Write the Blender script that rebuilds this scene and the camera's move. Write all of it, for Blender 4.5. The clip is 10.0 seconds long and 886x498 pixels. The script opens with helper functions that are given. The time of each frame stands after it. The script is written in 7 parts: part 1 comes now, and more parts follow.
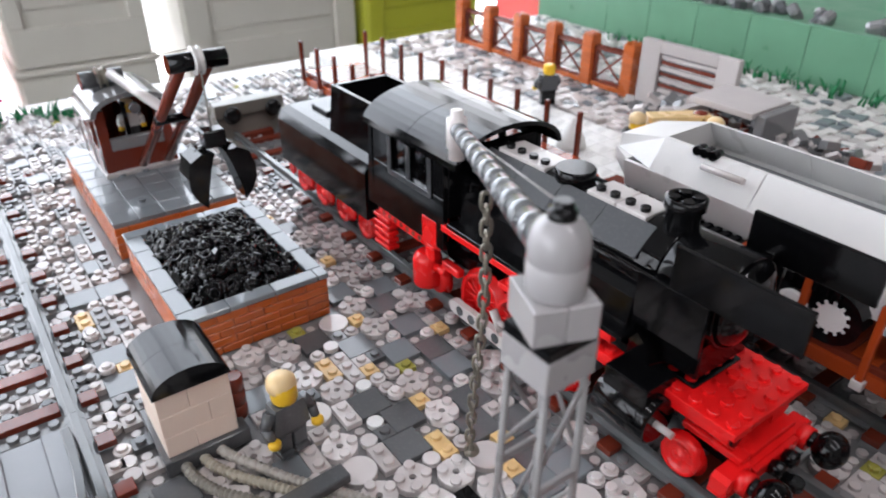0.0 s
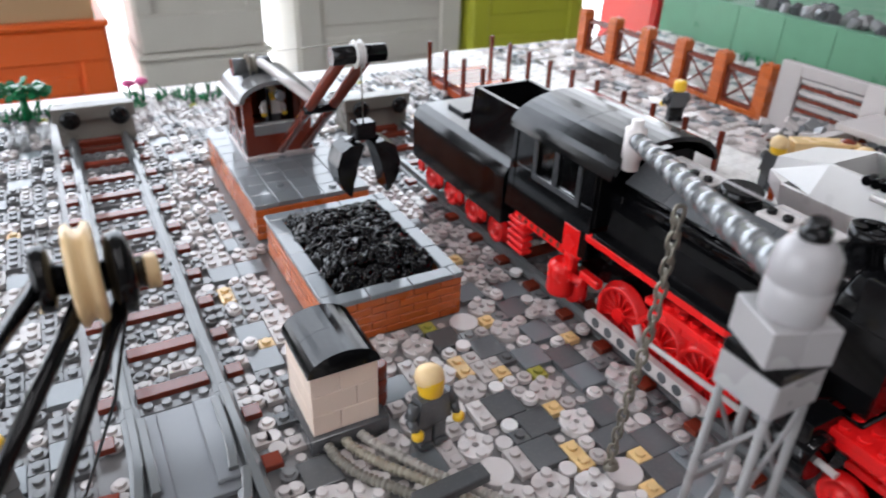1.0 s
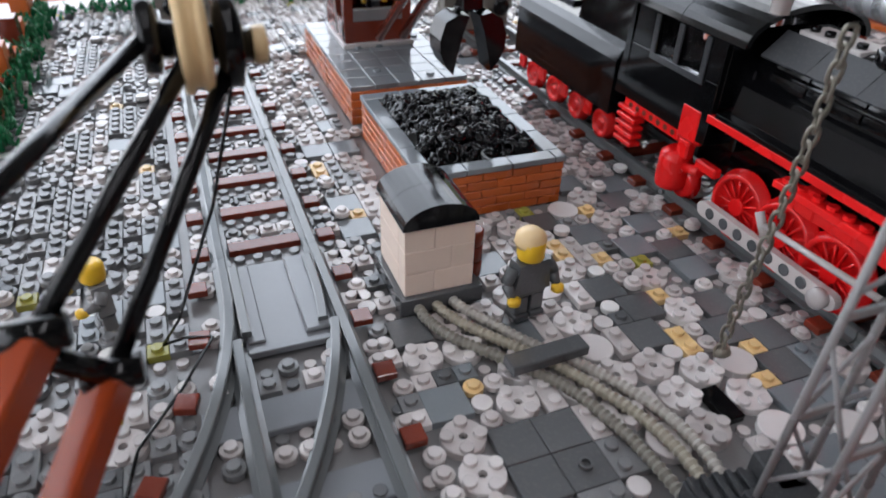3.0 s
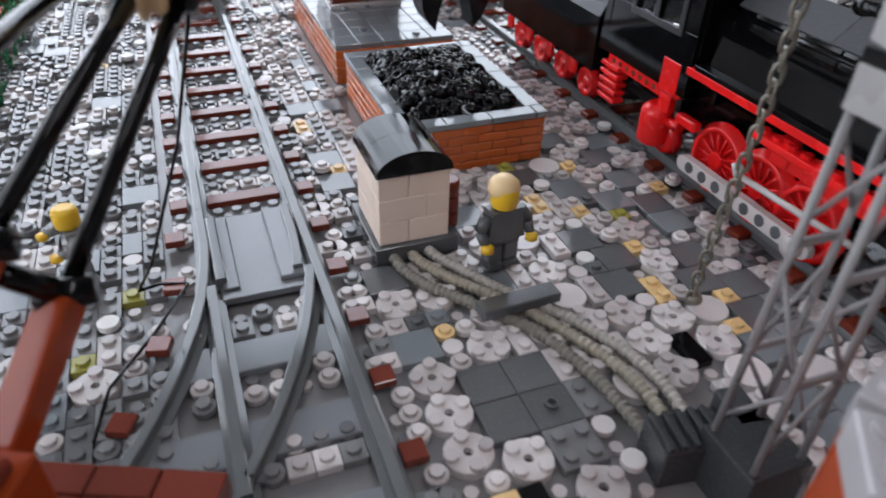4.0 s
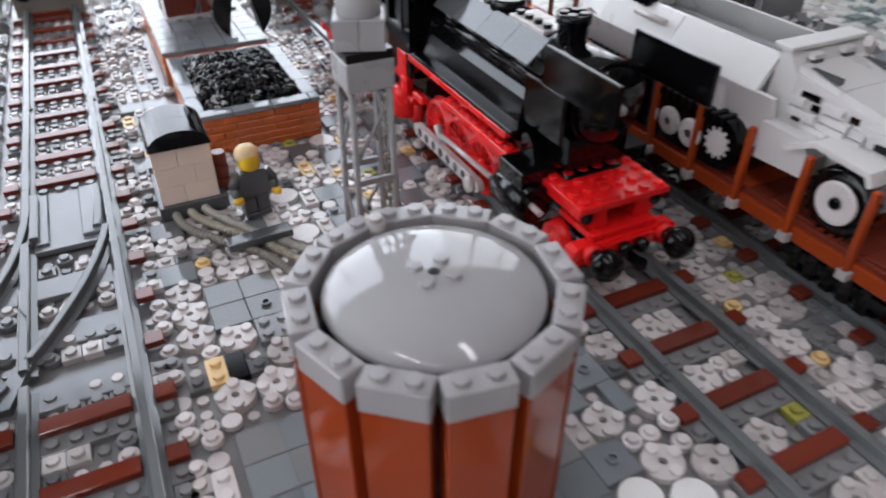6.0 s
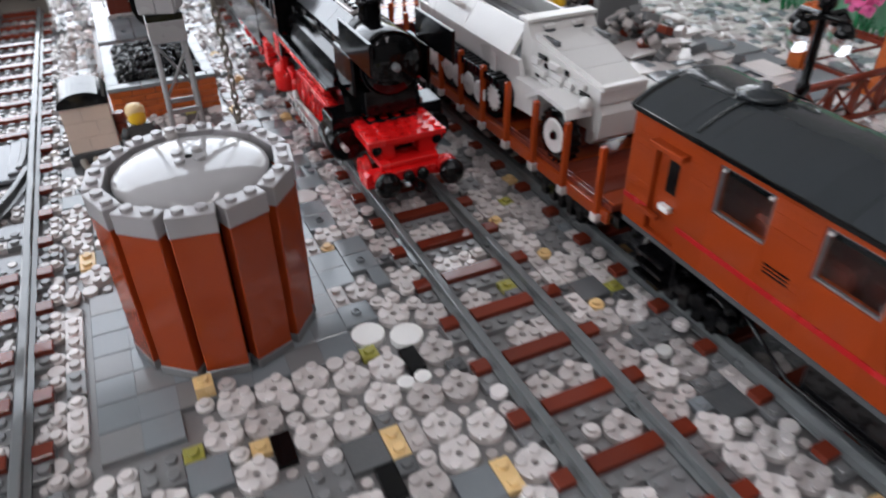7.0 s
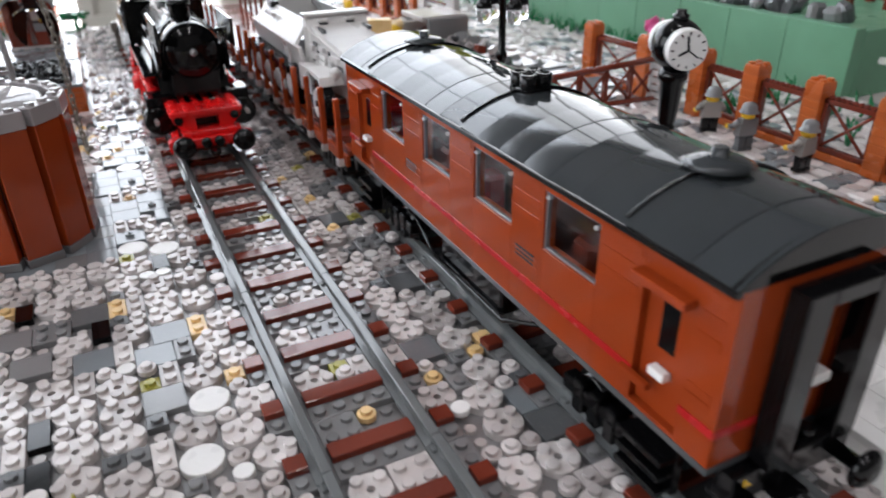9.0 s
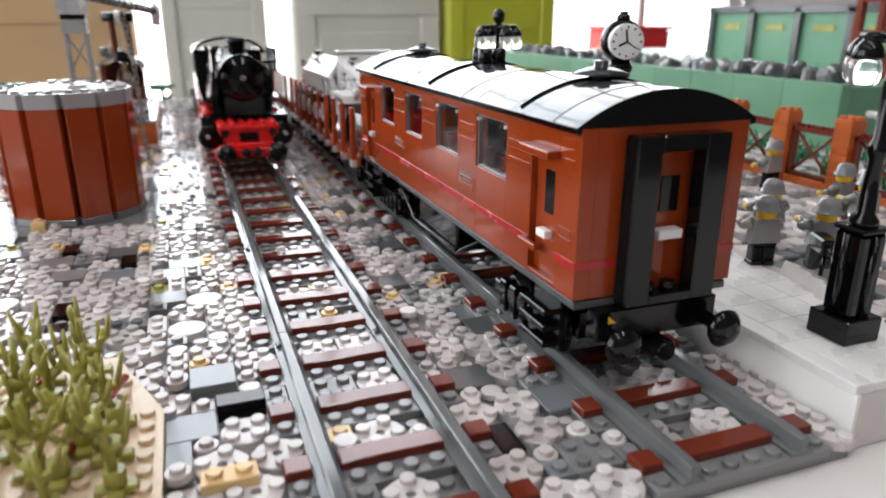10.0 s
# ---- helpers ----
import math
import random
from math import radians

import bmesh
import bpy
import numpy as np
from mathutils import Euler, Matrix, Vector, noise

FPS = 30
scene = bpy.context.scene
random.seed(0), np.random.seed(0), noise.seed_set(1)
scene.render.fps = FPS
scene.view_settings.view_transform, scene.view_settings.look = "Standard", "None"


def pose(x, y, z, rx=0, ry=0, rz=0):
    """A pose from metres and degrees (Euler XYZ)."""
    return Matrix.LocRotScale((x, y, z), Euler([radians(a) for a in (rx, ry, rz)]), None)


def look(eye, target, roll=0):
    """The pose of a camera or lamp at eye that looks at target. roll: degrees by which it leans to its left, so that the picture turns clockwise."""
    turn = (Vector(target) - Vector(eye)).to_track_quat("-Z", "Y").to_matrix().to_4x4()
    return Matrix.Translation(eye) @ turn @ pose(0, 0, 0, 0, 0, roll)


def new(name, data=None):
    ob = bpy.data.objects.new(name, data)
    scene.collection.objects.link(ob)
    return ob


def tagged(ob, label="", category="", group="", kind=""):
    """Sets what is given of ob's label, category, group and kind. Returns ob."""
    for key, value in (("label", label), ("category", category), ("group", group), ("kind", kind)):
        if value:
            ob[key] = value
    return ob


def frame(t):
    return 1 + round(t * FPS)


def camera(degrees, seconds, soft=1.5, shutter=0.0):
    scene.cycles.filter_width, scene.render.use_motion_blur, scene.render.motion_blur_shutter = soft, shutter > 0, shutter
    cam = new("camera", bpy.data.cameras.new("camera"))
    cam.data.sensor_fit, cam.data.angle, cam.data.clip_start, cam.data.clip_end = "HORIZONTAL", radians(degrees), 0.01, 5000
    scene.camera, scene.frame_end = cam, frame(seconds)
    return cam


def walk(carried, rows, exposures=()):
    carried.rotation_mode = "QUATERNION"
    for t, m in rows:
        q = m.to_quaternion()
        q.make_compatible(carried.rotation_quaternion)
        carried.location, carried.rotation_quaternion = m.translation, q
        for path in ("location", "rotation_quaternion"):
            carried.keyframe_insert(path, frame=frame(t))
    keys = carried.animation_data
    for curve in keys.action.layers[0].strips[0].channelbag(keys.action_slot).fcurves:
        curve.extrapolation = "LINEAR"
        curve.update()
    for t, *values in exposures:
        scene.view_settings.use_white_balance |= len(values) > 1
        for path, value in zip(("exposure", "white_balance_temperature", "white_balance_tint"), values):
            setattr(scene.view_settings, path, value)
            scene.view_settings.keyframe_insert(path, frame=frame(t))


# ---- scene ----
EXPOSURES = ((0.0, -0.16, 6050, 12), (1.0, -0.29, 6000, 11), (1.5, -0.4, 6000, 11), (2.5, -0.51, 5950, 11), (4.5, -0.66, 5900, 12), (5.5, -0.47, 5950, 12), (6.5, -0.46, 6000, 11), (7.0, -0.45, 6050, 11), (8.0, -0.38, 6050, 10), (8.5, -0.41, 6100, 10), (9.0, -0.28, 6100, 11), (9.5, -0.26, 6150, 11), (10.0, -0.06, 6250, 10))
cam = camera(65.30, 10.0, soft=1.8, shutter=0.35)
cam.data.dof.use_dof, cam.data.dof.focus_distance, cam.data.dof.aperture_fstop = True, 0.29, 15.0
PATH = [
    (0, (-0.20969, 0.22318, 0.22486), (0.04472, 0.57163, -0.02783), 0.25),
    (0.5, (-0.22561, 0.23222, 0.23043), (0.02026, 0.58882, -0.01934), 1.62),
    (1, (-0.24004, 0.24085, 0.22306), (-0.02798, 0.61866, -0.02651), 2.09),
    (1.5, (-0.24466, 0.24430, 0.20605), (-0.05643, 0.63281, -0.04620), 1.08),
    (2, (-0.24838, 0.24294, 0.19817), (-0.07605, 0.63242, -0.06375), 1.48),
    (2.5, (-0.25052, 0.24081, 0.19022), (-0.08834, 0.62815, -0.08120), 2.17),
    (3.8, (-0.24691, 0.23544, 0.17244), (-0.09732, 0.61457, -0.11719), 1.86),
    (4, (-0.24219, 0.22866, 0.17223), (-0.09151, 0.60596, -0.11922), 2.03),
    (4.5, (-0.22879, 0.21250, 0.17051), (-0.07405, 0.58773, -0.12148), 1.68),
    (5, (-0.21484, 0.19244, 0.17892), (-0.05499, 0.56547, -0.11313), 1.03),
    (5.2, (-0.20718, 0.17833, 0.17906), (-0.04616, 0.55385, -0.10913), 0.54),
    (6.3, (-0.16824, 0.07326, 0.21534), (0.01138, 0.43538, -0.07896), 0.02),
    (6.5, (-0.15418, 0.04611, 0.21785), (0.02138, 0.41281, -0.07321), -0.54),
    (7, (-0.13249, -0.03039, 0.21781), (0.03854, 0.34301, -0.06737), -0.78),
    (7.5, (-0.11099, -0.11210, 0.20332), (0.04411, 0.27449, -0.07325), -1.26),
    (8, (-0.09385, -0.13512, 0.18548), (0.05384, 0.25909, -0.08431), -1.89),
    (8.5, (-0.07235, -0.15144, 0.18602), (0.10611, 0.24246, -0.06497), -0.90),
    (9, (-0.05803, -0.18027, 0.18133), (0.13520, 0.21689, -0.05303), -0.83),
    (9.5, (-0.04758, -0.23001, 0.16946), (0.13837, 0.17833, -0.05118), -1.25),
    (10, (-0.04744, -0.26879, 0.12769), (0.11761, 0.17596, -0.03029), 0.10),
]
walk(cam, [(t, look(eye, target, roll)) for t, eye, target, roll in PATH], EXPOSURES)

# ---------------------------------------------------------------- light
world = bpy.data.worlds.new("room_sky")
scene.world = world
world.use_nodes = True
wn = world.node_tree.nodes
sky = wn.new("ShaderNodeTexSky")
sky.sky_type = "NISHITA"
sky.sun_disc = False
sky.sun_elevation, sky.sun_rotation = radians(40), radians(20)
world.node_tree.links.new(sky.outputs[0], wn["Background"].inputs[0])
wn["Background"].inputs[1].default_value = 0.08


def area_lamp(name, eye, target, sx, sy, watts, tint):
    data = bpy.data.lights.new(name, "AREA")
    data.shape, data.size, data.size_y, data.energy, data.color = "RECTANGLE", sx, sy, watts, tint
    ob = new(name, data)
    ob.matrix_world = look(eye, target)
    return ob


# daylight through the far wall's windows, plus fill from an unseen, added side window
area_lamp("window_light", (-0.25, 2.42, 1.0), (-0.25, 0.0, 0.6), 2.5, 1.6, 25, (0.78, 0.89, 1.0))
area_lamp("window_light", (-2.42, 0.0, 0.9), (0.0, 0.0, 0.0), 2.2, 1.3, 2.5, (0.82, 0.91, 1.0))
for lx in (-0.8, 0.35):
    area_lamp("ceiling_light", (lx, -0.75, 1.98), (lx, -0.7, 0.0), 0.12, 2.4, 15.0, (1.0, 0.94, 0.91))

# ---------------------------------------------------------------- materials
U = 0.008  # one stud


def material(name, rgb, rough=0.28, metal=0.0, vary=0.10, bump=0.04, scale=260.0, glow=0.0, coat=0.0, alpha_glass=False, dust=0.25, spec=0.5):
    m = bpy.data.materials.new(name)
    m.use_nodes = True
    nt = m.node_tree
    n, ln = nt.nodes, nt.links
    b = n["Principled BSDF"]
    geo, obj = n.new("ShaderNodeNewGeometry"), n.new("ShaderNodeObjectInfo")
    tc = n.new("ShaderNodeTexCoord")
    add = n.new("ShaderNodeMath"); add.operation = "ADD"
    ln.new(geo.outputs["Random Per Island"], add.inputs[0]); ln.new(obj.outputs["Random"], add.inputs[1])
    fr = n.new("ShaderNodeMath"); fr.operation = "FRACT"; ln.new(add.outputs[0], fr.inputs[0])
    big = n.new("ShaderNodeTexNoise"); big.inputs["Scale"].default_value = scale * 0.12; big.inputs["Detail"].default_value = 3
    fine = n.new("ShaderNodeTexNoise"); fine.inputs["Scale"].default_value = scale * 3.0; fine.inputs["Detail"].default_value = 4
    ln.new(tc.outputs["Object"], big.inputs["Vector"]); ln.new(tc.outputs["Object"], fine.inputs["Vector"])
    mix1 = n.new("ShaderNodeMath"); mix1.operation = "MULTIPLY_ADD"
    ln.new(fr.outputs[0], mix1.inputs[0]); mix1.inputs[1].default_value = vary * 2; mix1.inputs[2].default_value = 1 - vary
    mix2 = n.new("ShaderNodeMath"); mix2.operation = "MULTIPLY_ADD"
    ln.new(big.outputs["Fac"], mix2.inputs[0]); mix2.inputs[1].default_value = 0.24; mix2.inputs[2].default_value = 0.88
    mul = n.new("ShaderNodeMath"); mul.operation = "MULTIPLY"
    ln.new(mix1.outputs[0], mul.inputs[0]); ln.new(mix2.outputs[0], mul.inputs[1])
    sc = n.new("ShaderNodeVectorMath"); sc.operation = "SCALE"; sc.inputs[0].default_value = rgb
    ln.new(mul.outputs[0], sc.inputs["Scale"])
    # a thin film of pale dust in blotches
    dm = n.new("ShaderNodeMapRange"); dm.inputs[1].default_value = 0.52; dm.inputs[2].default_value = 0.85
    dm.inputs[4].default_value = dust * 0.35
    ln.new(fine.outputs["Fac"], dm.inputs[0])
    mixc = n.new("ShaderNodeMix"); mixc.data_type = "RGBA"
    ln.new(dm.outputs[0], mixc.inputs[0]); ln.new(sc.outputs[0], mixc.inputs[6]); mixc.inputs[7].default_value = (0.42, 0.4, 0.37, 1)
    ln.new(mixc.outputs[2], b.inputs["Base Color"])
    rr = n.new("ShaderNodeMapRange"); rr.inputs[3].default_value = max(0.02, rough * 0.35); rr.inputs[4].default_value = rough * 1.75
    ln.new(big.outputs["Fac"], rr.inputs[0]); ln.new(rr.outputs[0], b.inputs["Roughness"])
    b.inputs["Metallic"].default_value = metal
    b.inputs["Coat Weight"].default_value = coat
    b.inputs["Specular IOR Level"].default_value = spec
    if bump:
        bp = n.new("ShaderNodeBump"); bp.inputs["Strength"].default_value = bump; bp.inputs["Distance"].default_value = 0.0004
        ln.new(fine.outputs["Fac"], bp.inputs["Height"]); ln.new(bp.outputs[0], b.inputs["Normal"])
    if glow:
        b.inputs["Emission Color"].default_value = (*rgb, 1); b.inputs["Emission Strength"].default_value = glow
    if alpha_glass:
        b.inputs["Transmission Weight"].default_value = 1.0
        b.inputs["IOR"].default_value = 1.3
    return m


LIGHT = material("light_grey_plastic", (0.52, 0.48, 0.465), 0.12, vary=0.14)
PALE = material("pale_grey_plastic", (0.67, 0.63, 0.615), 0.14, vary=0.10)
MID = material("mid_grey_plastic", (0.205, 0.207, 0.21), 0.10, vary=0.14)
DARK = material("dark_grey_plastic", (0.085, 0.089, 0.094), 0.13, vary=0.16)
SLATE = material("blue_grey_plastic", (0.20, 0.22, 0.235), 0.06, vary=0.12)
BLACK = material("black_plastic", (0.0035, 0.0035, 0.004), 0.10, vary=0.10, dust=0.004, bump=0.012, spec=0.34)
COALB = material("coal_black_plastic", (0.0025, 0.0025, 0.003), 0.05, vary=0.3, dust=0.0, bump=0.0, spec=0.28)
RED = material("bright_red_plastic", (0.80, 0.010, 0.010), 0.24, vary=0.06, dust=0.03)
BROWN = material("reddish_brown_plastic", (0.165, 0.030, 0.016), 0.075, vary=0.16, dust=0.06)
ORANGE = material("dark_orange_plastic", (0.29, 0.042, 0.008), 0.12, vary=0.05, dust=0.02, spec=0.36)
RUST = material("rust_orange_plastic", (0.34, 0.05, 0.010), 0.12, vary=0.08, dust=0.03, spec=0.42)
BRICK = material("orange_brick_plastic", (0.50, 0.115, 0.022), 0.28, vary=0.12, dust=0.1)
TAN = material("tan_plastic", (0.80, 0.56, 0.26), 0.26, vary=0.08)
CREAM = material("cream_plastic", (0.86, 0.70, 0.585), 0.36, vary=0.05)
OLIVE = material("olive_plastic", (0.34, 0.32, 0.06), 0.26, vary=0.10)
GREEN = material("green_plastic", (0.01, 0.17, 0.055), 0.25, vary=0.2)
SAND_GREEN = material("sand_green_plastic", (0.135, 0.31, 0.19), 0.35, vary=0.06)
WHITE = material("white_plastic", (0.80, 0.79, 0.77), 0.30, vary=0.05)
YELLOW = material("yellow_plastic", (0.85, 0.52, 0.02), 0.30, vary=0.04)
BLOND = material("light_tan_plastic", (0.80, 0.58, 0.30), 0.32, vary=0.04)
PINK = material("pink_plastic", (0.75, 0.13, 0.35), 0.30)
RAILM = material("rail_grey_plastic", (0.14, 0.148, 0.15), 0.055, vary=0.06, dust=0.06)
CHROME = material("silver_metal", (0.26, 0.27, 0.28), 0.22, metal=0.6, vary=0.05)
IRON = material("pewter_chain", (0.24, 0.22, 0.18), 0.38, metal=0.6)
CLEAR = material("clear_pane", (0.95, 0.97, 1.0), 0.05, vary=0.0, bump=0.0, alpha_glass=True, dust=0.0)
TILEG = material("tile_grey_plastic", (0.125, 0.129, 0.134), 0.08, vary=0.14)
TAUPE = material("taupe_grey_plastic", (0.19, 0.178, 0.155), 0.3, vary=0.06)
SWITCHG = material("switch_grey_plastic", (0.205, 0.215, 0.23), 0.12, vary=0.05, dust=0.12)
BASEM = material("base_sheet_grey", (0.21, 0.205, 0.205), 0.18, vary=0.0)
STRIPE = material("crimson_plastic", (0.42, 0.010, 0.012), 0.25, vary=0.05, dust=0.03)
HULL = material("off_white_plastic", (0.66, 0.645, 0.63), 0.30, vary=0.06, dust=0.1)
LIDM = material("lid_grey_plastic", (0.38, 0.368, 0.37), 0.06, vary=0.0, bump=0.0, dust=0.02)
TABLE = material("white_tabletop", (0.80, 0.77, 0.74), 0.42, vary=0.02, scale=60)
# wall colour darkened to stand in for a dimly lit hall
WALLD = material("darkened_hall_wall", (0.17, 0.16, 0.15), 0.8, vary=0.0, scale=20, bump=0.1)
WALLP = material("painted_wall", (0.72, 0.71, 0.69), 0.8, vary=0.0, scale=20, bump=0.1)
FLOORM = material("grey_floor", (0.30, 0.29, 0.28), 0.45, vary=0.0, scale=12)
LIME = material("lime_box_plastic", (0.50, 0.52, 0.035), 0.4, vary=0.0, scale=40)
CRATE_GREY = material("grey_box_plastic", (0.66, 0.64, 0.57), 0.4, vary=0.0, scale=40)
CRATE_ORANGE = material("orange_box_plastic", (0.78, 0.13, 0.015), 0.38, vary=0.0, scale=40)
CRATE_RED = material("red_box_plastic", (0.68, 0.02, 0.02), 0.38, vary=0.0, scale=40)
CARD = material("cardboard", (0.50, 0.33, 0.17), 0.75, vary=0.0, scale=60)
SKYPANE = material("bright_daylight", (1.0, 1.0, 1.0), 0.9, vary=0.0, bump=0.0, glow=3.4, dust=0.0)


# ---------------------------------------------------------------- mesh builder, in studs
class Build:
    def __init__(self):
        self.v, self.f, self.smooth, self.mi = [], [], [], []

    def add(self, verts, faces, smooth=False, mi=0):
        o = len(self.v)
        self.v.extend(verts)
        for f in faces:
            self.f.append([i + o for i in f]); self.smooth.append(smooth); self.mi.append(mi)
        return self

    def box(self, x0, x1, y0, y1, z0, z1, c=0.04, mi=0, m=None):
        c = min(c, (x1 - x0) / 3, (y1 - y0) / 3, (z1 - z0) / 3)
        vs, fs = [], []
        X, Y, Z = (x0, x1), (y0, y1), (z0, z1)
        idx = {}
        for i in (0, 1):
            for j in (0, 1):
                for k in (0, 1):
                    sx, sy, sz = (c, -c)[i], (c, -c)[j], (c, -c)[k]
                    idx[i, j, k, 0] = len(vs); vs.append((X[i], Y[j] + sy, Z[k] + sz))
                    idx[i, j, k, 1] = len(vs); vs.append((X[i] + sx, Y[j], Z[k] + sz))
                    idx[i, j, k, 2] = len(vs); vs.append((X[i] + sx, Y[j] + sy, Z[k]))
        for i in (0, 1):
            q = [idx[i, 0, 0, 0], idx[i, 1, 0, 0], idx[i, 1, 1, 0], idx[i, 0, 1, 0]]; fs.append(q if i else q[::-1])
            q = [idx[0, i, 0, 1], idx[0, i, 1, 1], idx[1, i, 1, 1], idx[1, i, 0, 1]]; fs.append(q if i else q[::-1])
            q = [idx[0, 0, i, 2], idx[1, 0, i, 2], idx[1, 1, i, 2], idx[0, 1, i, 2]]; fs.append(q if i else q[::-1])
        for i in (0, 1):
            for j in (0, 1):
                s = (i + j) % 2 == 0
                q = [idx[i, j, 0, 0], idx[i, j, 0, 1], idx[i, j, 1, 1], idx[i, j, 1, 0]]; fs.append(q if s else q[::-1])
                q = [idx[i, 0, j, 0], idx[i, 0, j, 2], idx[i, 1, j, 2], idx[i, 1, j, 0]]; fs.append(q[::-1] if s else q)
                q = [idx[0, i, j, 1], idx[0, i, j, 2], idx[1, i, j, 2], idx[1, i, j, 1]]; fs.append(q if s else q[::-1])
        for (i, j, k) in ((a, b, d) for a in (0, 1) for b in (0, 1) for d in (0, 1)):
            q = [idx[i, j, k, 0], idx[i, j, k, 1], idx[i, j, k, 2]]
            fs.append(q if (i + j + k) % 2 == 1 else q[::-1])
        if m is not None:
            vs = [tuple(m @ Vector(p)) for p in vs]
        return self.add(vs, fs, False, mi)

    def lathe(self, rings, centre=(0, 0, 0), axis="z", seg=16, mi=0, smooth=True, caps=True, m=None):
        """rings: (radius, height) from low to high."""
        vs, fs = [], []
        for r, hgt in rings:
            for s in range(seg):
                a = 2 * math.pi * (s + 0.5) / seg
                p = (r * math.cos(a), r * math.sin(a), hgt)
                p = {"z": p, "x": (p[2], p[0], p[1]), "y": (p[1], p[2], p[0])}[axis]
                if m is not None:
                    p = tuple(m @ Vector(p))
                vs.append((p[0] + centre[0], p[1] + centre[1], p[2] + centre[2]))
        for k in range(len(rings) - 1):
            for s in range(seg):
                a, b2 = k * seg + s, k * seg + (s + 1) % seg
                fs.append([a, b2, b2 + seg, a + seg])
        self.add(vs, fs, smooth, mi)
        if caps:
            o = len(self.v) - len(vs)
            n = len(vs) - seg
            self.f.append([o + s for s in range(seg)][::-1]); self.smooth.append(False); self.mi.append(mi)
            self.f.append([o + n + s for s in range(seg)]); self.smooth.append(False); self.mi.append(mi)
        return self

    def cyl(self, centre, r, hgt, axis="z", seg=14, mi=0, c=0.0):
        if c:
            return self.lathe([(r - c, 0), (r, c), (r, hgt - c), (r - c, hgt)], centre, axis, seg, mi, smooth=seg > 10)
        return self.lathe([(r, 0), (r, hgt)], centre, axis, seg, mi)

    def stud(self, x, y, z, seg=10, mi=0):
        return self.lathe([(0.30, -0.02), (0.30, 0.19), (0.272, 0.2125)], (x, y, z), "z", seg, mi, smooth=False)

    def rod(self, a, b2, r, seg=10, mi=0, r2=None):
        a, b2 = Vector(a), Vector(b2)
        d = b2 - a
        m = d.to_track_quat("Z", "Y").to_matrix()
        return self.lathe([(r, 0), (r2 or r, d.length)], a, "z", seg, mi, m=m)

    def tube(self, pts, r, seg=8, mi=0, ring=0.0):
        """A bent tube through the points; ring: relief of its corrugation."""
        pts = [Vector(p) for p in pts]
        vs, fs = [], []
        for i, p in enumerate(pts):
            d = (pts[min(i + 1, len(pts) - 1)] - pts[max(i - 1, 0)]).normalized()
            side = d.cross(Vector((0, 0, 1)))
            side = side.normalized() if side.length > 1e-4 else Vector((1, 0, 0))
            up = side.cross(d)
            rr = r + (ring if i % 2 else -ring)
            for s in range(seg):
                a = 2 * math.pi * s / seg
                vs.append(tuple(p + side * (rr * math.cos(a)) + up * (rr * math.sin(a))))
        for k in range(len(pts) - 1):
            for s in range(seg):
                a, b2 = k * seg + s, k * seg + (s + 1) % seg
                fs.append([a, b2, b2 + seg, a + seg])
        fs.append(list(range(seg))[::-1]); fs.append([len(vs) - seg + s for s in range(seg)])
        return self.add(vs, fs, ring == 0, mi)

    def prism(self, outline, axis, a, b2, mi=0, smooth=False):
        """A closed outline swept along an axis: outline in (y, z), (x, z) or (x, y)."""
        def at(p, t):
            return {"x": (t, p[0], p[1]), "y": (p[0], t, p[1]), "z": (p[0], p[1], t)}[axis]
        n = len(outline)
        vs = [at(p, a) for p in outline] + [at(p, b2) for p in outline]
        fs = [[i, (i + 1) % n, n + (i + 1) % n, n + i] for i in range(n)]
        self.add(vs, fs, smooth, mi)
        o = len(self.v) - 2 * n
        self.f.append([o + i for i in range(n)][::-1]); self.smooth.append(False); self.mi.append(mi)
        self.f.append([o + n + i for i in range(n)]); self.smooth.append(False); self.mi.append(mi)
        return self

    def plate(self, x, y, z, w, l, h=0.4, studs=True, mi=0, g=0.015):
        """A plate or tile w by l studs with its low corner at x, y, z."""
        self.box(x + g, x + w - g, y + g, y + l - g, z, z + h, 0.035, mi)
        if studs:
            for i in range(w):
                for j in range(l):
                    self.stud(x + i + 0.5, y + j + 0.5, z + h, mi=mi)
        return self

    def mesh(self, name, mats, base=(0, 0, 0)):
        me = bpy.data.meshes.new(name)
        me.from_pydata([((p[0] - base[0]) * U, (p[1] - base[1]) * U, (p[2] - base[2]) * U) for p in self.v], [], self.f)
        me.polygons.foreach_set("use_smooth", self.smooth)
        for mt in (mats if isinstance(mats, (list, tuple)) else [mats]):
            me.materials.append(mt)
        if any(self.mi):
            me.polygons.foreach_set("material_index", self.mi)
        me.validate()
        bm = bmesh.new(); bm.from_mesh(me)
        bmesh.ops.recalc_face_normals(bm, faces=bm.faces)
        bm.to_mesh(me); bm.free()
        me.update()
        return me


def thing(name, label, category, base=(0, 0, 0), group="", kind=""):
    ob = new(name)
    ob.empty_display_size = 0.01
    ob.location = [c * U for c in base]
    ob["base"] = list(base)
    return tagged(ob, label, category, group, kind)


def part(name, b, mat, parent, label=""):
    """One mesh under a thing or under a part."""
    base = tuple(parent["base"])
    ob = new(name, b.mesh(name, mat, base))
    ob["base"] = list(base)
    ob.parent = parent
    if label:
        ob["label"] = label
    return ob


def single(name, b, mat, label, category, base=(0, 0, 0), group="", kind=""):
    ob = new(name, b.mesh(name, mat, base))
    ob.location = [c * U for c in base]
    ob["base"] = list(base)
    return tagged(ob, label, category, group, kind)


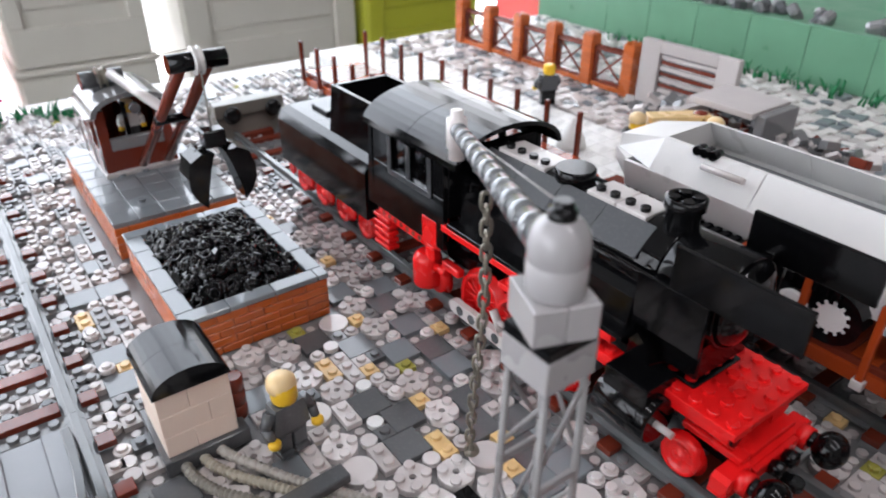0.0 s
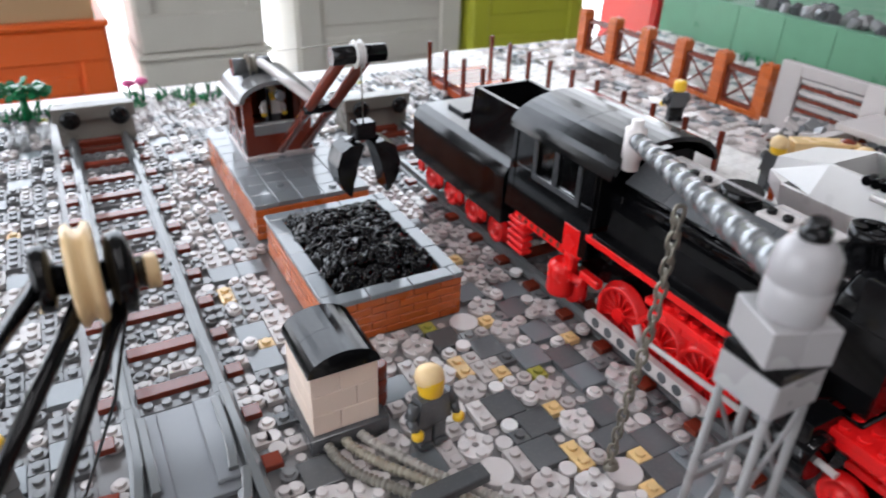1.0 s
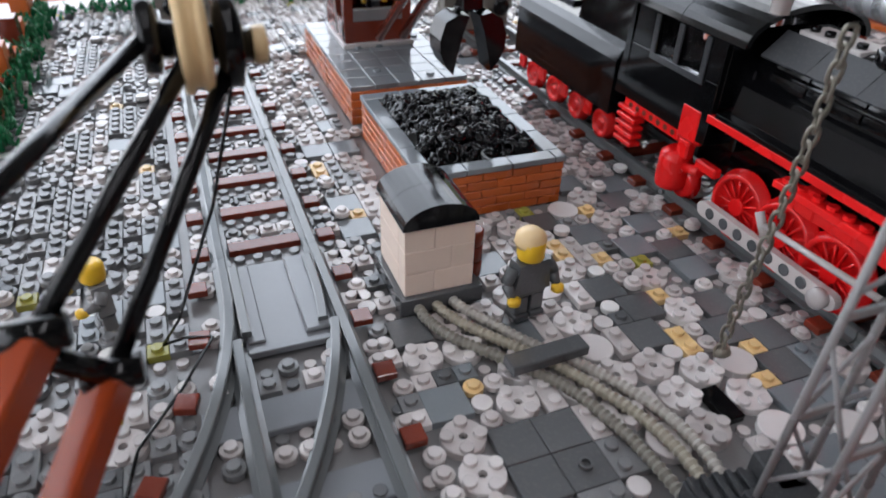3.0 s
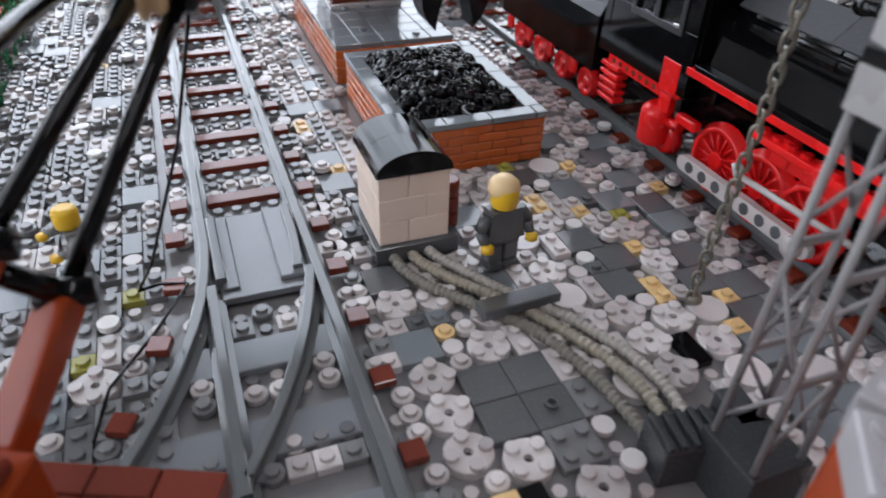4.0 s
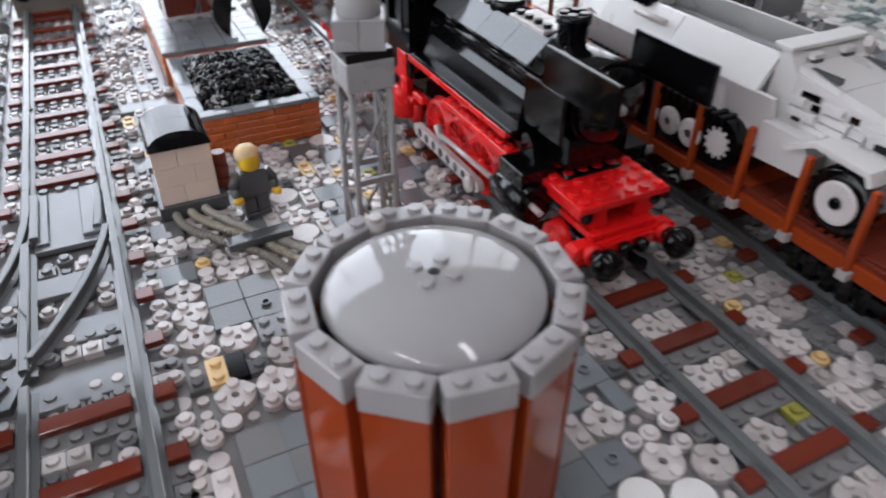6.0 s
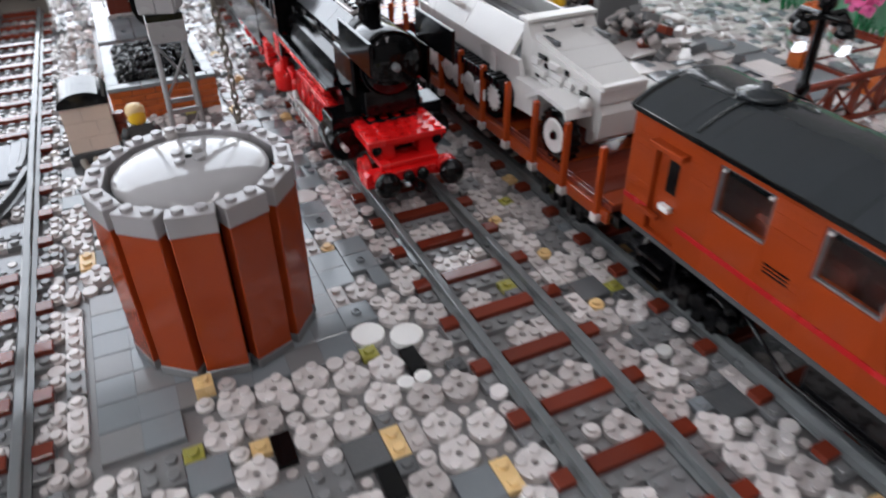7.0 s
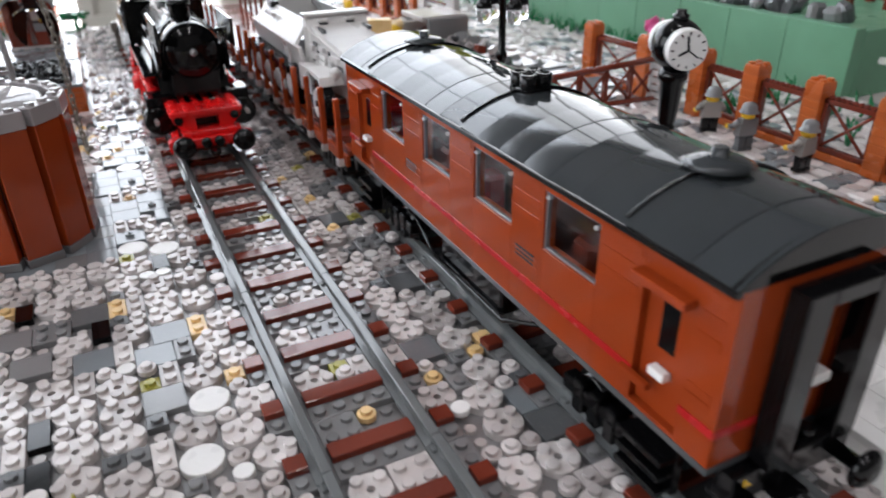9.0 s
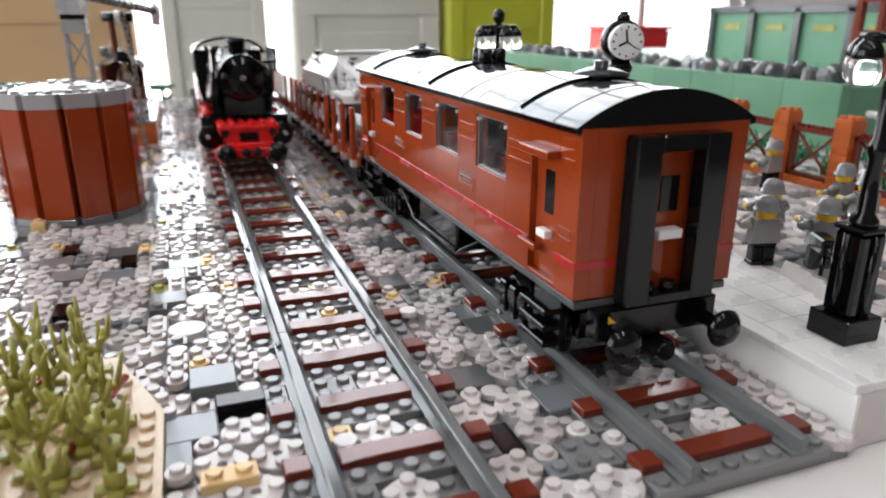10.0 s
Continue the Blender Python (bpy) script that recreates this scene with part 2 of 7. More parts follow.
def arc(cx, cz, rx, rz, a0, a1, n):
    return [(cx + rx * math.cos(radians(a0 + (a1 - a0) * i / n)), cz + rz * math.sin(radians(a0 + (a1 - a0) * i / n))) for i in range(n + 1)]

# ---------------------------------------------------------------- table, room
def slab(name, x0, x1, y0, y1, z0, z1, mat, label, category, c=0.5):
    return single(name, Build().box(x0, x1, y0, y1, z0, z1, c), mat, label, category, (x0, y0, z0), kind="structure")


table = thing("display_table", "white laminate display table under the whole layout", "table", (0, 0, -94))
part("tabletop", Build().box(-60, 118, -52, 127, -4.0, -0.45, 0.4), TABLE, table)
for lx in (-56, 114):
    for ly in (-48, 120):
        part("leg", Build().box(lx - 3, lx + 3, ly - 3, ly + 3, -94, -4.0, 0.3), TABLE, table)

slab("floor", -312, 312, -312, 312, -100, -94, FLOORM, "grey smooth exhibition hall floor", "floor")
# unseen ceiling, east and south walls, kept dark so blacks reflect little
slab("ceiling", -312, 312, -312, 312, 256, 262, WALLD, "plain unseen ceiling, coloured dark to stand for a dim hall", "ceiling")
slab("wall_east", 306, 312, -306, 306, -94, 256, WALLD, "plain unseen wall, coloured dark to stand for a dim hall", "wall")
slab("wall_south", -306, 306, -312, -306, -94, 256, WALLD, "plain unseen wall, coloured dark to stand for a dim hall", "wall")


def window_wall(name, along, at, lo, hi, z0, z1, outer, label):
    """A wall with one wide opening, at x or y = at."""
    w = thing(name, label, "wall", (0, 0, -94), kind="structure")
    cuts = ((-306, 306, -94, z0), (-306, 306, z1, 256), (-306, lo, z0, z1), (hi, 306, z0, z1))
    for n, (a, b2, c0, c1) in enumerate(cuts):
        b = Build()
        if along == "x":
            b.box(a, b2, min(at, outer), max(at, outer), c0, c1, 0.2)
        else:
            b.box(min(at, outer), max(at, outer), a, b2, c0, c1, 0.2)
        part(("sill_wall", "lintel", "pier", "pier")[n], b, WALLP, w)
    return w


window_wall("wall_north", "x", 306, -220, 296, -60, 240, 312, "off-white wall with a wide bright window")
# unseen side wall, its window added to let fill light in
window_wall("unseen_wall_west", "y", -306, -120, 190, 8, 200, -312, "off-white wall with a wide bright window")
# sky outside the windows
single("backdrop", Build().box(-330, 330, 330, 331, -94, 256, 0.1), SKYPANE, "bright white overcast daylight outside the window", "sky", (0, 330, 0), kind="structure")
# glowing sheet behind the added side window
single("backdrop", Build().box(-331, -330, -330, 330, -94, 256, 0.1), SKYPANE, "bright white overcast daylight outside the window", "sky", (-330, 0, 0), kind="structure")
for wx in (-115, -30, 55, 172, 236):
    single("window_mullion", Build().box(wx - 2, wx + 2, 304.5, 309, -60, 240, 0.3), WALLP, "white window mullion between tall panes", "window", (wx, 306, 8), group="window mullions", kind="structure")


# storage boxes behind the table
def crate(name, x0, x1, y0, z0, z1, mat, label, ribs=3, depth=34):
    c = thing(name, label, "storage box", (x0, y0, z0), group="storage boxes behind the table")
    part("body", Build().box(x0, x1, y0 + 1.2, y0 + depth, z0, z1, 0.9), mat, c)
    hgt = z1 - z0
    f = Build()
    f.box(x0 + 0.6, x1 - 0.6, y0, y0 + 1.6, z1 - 0.12 * hgt, z1 - 0.3, 0.4)
    f.box(x0 + 0.6, x1 - 0.6, y0, y0 + 1.6, z0 + 0.3, z0 + 0.18 * hgt, 0.4)
    f.box(x0 + 0.6, x0 + 0.14 * (x1 - x0), y0, y0 + 1.6, z0 + 0.18 * hgt, z1 - 0.12 * hgt, 0.4)
    f.box(x1 - 0.14 * (x1 - x0), x1 - 0.6, y0, y0 + 1.6, z0 + 0.18 * hgt, z1 - 0.12 * hgt, 0.4)
    part("front_frame", f, mat, c)
    for r in range(ribs):
        zz = z0 + hgt * (0.26 + 0.5 * r / max(1, ribs - 1))
        part("rib", Build().box(x0 + 0.16 * (x1 - x0), x1 - 0.16 * (x1 - x0), y0 + 0.5, y0 + 1.4, zz, zz + 0.07 * hgt, 0.3), mat, c)
    part("rim", Build().box(x0 - 0.8, x1 + 0.8, y0 - 0.8, y0 + depth + 0.8, z1, z1 + 2.0, 0.6), mat, c)
    return c


crate("storage_box", -78, -17.5, 250, -94, -18, CRATE_ORANGE, "orange-red plastic storage box with ribbed front")
crate("storage_box", -10.5, 28, 250, -94, -29, CRATE_GREY, "pale grey plastic storage box with a recessed front panel")
crate("storage_box", -10.0, 27.5, 250.5, -27, 34, CRATE_GREY, "pale grey plastic storage box stacked on another")
crate("storage_box", 38, 99, 252, -94, 32, CRATE_GREY, "wide pale grey plastic storage box with ribbed front", ribs=6)
crate("storage_box", 101, 151, 248, -94, 45, LIME, "lime green plastic storage box with ribbed front", ribs=5)
crate("storage_box", 190, 214, 250, -94, 11, CRATE_RED, "red plastic storage box with ribbed front")
box = thing("cardboard_box", "brown cardboard box on an orange storage box", "box", (-48, 252, -16))
part("body", Build().box(-76, -20, 252, 278, -16, 24, 0.2), CARD, box)
part("flap", Build().box(-76, -20, 251.2, 252, 14, 24.1, 0.1), CARD, box)

# ---------------------------------------------------------------- baseboard of the layout
baseboard = single("ground", Build().box(-46, 17.2, -17.3, 120.5, -0.45, 0.0, 0.05), BASEM, "light grey studded base sheet of the railway yard", "ground", (-46, -17.3, -0.45), kind="structure")

XA, XB, XC = 0.0, 12.0, -28.5


# ---------------------------------------------------------------- track
def rail_outline(x):
    return [(x - 0.5, 0.4), (x + 0.5, 0.4), (x + 0.5, 0.52), (x + 0.2, 0.62), (x + 0.14, 0.86), (x + 0.24, 0.93), (x + 0.24, 1.13), (x + 0.18, 1.17),
            (x - 0.18, 1.17), (x - 0.24, 1.13), (x - 0.24, 0.93), (x - 0.14, 0.86), (x - 0.2, 0.62), (x - 0.5, 0.52)]


sleeper_plate = Build()
sleeper_plate.box(-3.98, 3.98, -1.48, 0.48, 0.0, 0.4, 0.03)
for k in (-3.5, -1.5, -0.5, 0.5, 1.5, 3.5):
    sleeper_plate.stud(k, -1.0, 0.4)
sleeper_mesh = sleeper_plate.mesh("sleeper", MID)
tile4_mesh = Build().box(-1.98, 1.98, -0.48, 0.48, 0.4, 0.8, 0.04).mesh("tile", BROWN)
tile1_mesh = Build().box(-0.48, 0.48, -0.48, 0.48, 0.4, 0.8, 0.04).mesh("tile", BROWN)


def child(name, me, parent, x, y, z=0.0, turn=0.0):
    ob = new(name, me)
    ob.parent = parent
    b = parent["base"]
    ob.matrix_basis = Matrix.Translation(((x - b[0]) * U, (y - b[1]) * U, (z - b[2]) * U)) @ Matrix.Rotation(radians(turn), 4, "Z")
    return ob


def track(cx, y0, y1, label, rails=True):
    t = thing("railway_track", label, "track", (cx, y0, 0), group="railway tracks")
    y = y0
    while y < y1:
        child("sleeper", sleeper_mesh, t, cx, y)
        child("tile", tile4_mesh, t, cx, y)
        child("tile", tile1_mesh, t, cx - 3.5, y)
        child("tile", tile1_mesh, t, cx + 3.5, y)
        y += 4
    if rails:
        for s in (-2.5, 2.5):
            a = y0 - 1.5
            while a < y1 - 1:
                e = min(a + 16, y1 + 1)
                b = Build().prism(rail_outline(cx + s), "y", a + 0.03, e - 0.03)
                b.box(cx + s - 0.42, cx + s + 0.42, e - 0.55, e - 0.1, 0.5, 0.75, 0.05)
                part("rail", b, RAILM, t)
                a = e
    return t


track(XA, -16, 98, "grey plastic rails on brown-tiled sleepers in light ballast")
track(XB, -16, 104, "grey plastic rails on brown-tiled sleepers beside the platform")
track(XC, 64, 106, "grey plastic rails on brown-tiled sleepers ending at a buffer stop")


def curve_dx(y):
    d = 60.0 - y
    if d <= 0:
        return 0.0
    return 0.0203 * d * d if d < 18 else 0.0203 * 324 + 0.7308 * (d - 18)


def swept_rail(fn, y0, y1, n):
    b = Build()
    prof = rail_outline(0.0)
    ys = [y0 + (y1 - y0) * i / n for i in range(n + 1)]
    vs = [(fn(y) + px, y, pz) for y in ys for px, pz in prof]
    m = len(prof)
    fs = [[k * m + i, k * m + (i + 1) % m, (k + 1) * m + (i + 1) % m, (k + 1) * m + i] for k in range(n) for i in range(m)]
    fs += [list(range(m))[::-1], [n * m + i for i in range(m)]]
    return b.add(vs, fs)


switch = thing("track_switch", "dark grey plastic track switch with a branch curving away", "track", (XC, 40, 0), group="railway tracks")
part("rail", Build().prism(rail_outline(XC + 2.5), "y", 10, 62.5), RAILM, switch)
part("rail", swept_rail(lambda y: XC - 2.5 - curve_dx(y), 30, 62.5, 36), RAILM, switch)
part("rail", Build().prism(rail_outline(XC - 2.5), "y", 10, 42.6), RAILM, switch)
part("rail", Build().prism(rail_outline(XC - 2.5), "y", 43.8, 55.6), RAILM, switch)
part("rail", swept_rail(lambda y: XC + 2.5 - curve_dx(y), 44.6, 55.8, 14), RAILM, switch)
part("rail", swept_rail(lambda y: XC + 2.5 - curve_dx(y), 31, 43.0, 14), RAILM, switch)
part("point_blade", swept_rail(lambda y: XC + 1.9 - curve_dx(y) * 0.9, 56, 61.5, 8), RAILM, switch)
part("point_blade", swept_rail(lambda y: XC - 2.0, 56, 61.5, 4), RAILM, switch)
b = Build()
b.box(XC - 2.1, XC + 2.1, 55.0, 62.2, 0.25, 0.62, 0.05)
part("base_plate", b, SWITCHG, switch, "flat dark grey plate between the rails")
part("cover_plate", Build().box(XC + 0.7, XC + 2.0, 55.6, 62.0, 0.62, 0.9, 0.08), SWITCHG, switch)
part("cover_plate", Build().box(XC - 2.0, XC - 1.2, 55.6, 62.0, 0.62, 0.8, 0.08), SWITCHG, switch)
for k, yy in enumerate((51.2, 46.6, 42.2)):
    lx = XC - 2.9 - curve_dx(yy)
    part("tie", Build().box(lx, XC + 2.7, yy - 0.95, yy + 0.95, 0.1, 0.5, 0.05), SWITCHG, switch)
b = Build()
b.prism([(-31.4, 44.6), (-30.6, 44.6), (-31.6, 41.6), (-32.6, 41.6)], "z", 0.5, 0.95)
part("frog", b, RAILM, switch)
for yy in range(16, 62, 4):
    child("tile", tile1_mesh, switch, XC + 3.5, yy)
    dx = curve_dx(yy + 0.8)
    if yy > 40:
        child("tile", tile1_mesh, switch, XC - 3.9 - dx, yy + 0.8, turn=-math.degrees(math.atan(0.0406 * max(0, 59.2 - yy))))
    if yy < 42:
        child("sleeper", sleeper_mesh, switch, XC, yy)
        child("tile", tile4_mesh, switch, XC, yy)
        child("tile", tile1_mesh, switch, XC - 3.5, yy)


# ---------------------------------------------------------------- yard things
def rot_z(a, x=0.0, y=0.0, z=0.0):
    return Matrix.Translation((x, y, z)) @ Matrix.Rotation(radians(a), 4, "Z")


RIMM = material("rim_grey_plastic", (0.38, 0.36, 0.365), 0.2, vary=0.08)
CHARC = material("charcoal_plastic", (0.045, 0.047, 0.05), 0.2, vary=0.08)


def water_tower(cx, cy):
    t = thing("water_tower", "round rust-orange water tower with grey rims and a pale dome lid", "water tower", (cx, cy, 0))
    R, top = 5.12, 10.6
    part("inner_wall", Build().lathe([(R - 1.0, 0.4), (R - 1.0, top - 0.9)], (cx, cy, 0), seg=36), BLACK, t)
    n = 12
    for k in range(n):
        a = 360.0 * k / n - 9
        m = rot_z(a, cx, cy)
        part("panel", Build().box(-1.1, 1.1, -R, -R + 0.95, 0.95, top - 1.15, 0.05, m=m), RUST, t, "rust-orange curved wall panel" if k == 0 else "")
        part("foot_rim", Build().box(-1.16, 1.16, -R - 0.04, -R + 0.95, 0.35, 0.95, 0.05, m=m), MID, t)
        r = Build().box(-1.14, 1.14, -R - 0.05, -R + 0.93, top - 1.15, top, 0.05, m=m)
        for sx in (-0.54, 0.54):
            p = m @ Vector((sx, -R + 0.45, 0))
            r.stud(p.x, p.y, top, 12)
        part("top_rim", r, RIMM, t)
    p = rot_z(-9 + 15 + 180, cx, cy) @ Vector((0, -R + 0.7, 0))
    part("rim_peg", Build().cyl((p.x, p.y, top - 0.6), 0.4, 0.7, "z", 14).stud(p.x, p.y, top + 0.1, 12), LIGHT, t)
    dome = [(3.95 * math.cos(radians(a)), top - 0.35 + 0.85 * math.sin(radians(a))) for a in range(0, 90, 6)] + [(0.3, top + 0.5)]
    lid = part("lid", Build().lathe([(3.85, top - 0.5), (3.95, top - 0.42)] + dome, (cx, cy, 0), seg=64), LIDM, t, "glossy pale grey dome lid")
    k = Build()
    for sx in (-0.5, 0.5):
        for sy in (-0.5, 0.5):
            k.lathe([(0.28, top + 0.3), (0.28, top + 0.62), (0.25, top + 0.66)], (cx + sx, cy + sy, 0), seg=14)
    part("lid_studs", k, LIDM, lid)
    part("lid_hole", Build().cyl((cx, cy, top + 0.42), 0.2, 0.1), BLACK, lid)
    return t


water_tower(-15.08, 30.56)


def brick_box(name, label, category, x0, x1, y0, y1, z0, z1, top_mat, inner=None):
    """A low brick-faced box with tiled rim; inner: depth of its hollow."""
    t = thing(name, label, category, (x0, y0, z0))
    part("core", Build().box(x0 + 0.12, x1 - 0.12, y0 + 0.12, y1 - 0.12, z0, (z1 - inner) if inner else z1 - 0.4, 0.03), BROWN, t)
    n = max(3, round((z1 - 0.4 - z0) / 0.62))
    h = (z1 - 0.4 - z0) / n
    for row in range(n):
        za, zb = z0 + row * h, z0 + (row + 1) * h
        for face in ("front", "back", "west", "east"):
            lo, hi = (x0, x1) if face in ("front", "back") else (y0, y1)
            s = lo - (row % 2) * 1.0
            while s < hi - 0.05:
                a, e = max(lo, s) + 0.02, min(hi, s + 2.0) - 0.02
                s += 2.0
                if e - a < 0.2:
                    continue
                g = 0.025
                if face == "front":
                    b = Build().box(a, e, y0, y0 + 0.95, za + g, zb - g, 0.05)
                elif face == "back":
                    b = Build().box(a, e, y1 - 0.95, y1, za + g, zb - g, 0.05)
                elif face == "west":
                    b = Build().box(x0 - 0.003, x0 + 0.9, a, e, za + g, zb - g, 0.05)
                else:
                    b = Build().box(x1 - 0.9, x1 + 0.003, a, e, za + g, zb - g, 0.05)
                part("brick", b, BRICK, t)
    return t


bunker = brick_box("coal_bunker", "orange brick coal bunker with a grey tiled rim", "coal bunker", -19.1, -9.5, 63.9, 77.3, 0.1, 3.45, DARK, inner=1.4)
for a, e, c, d in ((-19.2, -9.4, 63.8, 64.9), (-19.2, -9.4, 76.3, 77.4), (-19.2, -18.1, 64.9, 76.3), (-10.5, -9.4, 64.9, 76.3)):
    along_x = (e - a) > (d - c)
    s = a if along_x else c
    end = e if along_x else d
    while s < end - 0.1:
        q = min(end, s + 3.0)
        part("tile", Build().box(s + 0.02, q - 0.02, c, d, 3.06, 3.46, 0.05) if along_x else Build().box(a, e, s + 0.02, q - 0.02, 3.06, 3.46, 0.05), SLATE, bunker)
        s = q

rng = random.Random(4)
coal = Build()
for k in range(360):
    x, y = rng.uniform(-17.7, -10.9), rng.uniform(65.3, 75.9)
    d = max(abs(x + 14.25) / 3.7, abs(y - 70.6) / 5.6)
    z = 2.75 + 1.2 * (1 - d ** 2) + rng.uniform(-0.25, 0.2)
    m = Euler((rng.uniform(-1.0, 1.0), rng.uniform(-1.0, 1.0), rng.uniform(0, 6))).to_matrix() * 1.3
    if rng.random() < 0.6:
        coal.lathe([(0.38, 0), (0.48, 0.08), (0.5, 0.12), (0.5, 0.37), (0.47, 0.4), (0.31, 0.4), (0.31, 0.59), (0.29, 0.61), (0.2, 0.61), (0.2, 0.3)], (x, y, z), seg=16, m=m, caps=False)
    else:
        coal.lathe([(0.38, 0), (0.48, 0.08), (0.5, 0.12), (0.5, 0.37), (0.47, 0.4)], (x, y, z), seg=16, m=m)
single("coal", coal, COALB, "heap of glossy black coal pieces in the bunker", "coal", (-14, 70, 3), kind="stuff")

deck = brick_box("loading_platform", "orange brick loading platform with a grey tiled top", "platform", -19.3, -9.6, 79.6, 97.2, 0.1, 3.2, DARK)
for i in range(5):
    for j in range(9):
        x, y = -19.3 + 1.94 * i, 79.6 + 1.96 * j
        b = Build().box(x + 0.02, x + 1.92, y + 0.02, y + 1.94, 2.8, 3.2, 0.04)
        if rng.random() < 0.10:
            b.stud(x + 1, y + 1, 3.2)
        part("tile", b, SLATE, deck)


def excavator():
    t = thing("steam_excavator", "reddish-brown steam excavator with a raised boom on the brick platform", "excavator", (-14.2, 91.5, 3.2))
    part("base", Build().box(-17.6, -11.2, 88.4, 95.2, 3.2, 3.6, 0.05), LIGHT, t, "pale grey base plate")
    body = Build()
    body.box(-17.4, -11.4, 88.8, 95.0, 3.6, 5.4, 0.05)
    part("cab_base", body, BROWN, t)
    for x in (-17.4, -12.2):
        part("post", Build().prism([(x, 3.6), (x + 0.8, 3.6), (x + 0.8, 9.0), (x, 9.0)], "y", 88.7, 89.6), BROWN, t)
        part("post", Build().box(x, x + 0.8, 94.1, 95.0, 5.4, 9.0, 0.05), BROWN, t)
    part("front_sill", Build().box(-16.6, -12.2, 88.75, 89.4, 5.4, 6.4, 0.05), MID, t)
    part("rear_wall", Build().box(-16.6, -12.2, 94.3, 94.95, 5.4, 9.0, 0.05), BROWN, t)
    part("side_wall", Build().box(-17.35, -16.9, 91.8, 94.1, 5.4, 9.0, 0.05), BROWN, t)
    part("side_wall", Build().box(-12.0, -11.5, 91.8, 94.1, 5.4, 9.0, 0.05), BROWN, t)
    part("inner_wall", Build().box(-14.8, -14.4, 90.6, 94.2, 5.4, 8.9, 0.04), BLACK, t)
    out = arc(-14.4, 8.6, 3.3, 1.75, 0, 180, 16) + arc(-14.4, 8.6, 2.9, 1.35, 180, 0, 16)
    part("roof", Build().prism(out, "y", 88.3, 95.3), MID, t, "grey arched cab roof")
    for sx in (-1, 1):
        part("eave", Build().box(-14.4 + sx * 3.35 - 0.35, -14.4 + sx * 3.35 + 0.35, 88.4, 95.2, 8.45, 8.7, 0.04), LIGHT, t)
    part("lamp", Build().lathe([(0.45, 0), (0.45, 0.5), (0.3, 0.7)], (-14.2, 88.0, 9.0), "y", 12), CHROME, t)
    part("handrail", Build().tube([(-17.7, 90, 4.2), (-17.9, 90, 7.4), (-17.9, 93.5, 7.4), (-17.7, 93.5, 4.2)], 0.08), PALE, t)
    w = Build().lathe([(0.95, -0.35), (0.95, -0.2), (0.75, -0.2), (0.75, 0.2), (0.95, 0.2), (0.95, 0.35)], (-15.6, 91.6, 11.0), "x", 18)
    part("winch_drum", w, IRON, t)
    part("winch_block", Build().cyl((-17.3, 91.6, 10.9), 0.75, 1.2, "x"), DARK, t)
    part("winch_block", Build().cyl((-15.1, 91.6, 10.9), 0.75, 1.2, "x"), DARK, t)
    part("winch_block", Build().box(-16.6, -14.4, 91.0, 92.2, 9.9, 10.6, 0.1), DARK, t)
    tip = (-12.9, 73.0, 16.1)
    for dx in (-0.9, 0.9):
        part("boom_arm", Build().rod((-13.4 + dx * 1.2, 88.0, 4.2), (tip[0] + dx, tip[1] + 0.5, tip[2] - 0.3), 0.42, 12), BROWN, t)
    part("boom_brace", Build().rod((-14.6, 80.2, 10.2), (-12.0, 80.2, 10.2), 0.36, 10), BLACK, t)
    part("stay", Build().rod((-15.0, 90.6, 11.4), (-13.2, 80.5, 10.4), 0.42, 12), LIGHT, t, "pale grey stay strut")
    hd = part("boom_head", Build().cyl((tip[0] - 1.9, tip[1], tip[2]), 0.62, 3.8, "x", 14), BLACK, t)
    part("pulley", Build().lathe([(0.85, -0.3), (0.95, -0.22), (0.8, -0.08), (0.8, 0.08), (0.95, 0.22), (0.85, 0.3)], tip, "x", 18), WHITE, hd, "white pulley wheel")
    part("rope", Build().rod((-15.6, 91.6, 11.9), (tip[0], tip[1], tip[2] + 0.8), 0.035, 6), IRON, t)
    part("rope", Build().rod((tip[0], tip[1] - 0.5, tip[2]), (tip[0], tip[1] - 0.6, 11.6), 0.05, 6), IRON, t)
    gx, gy = tip[0], tip[1] - 0.6
    g = Build().box(gx - 0.75, gx + 0.75, gy - 0.6, gy + 0.6, 10.5, 11.7, 0.1)
    gr = part("grab_head", g, BLACK, t)
    for s in (-1, 1):
        prof = [(gx + s * 0.35, 10.3), (gx + s * 1.2, 10.45), (gx + s * 2.0, 10.0), (gx + s * 2.35, 8.9), (gx + s * 2.3, 8.0), (gx + s * 1.95, 7.2), (gx + s * 1.35, 6.5), (gx + s * 1.15, 7.6), (gx + s * 0.75, 9.2)]
        part("grab_shell", Build().prism(prof if s > 0 else prof[::-1], "y", gy - 1.0, gy + 1.0), BLACK, gr)
    part("grab_arm", Build().rod((gx - 1.3, gy, 10.2), (gx, gy, 10.9), 0.2, 8).rod((gx + 1.3, gy, 10.2), (gx, gy, 10.9), 0.2, 8), BLACK, t)
    return t


excavator()


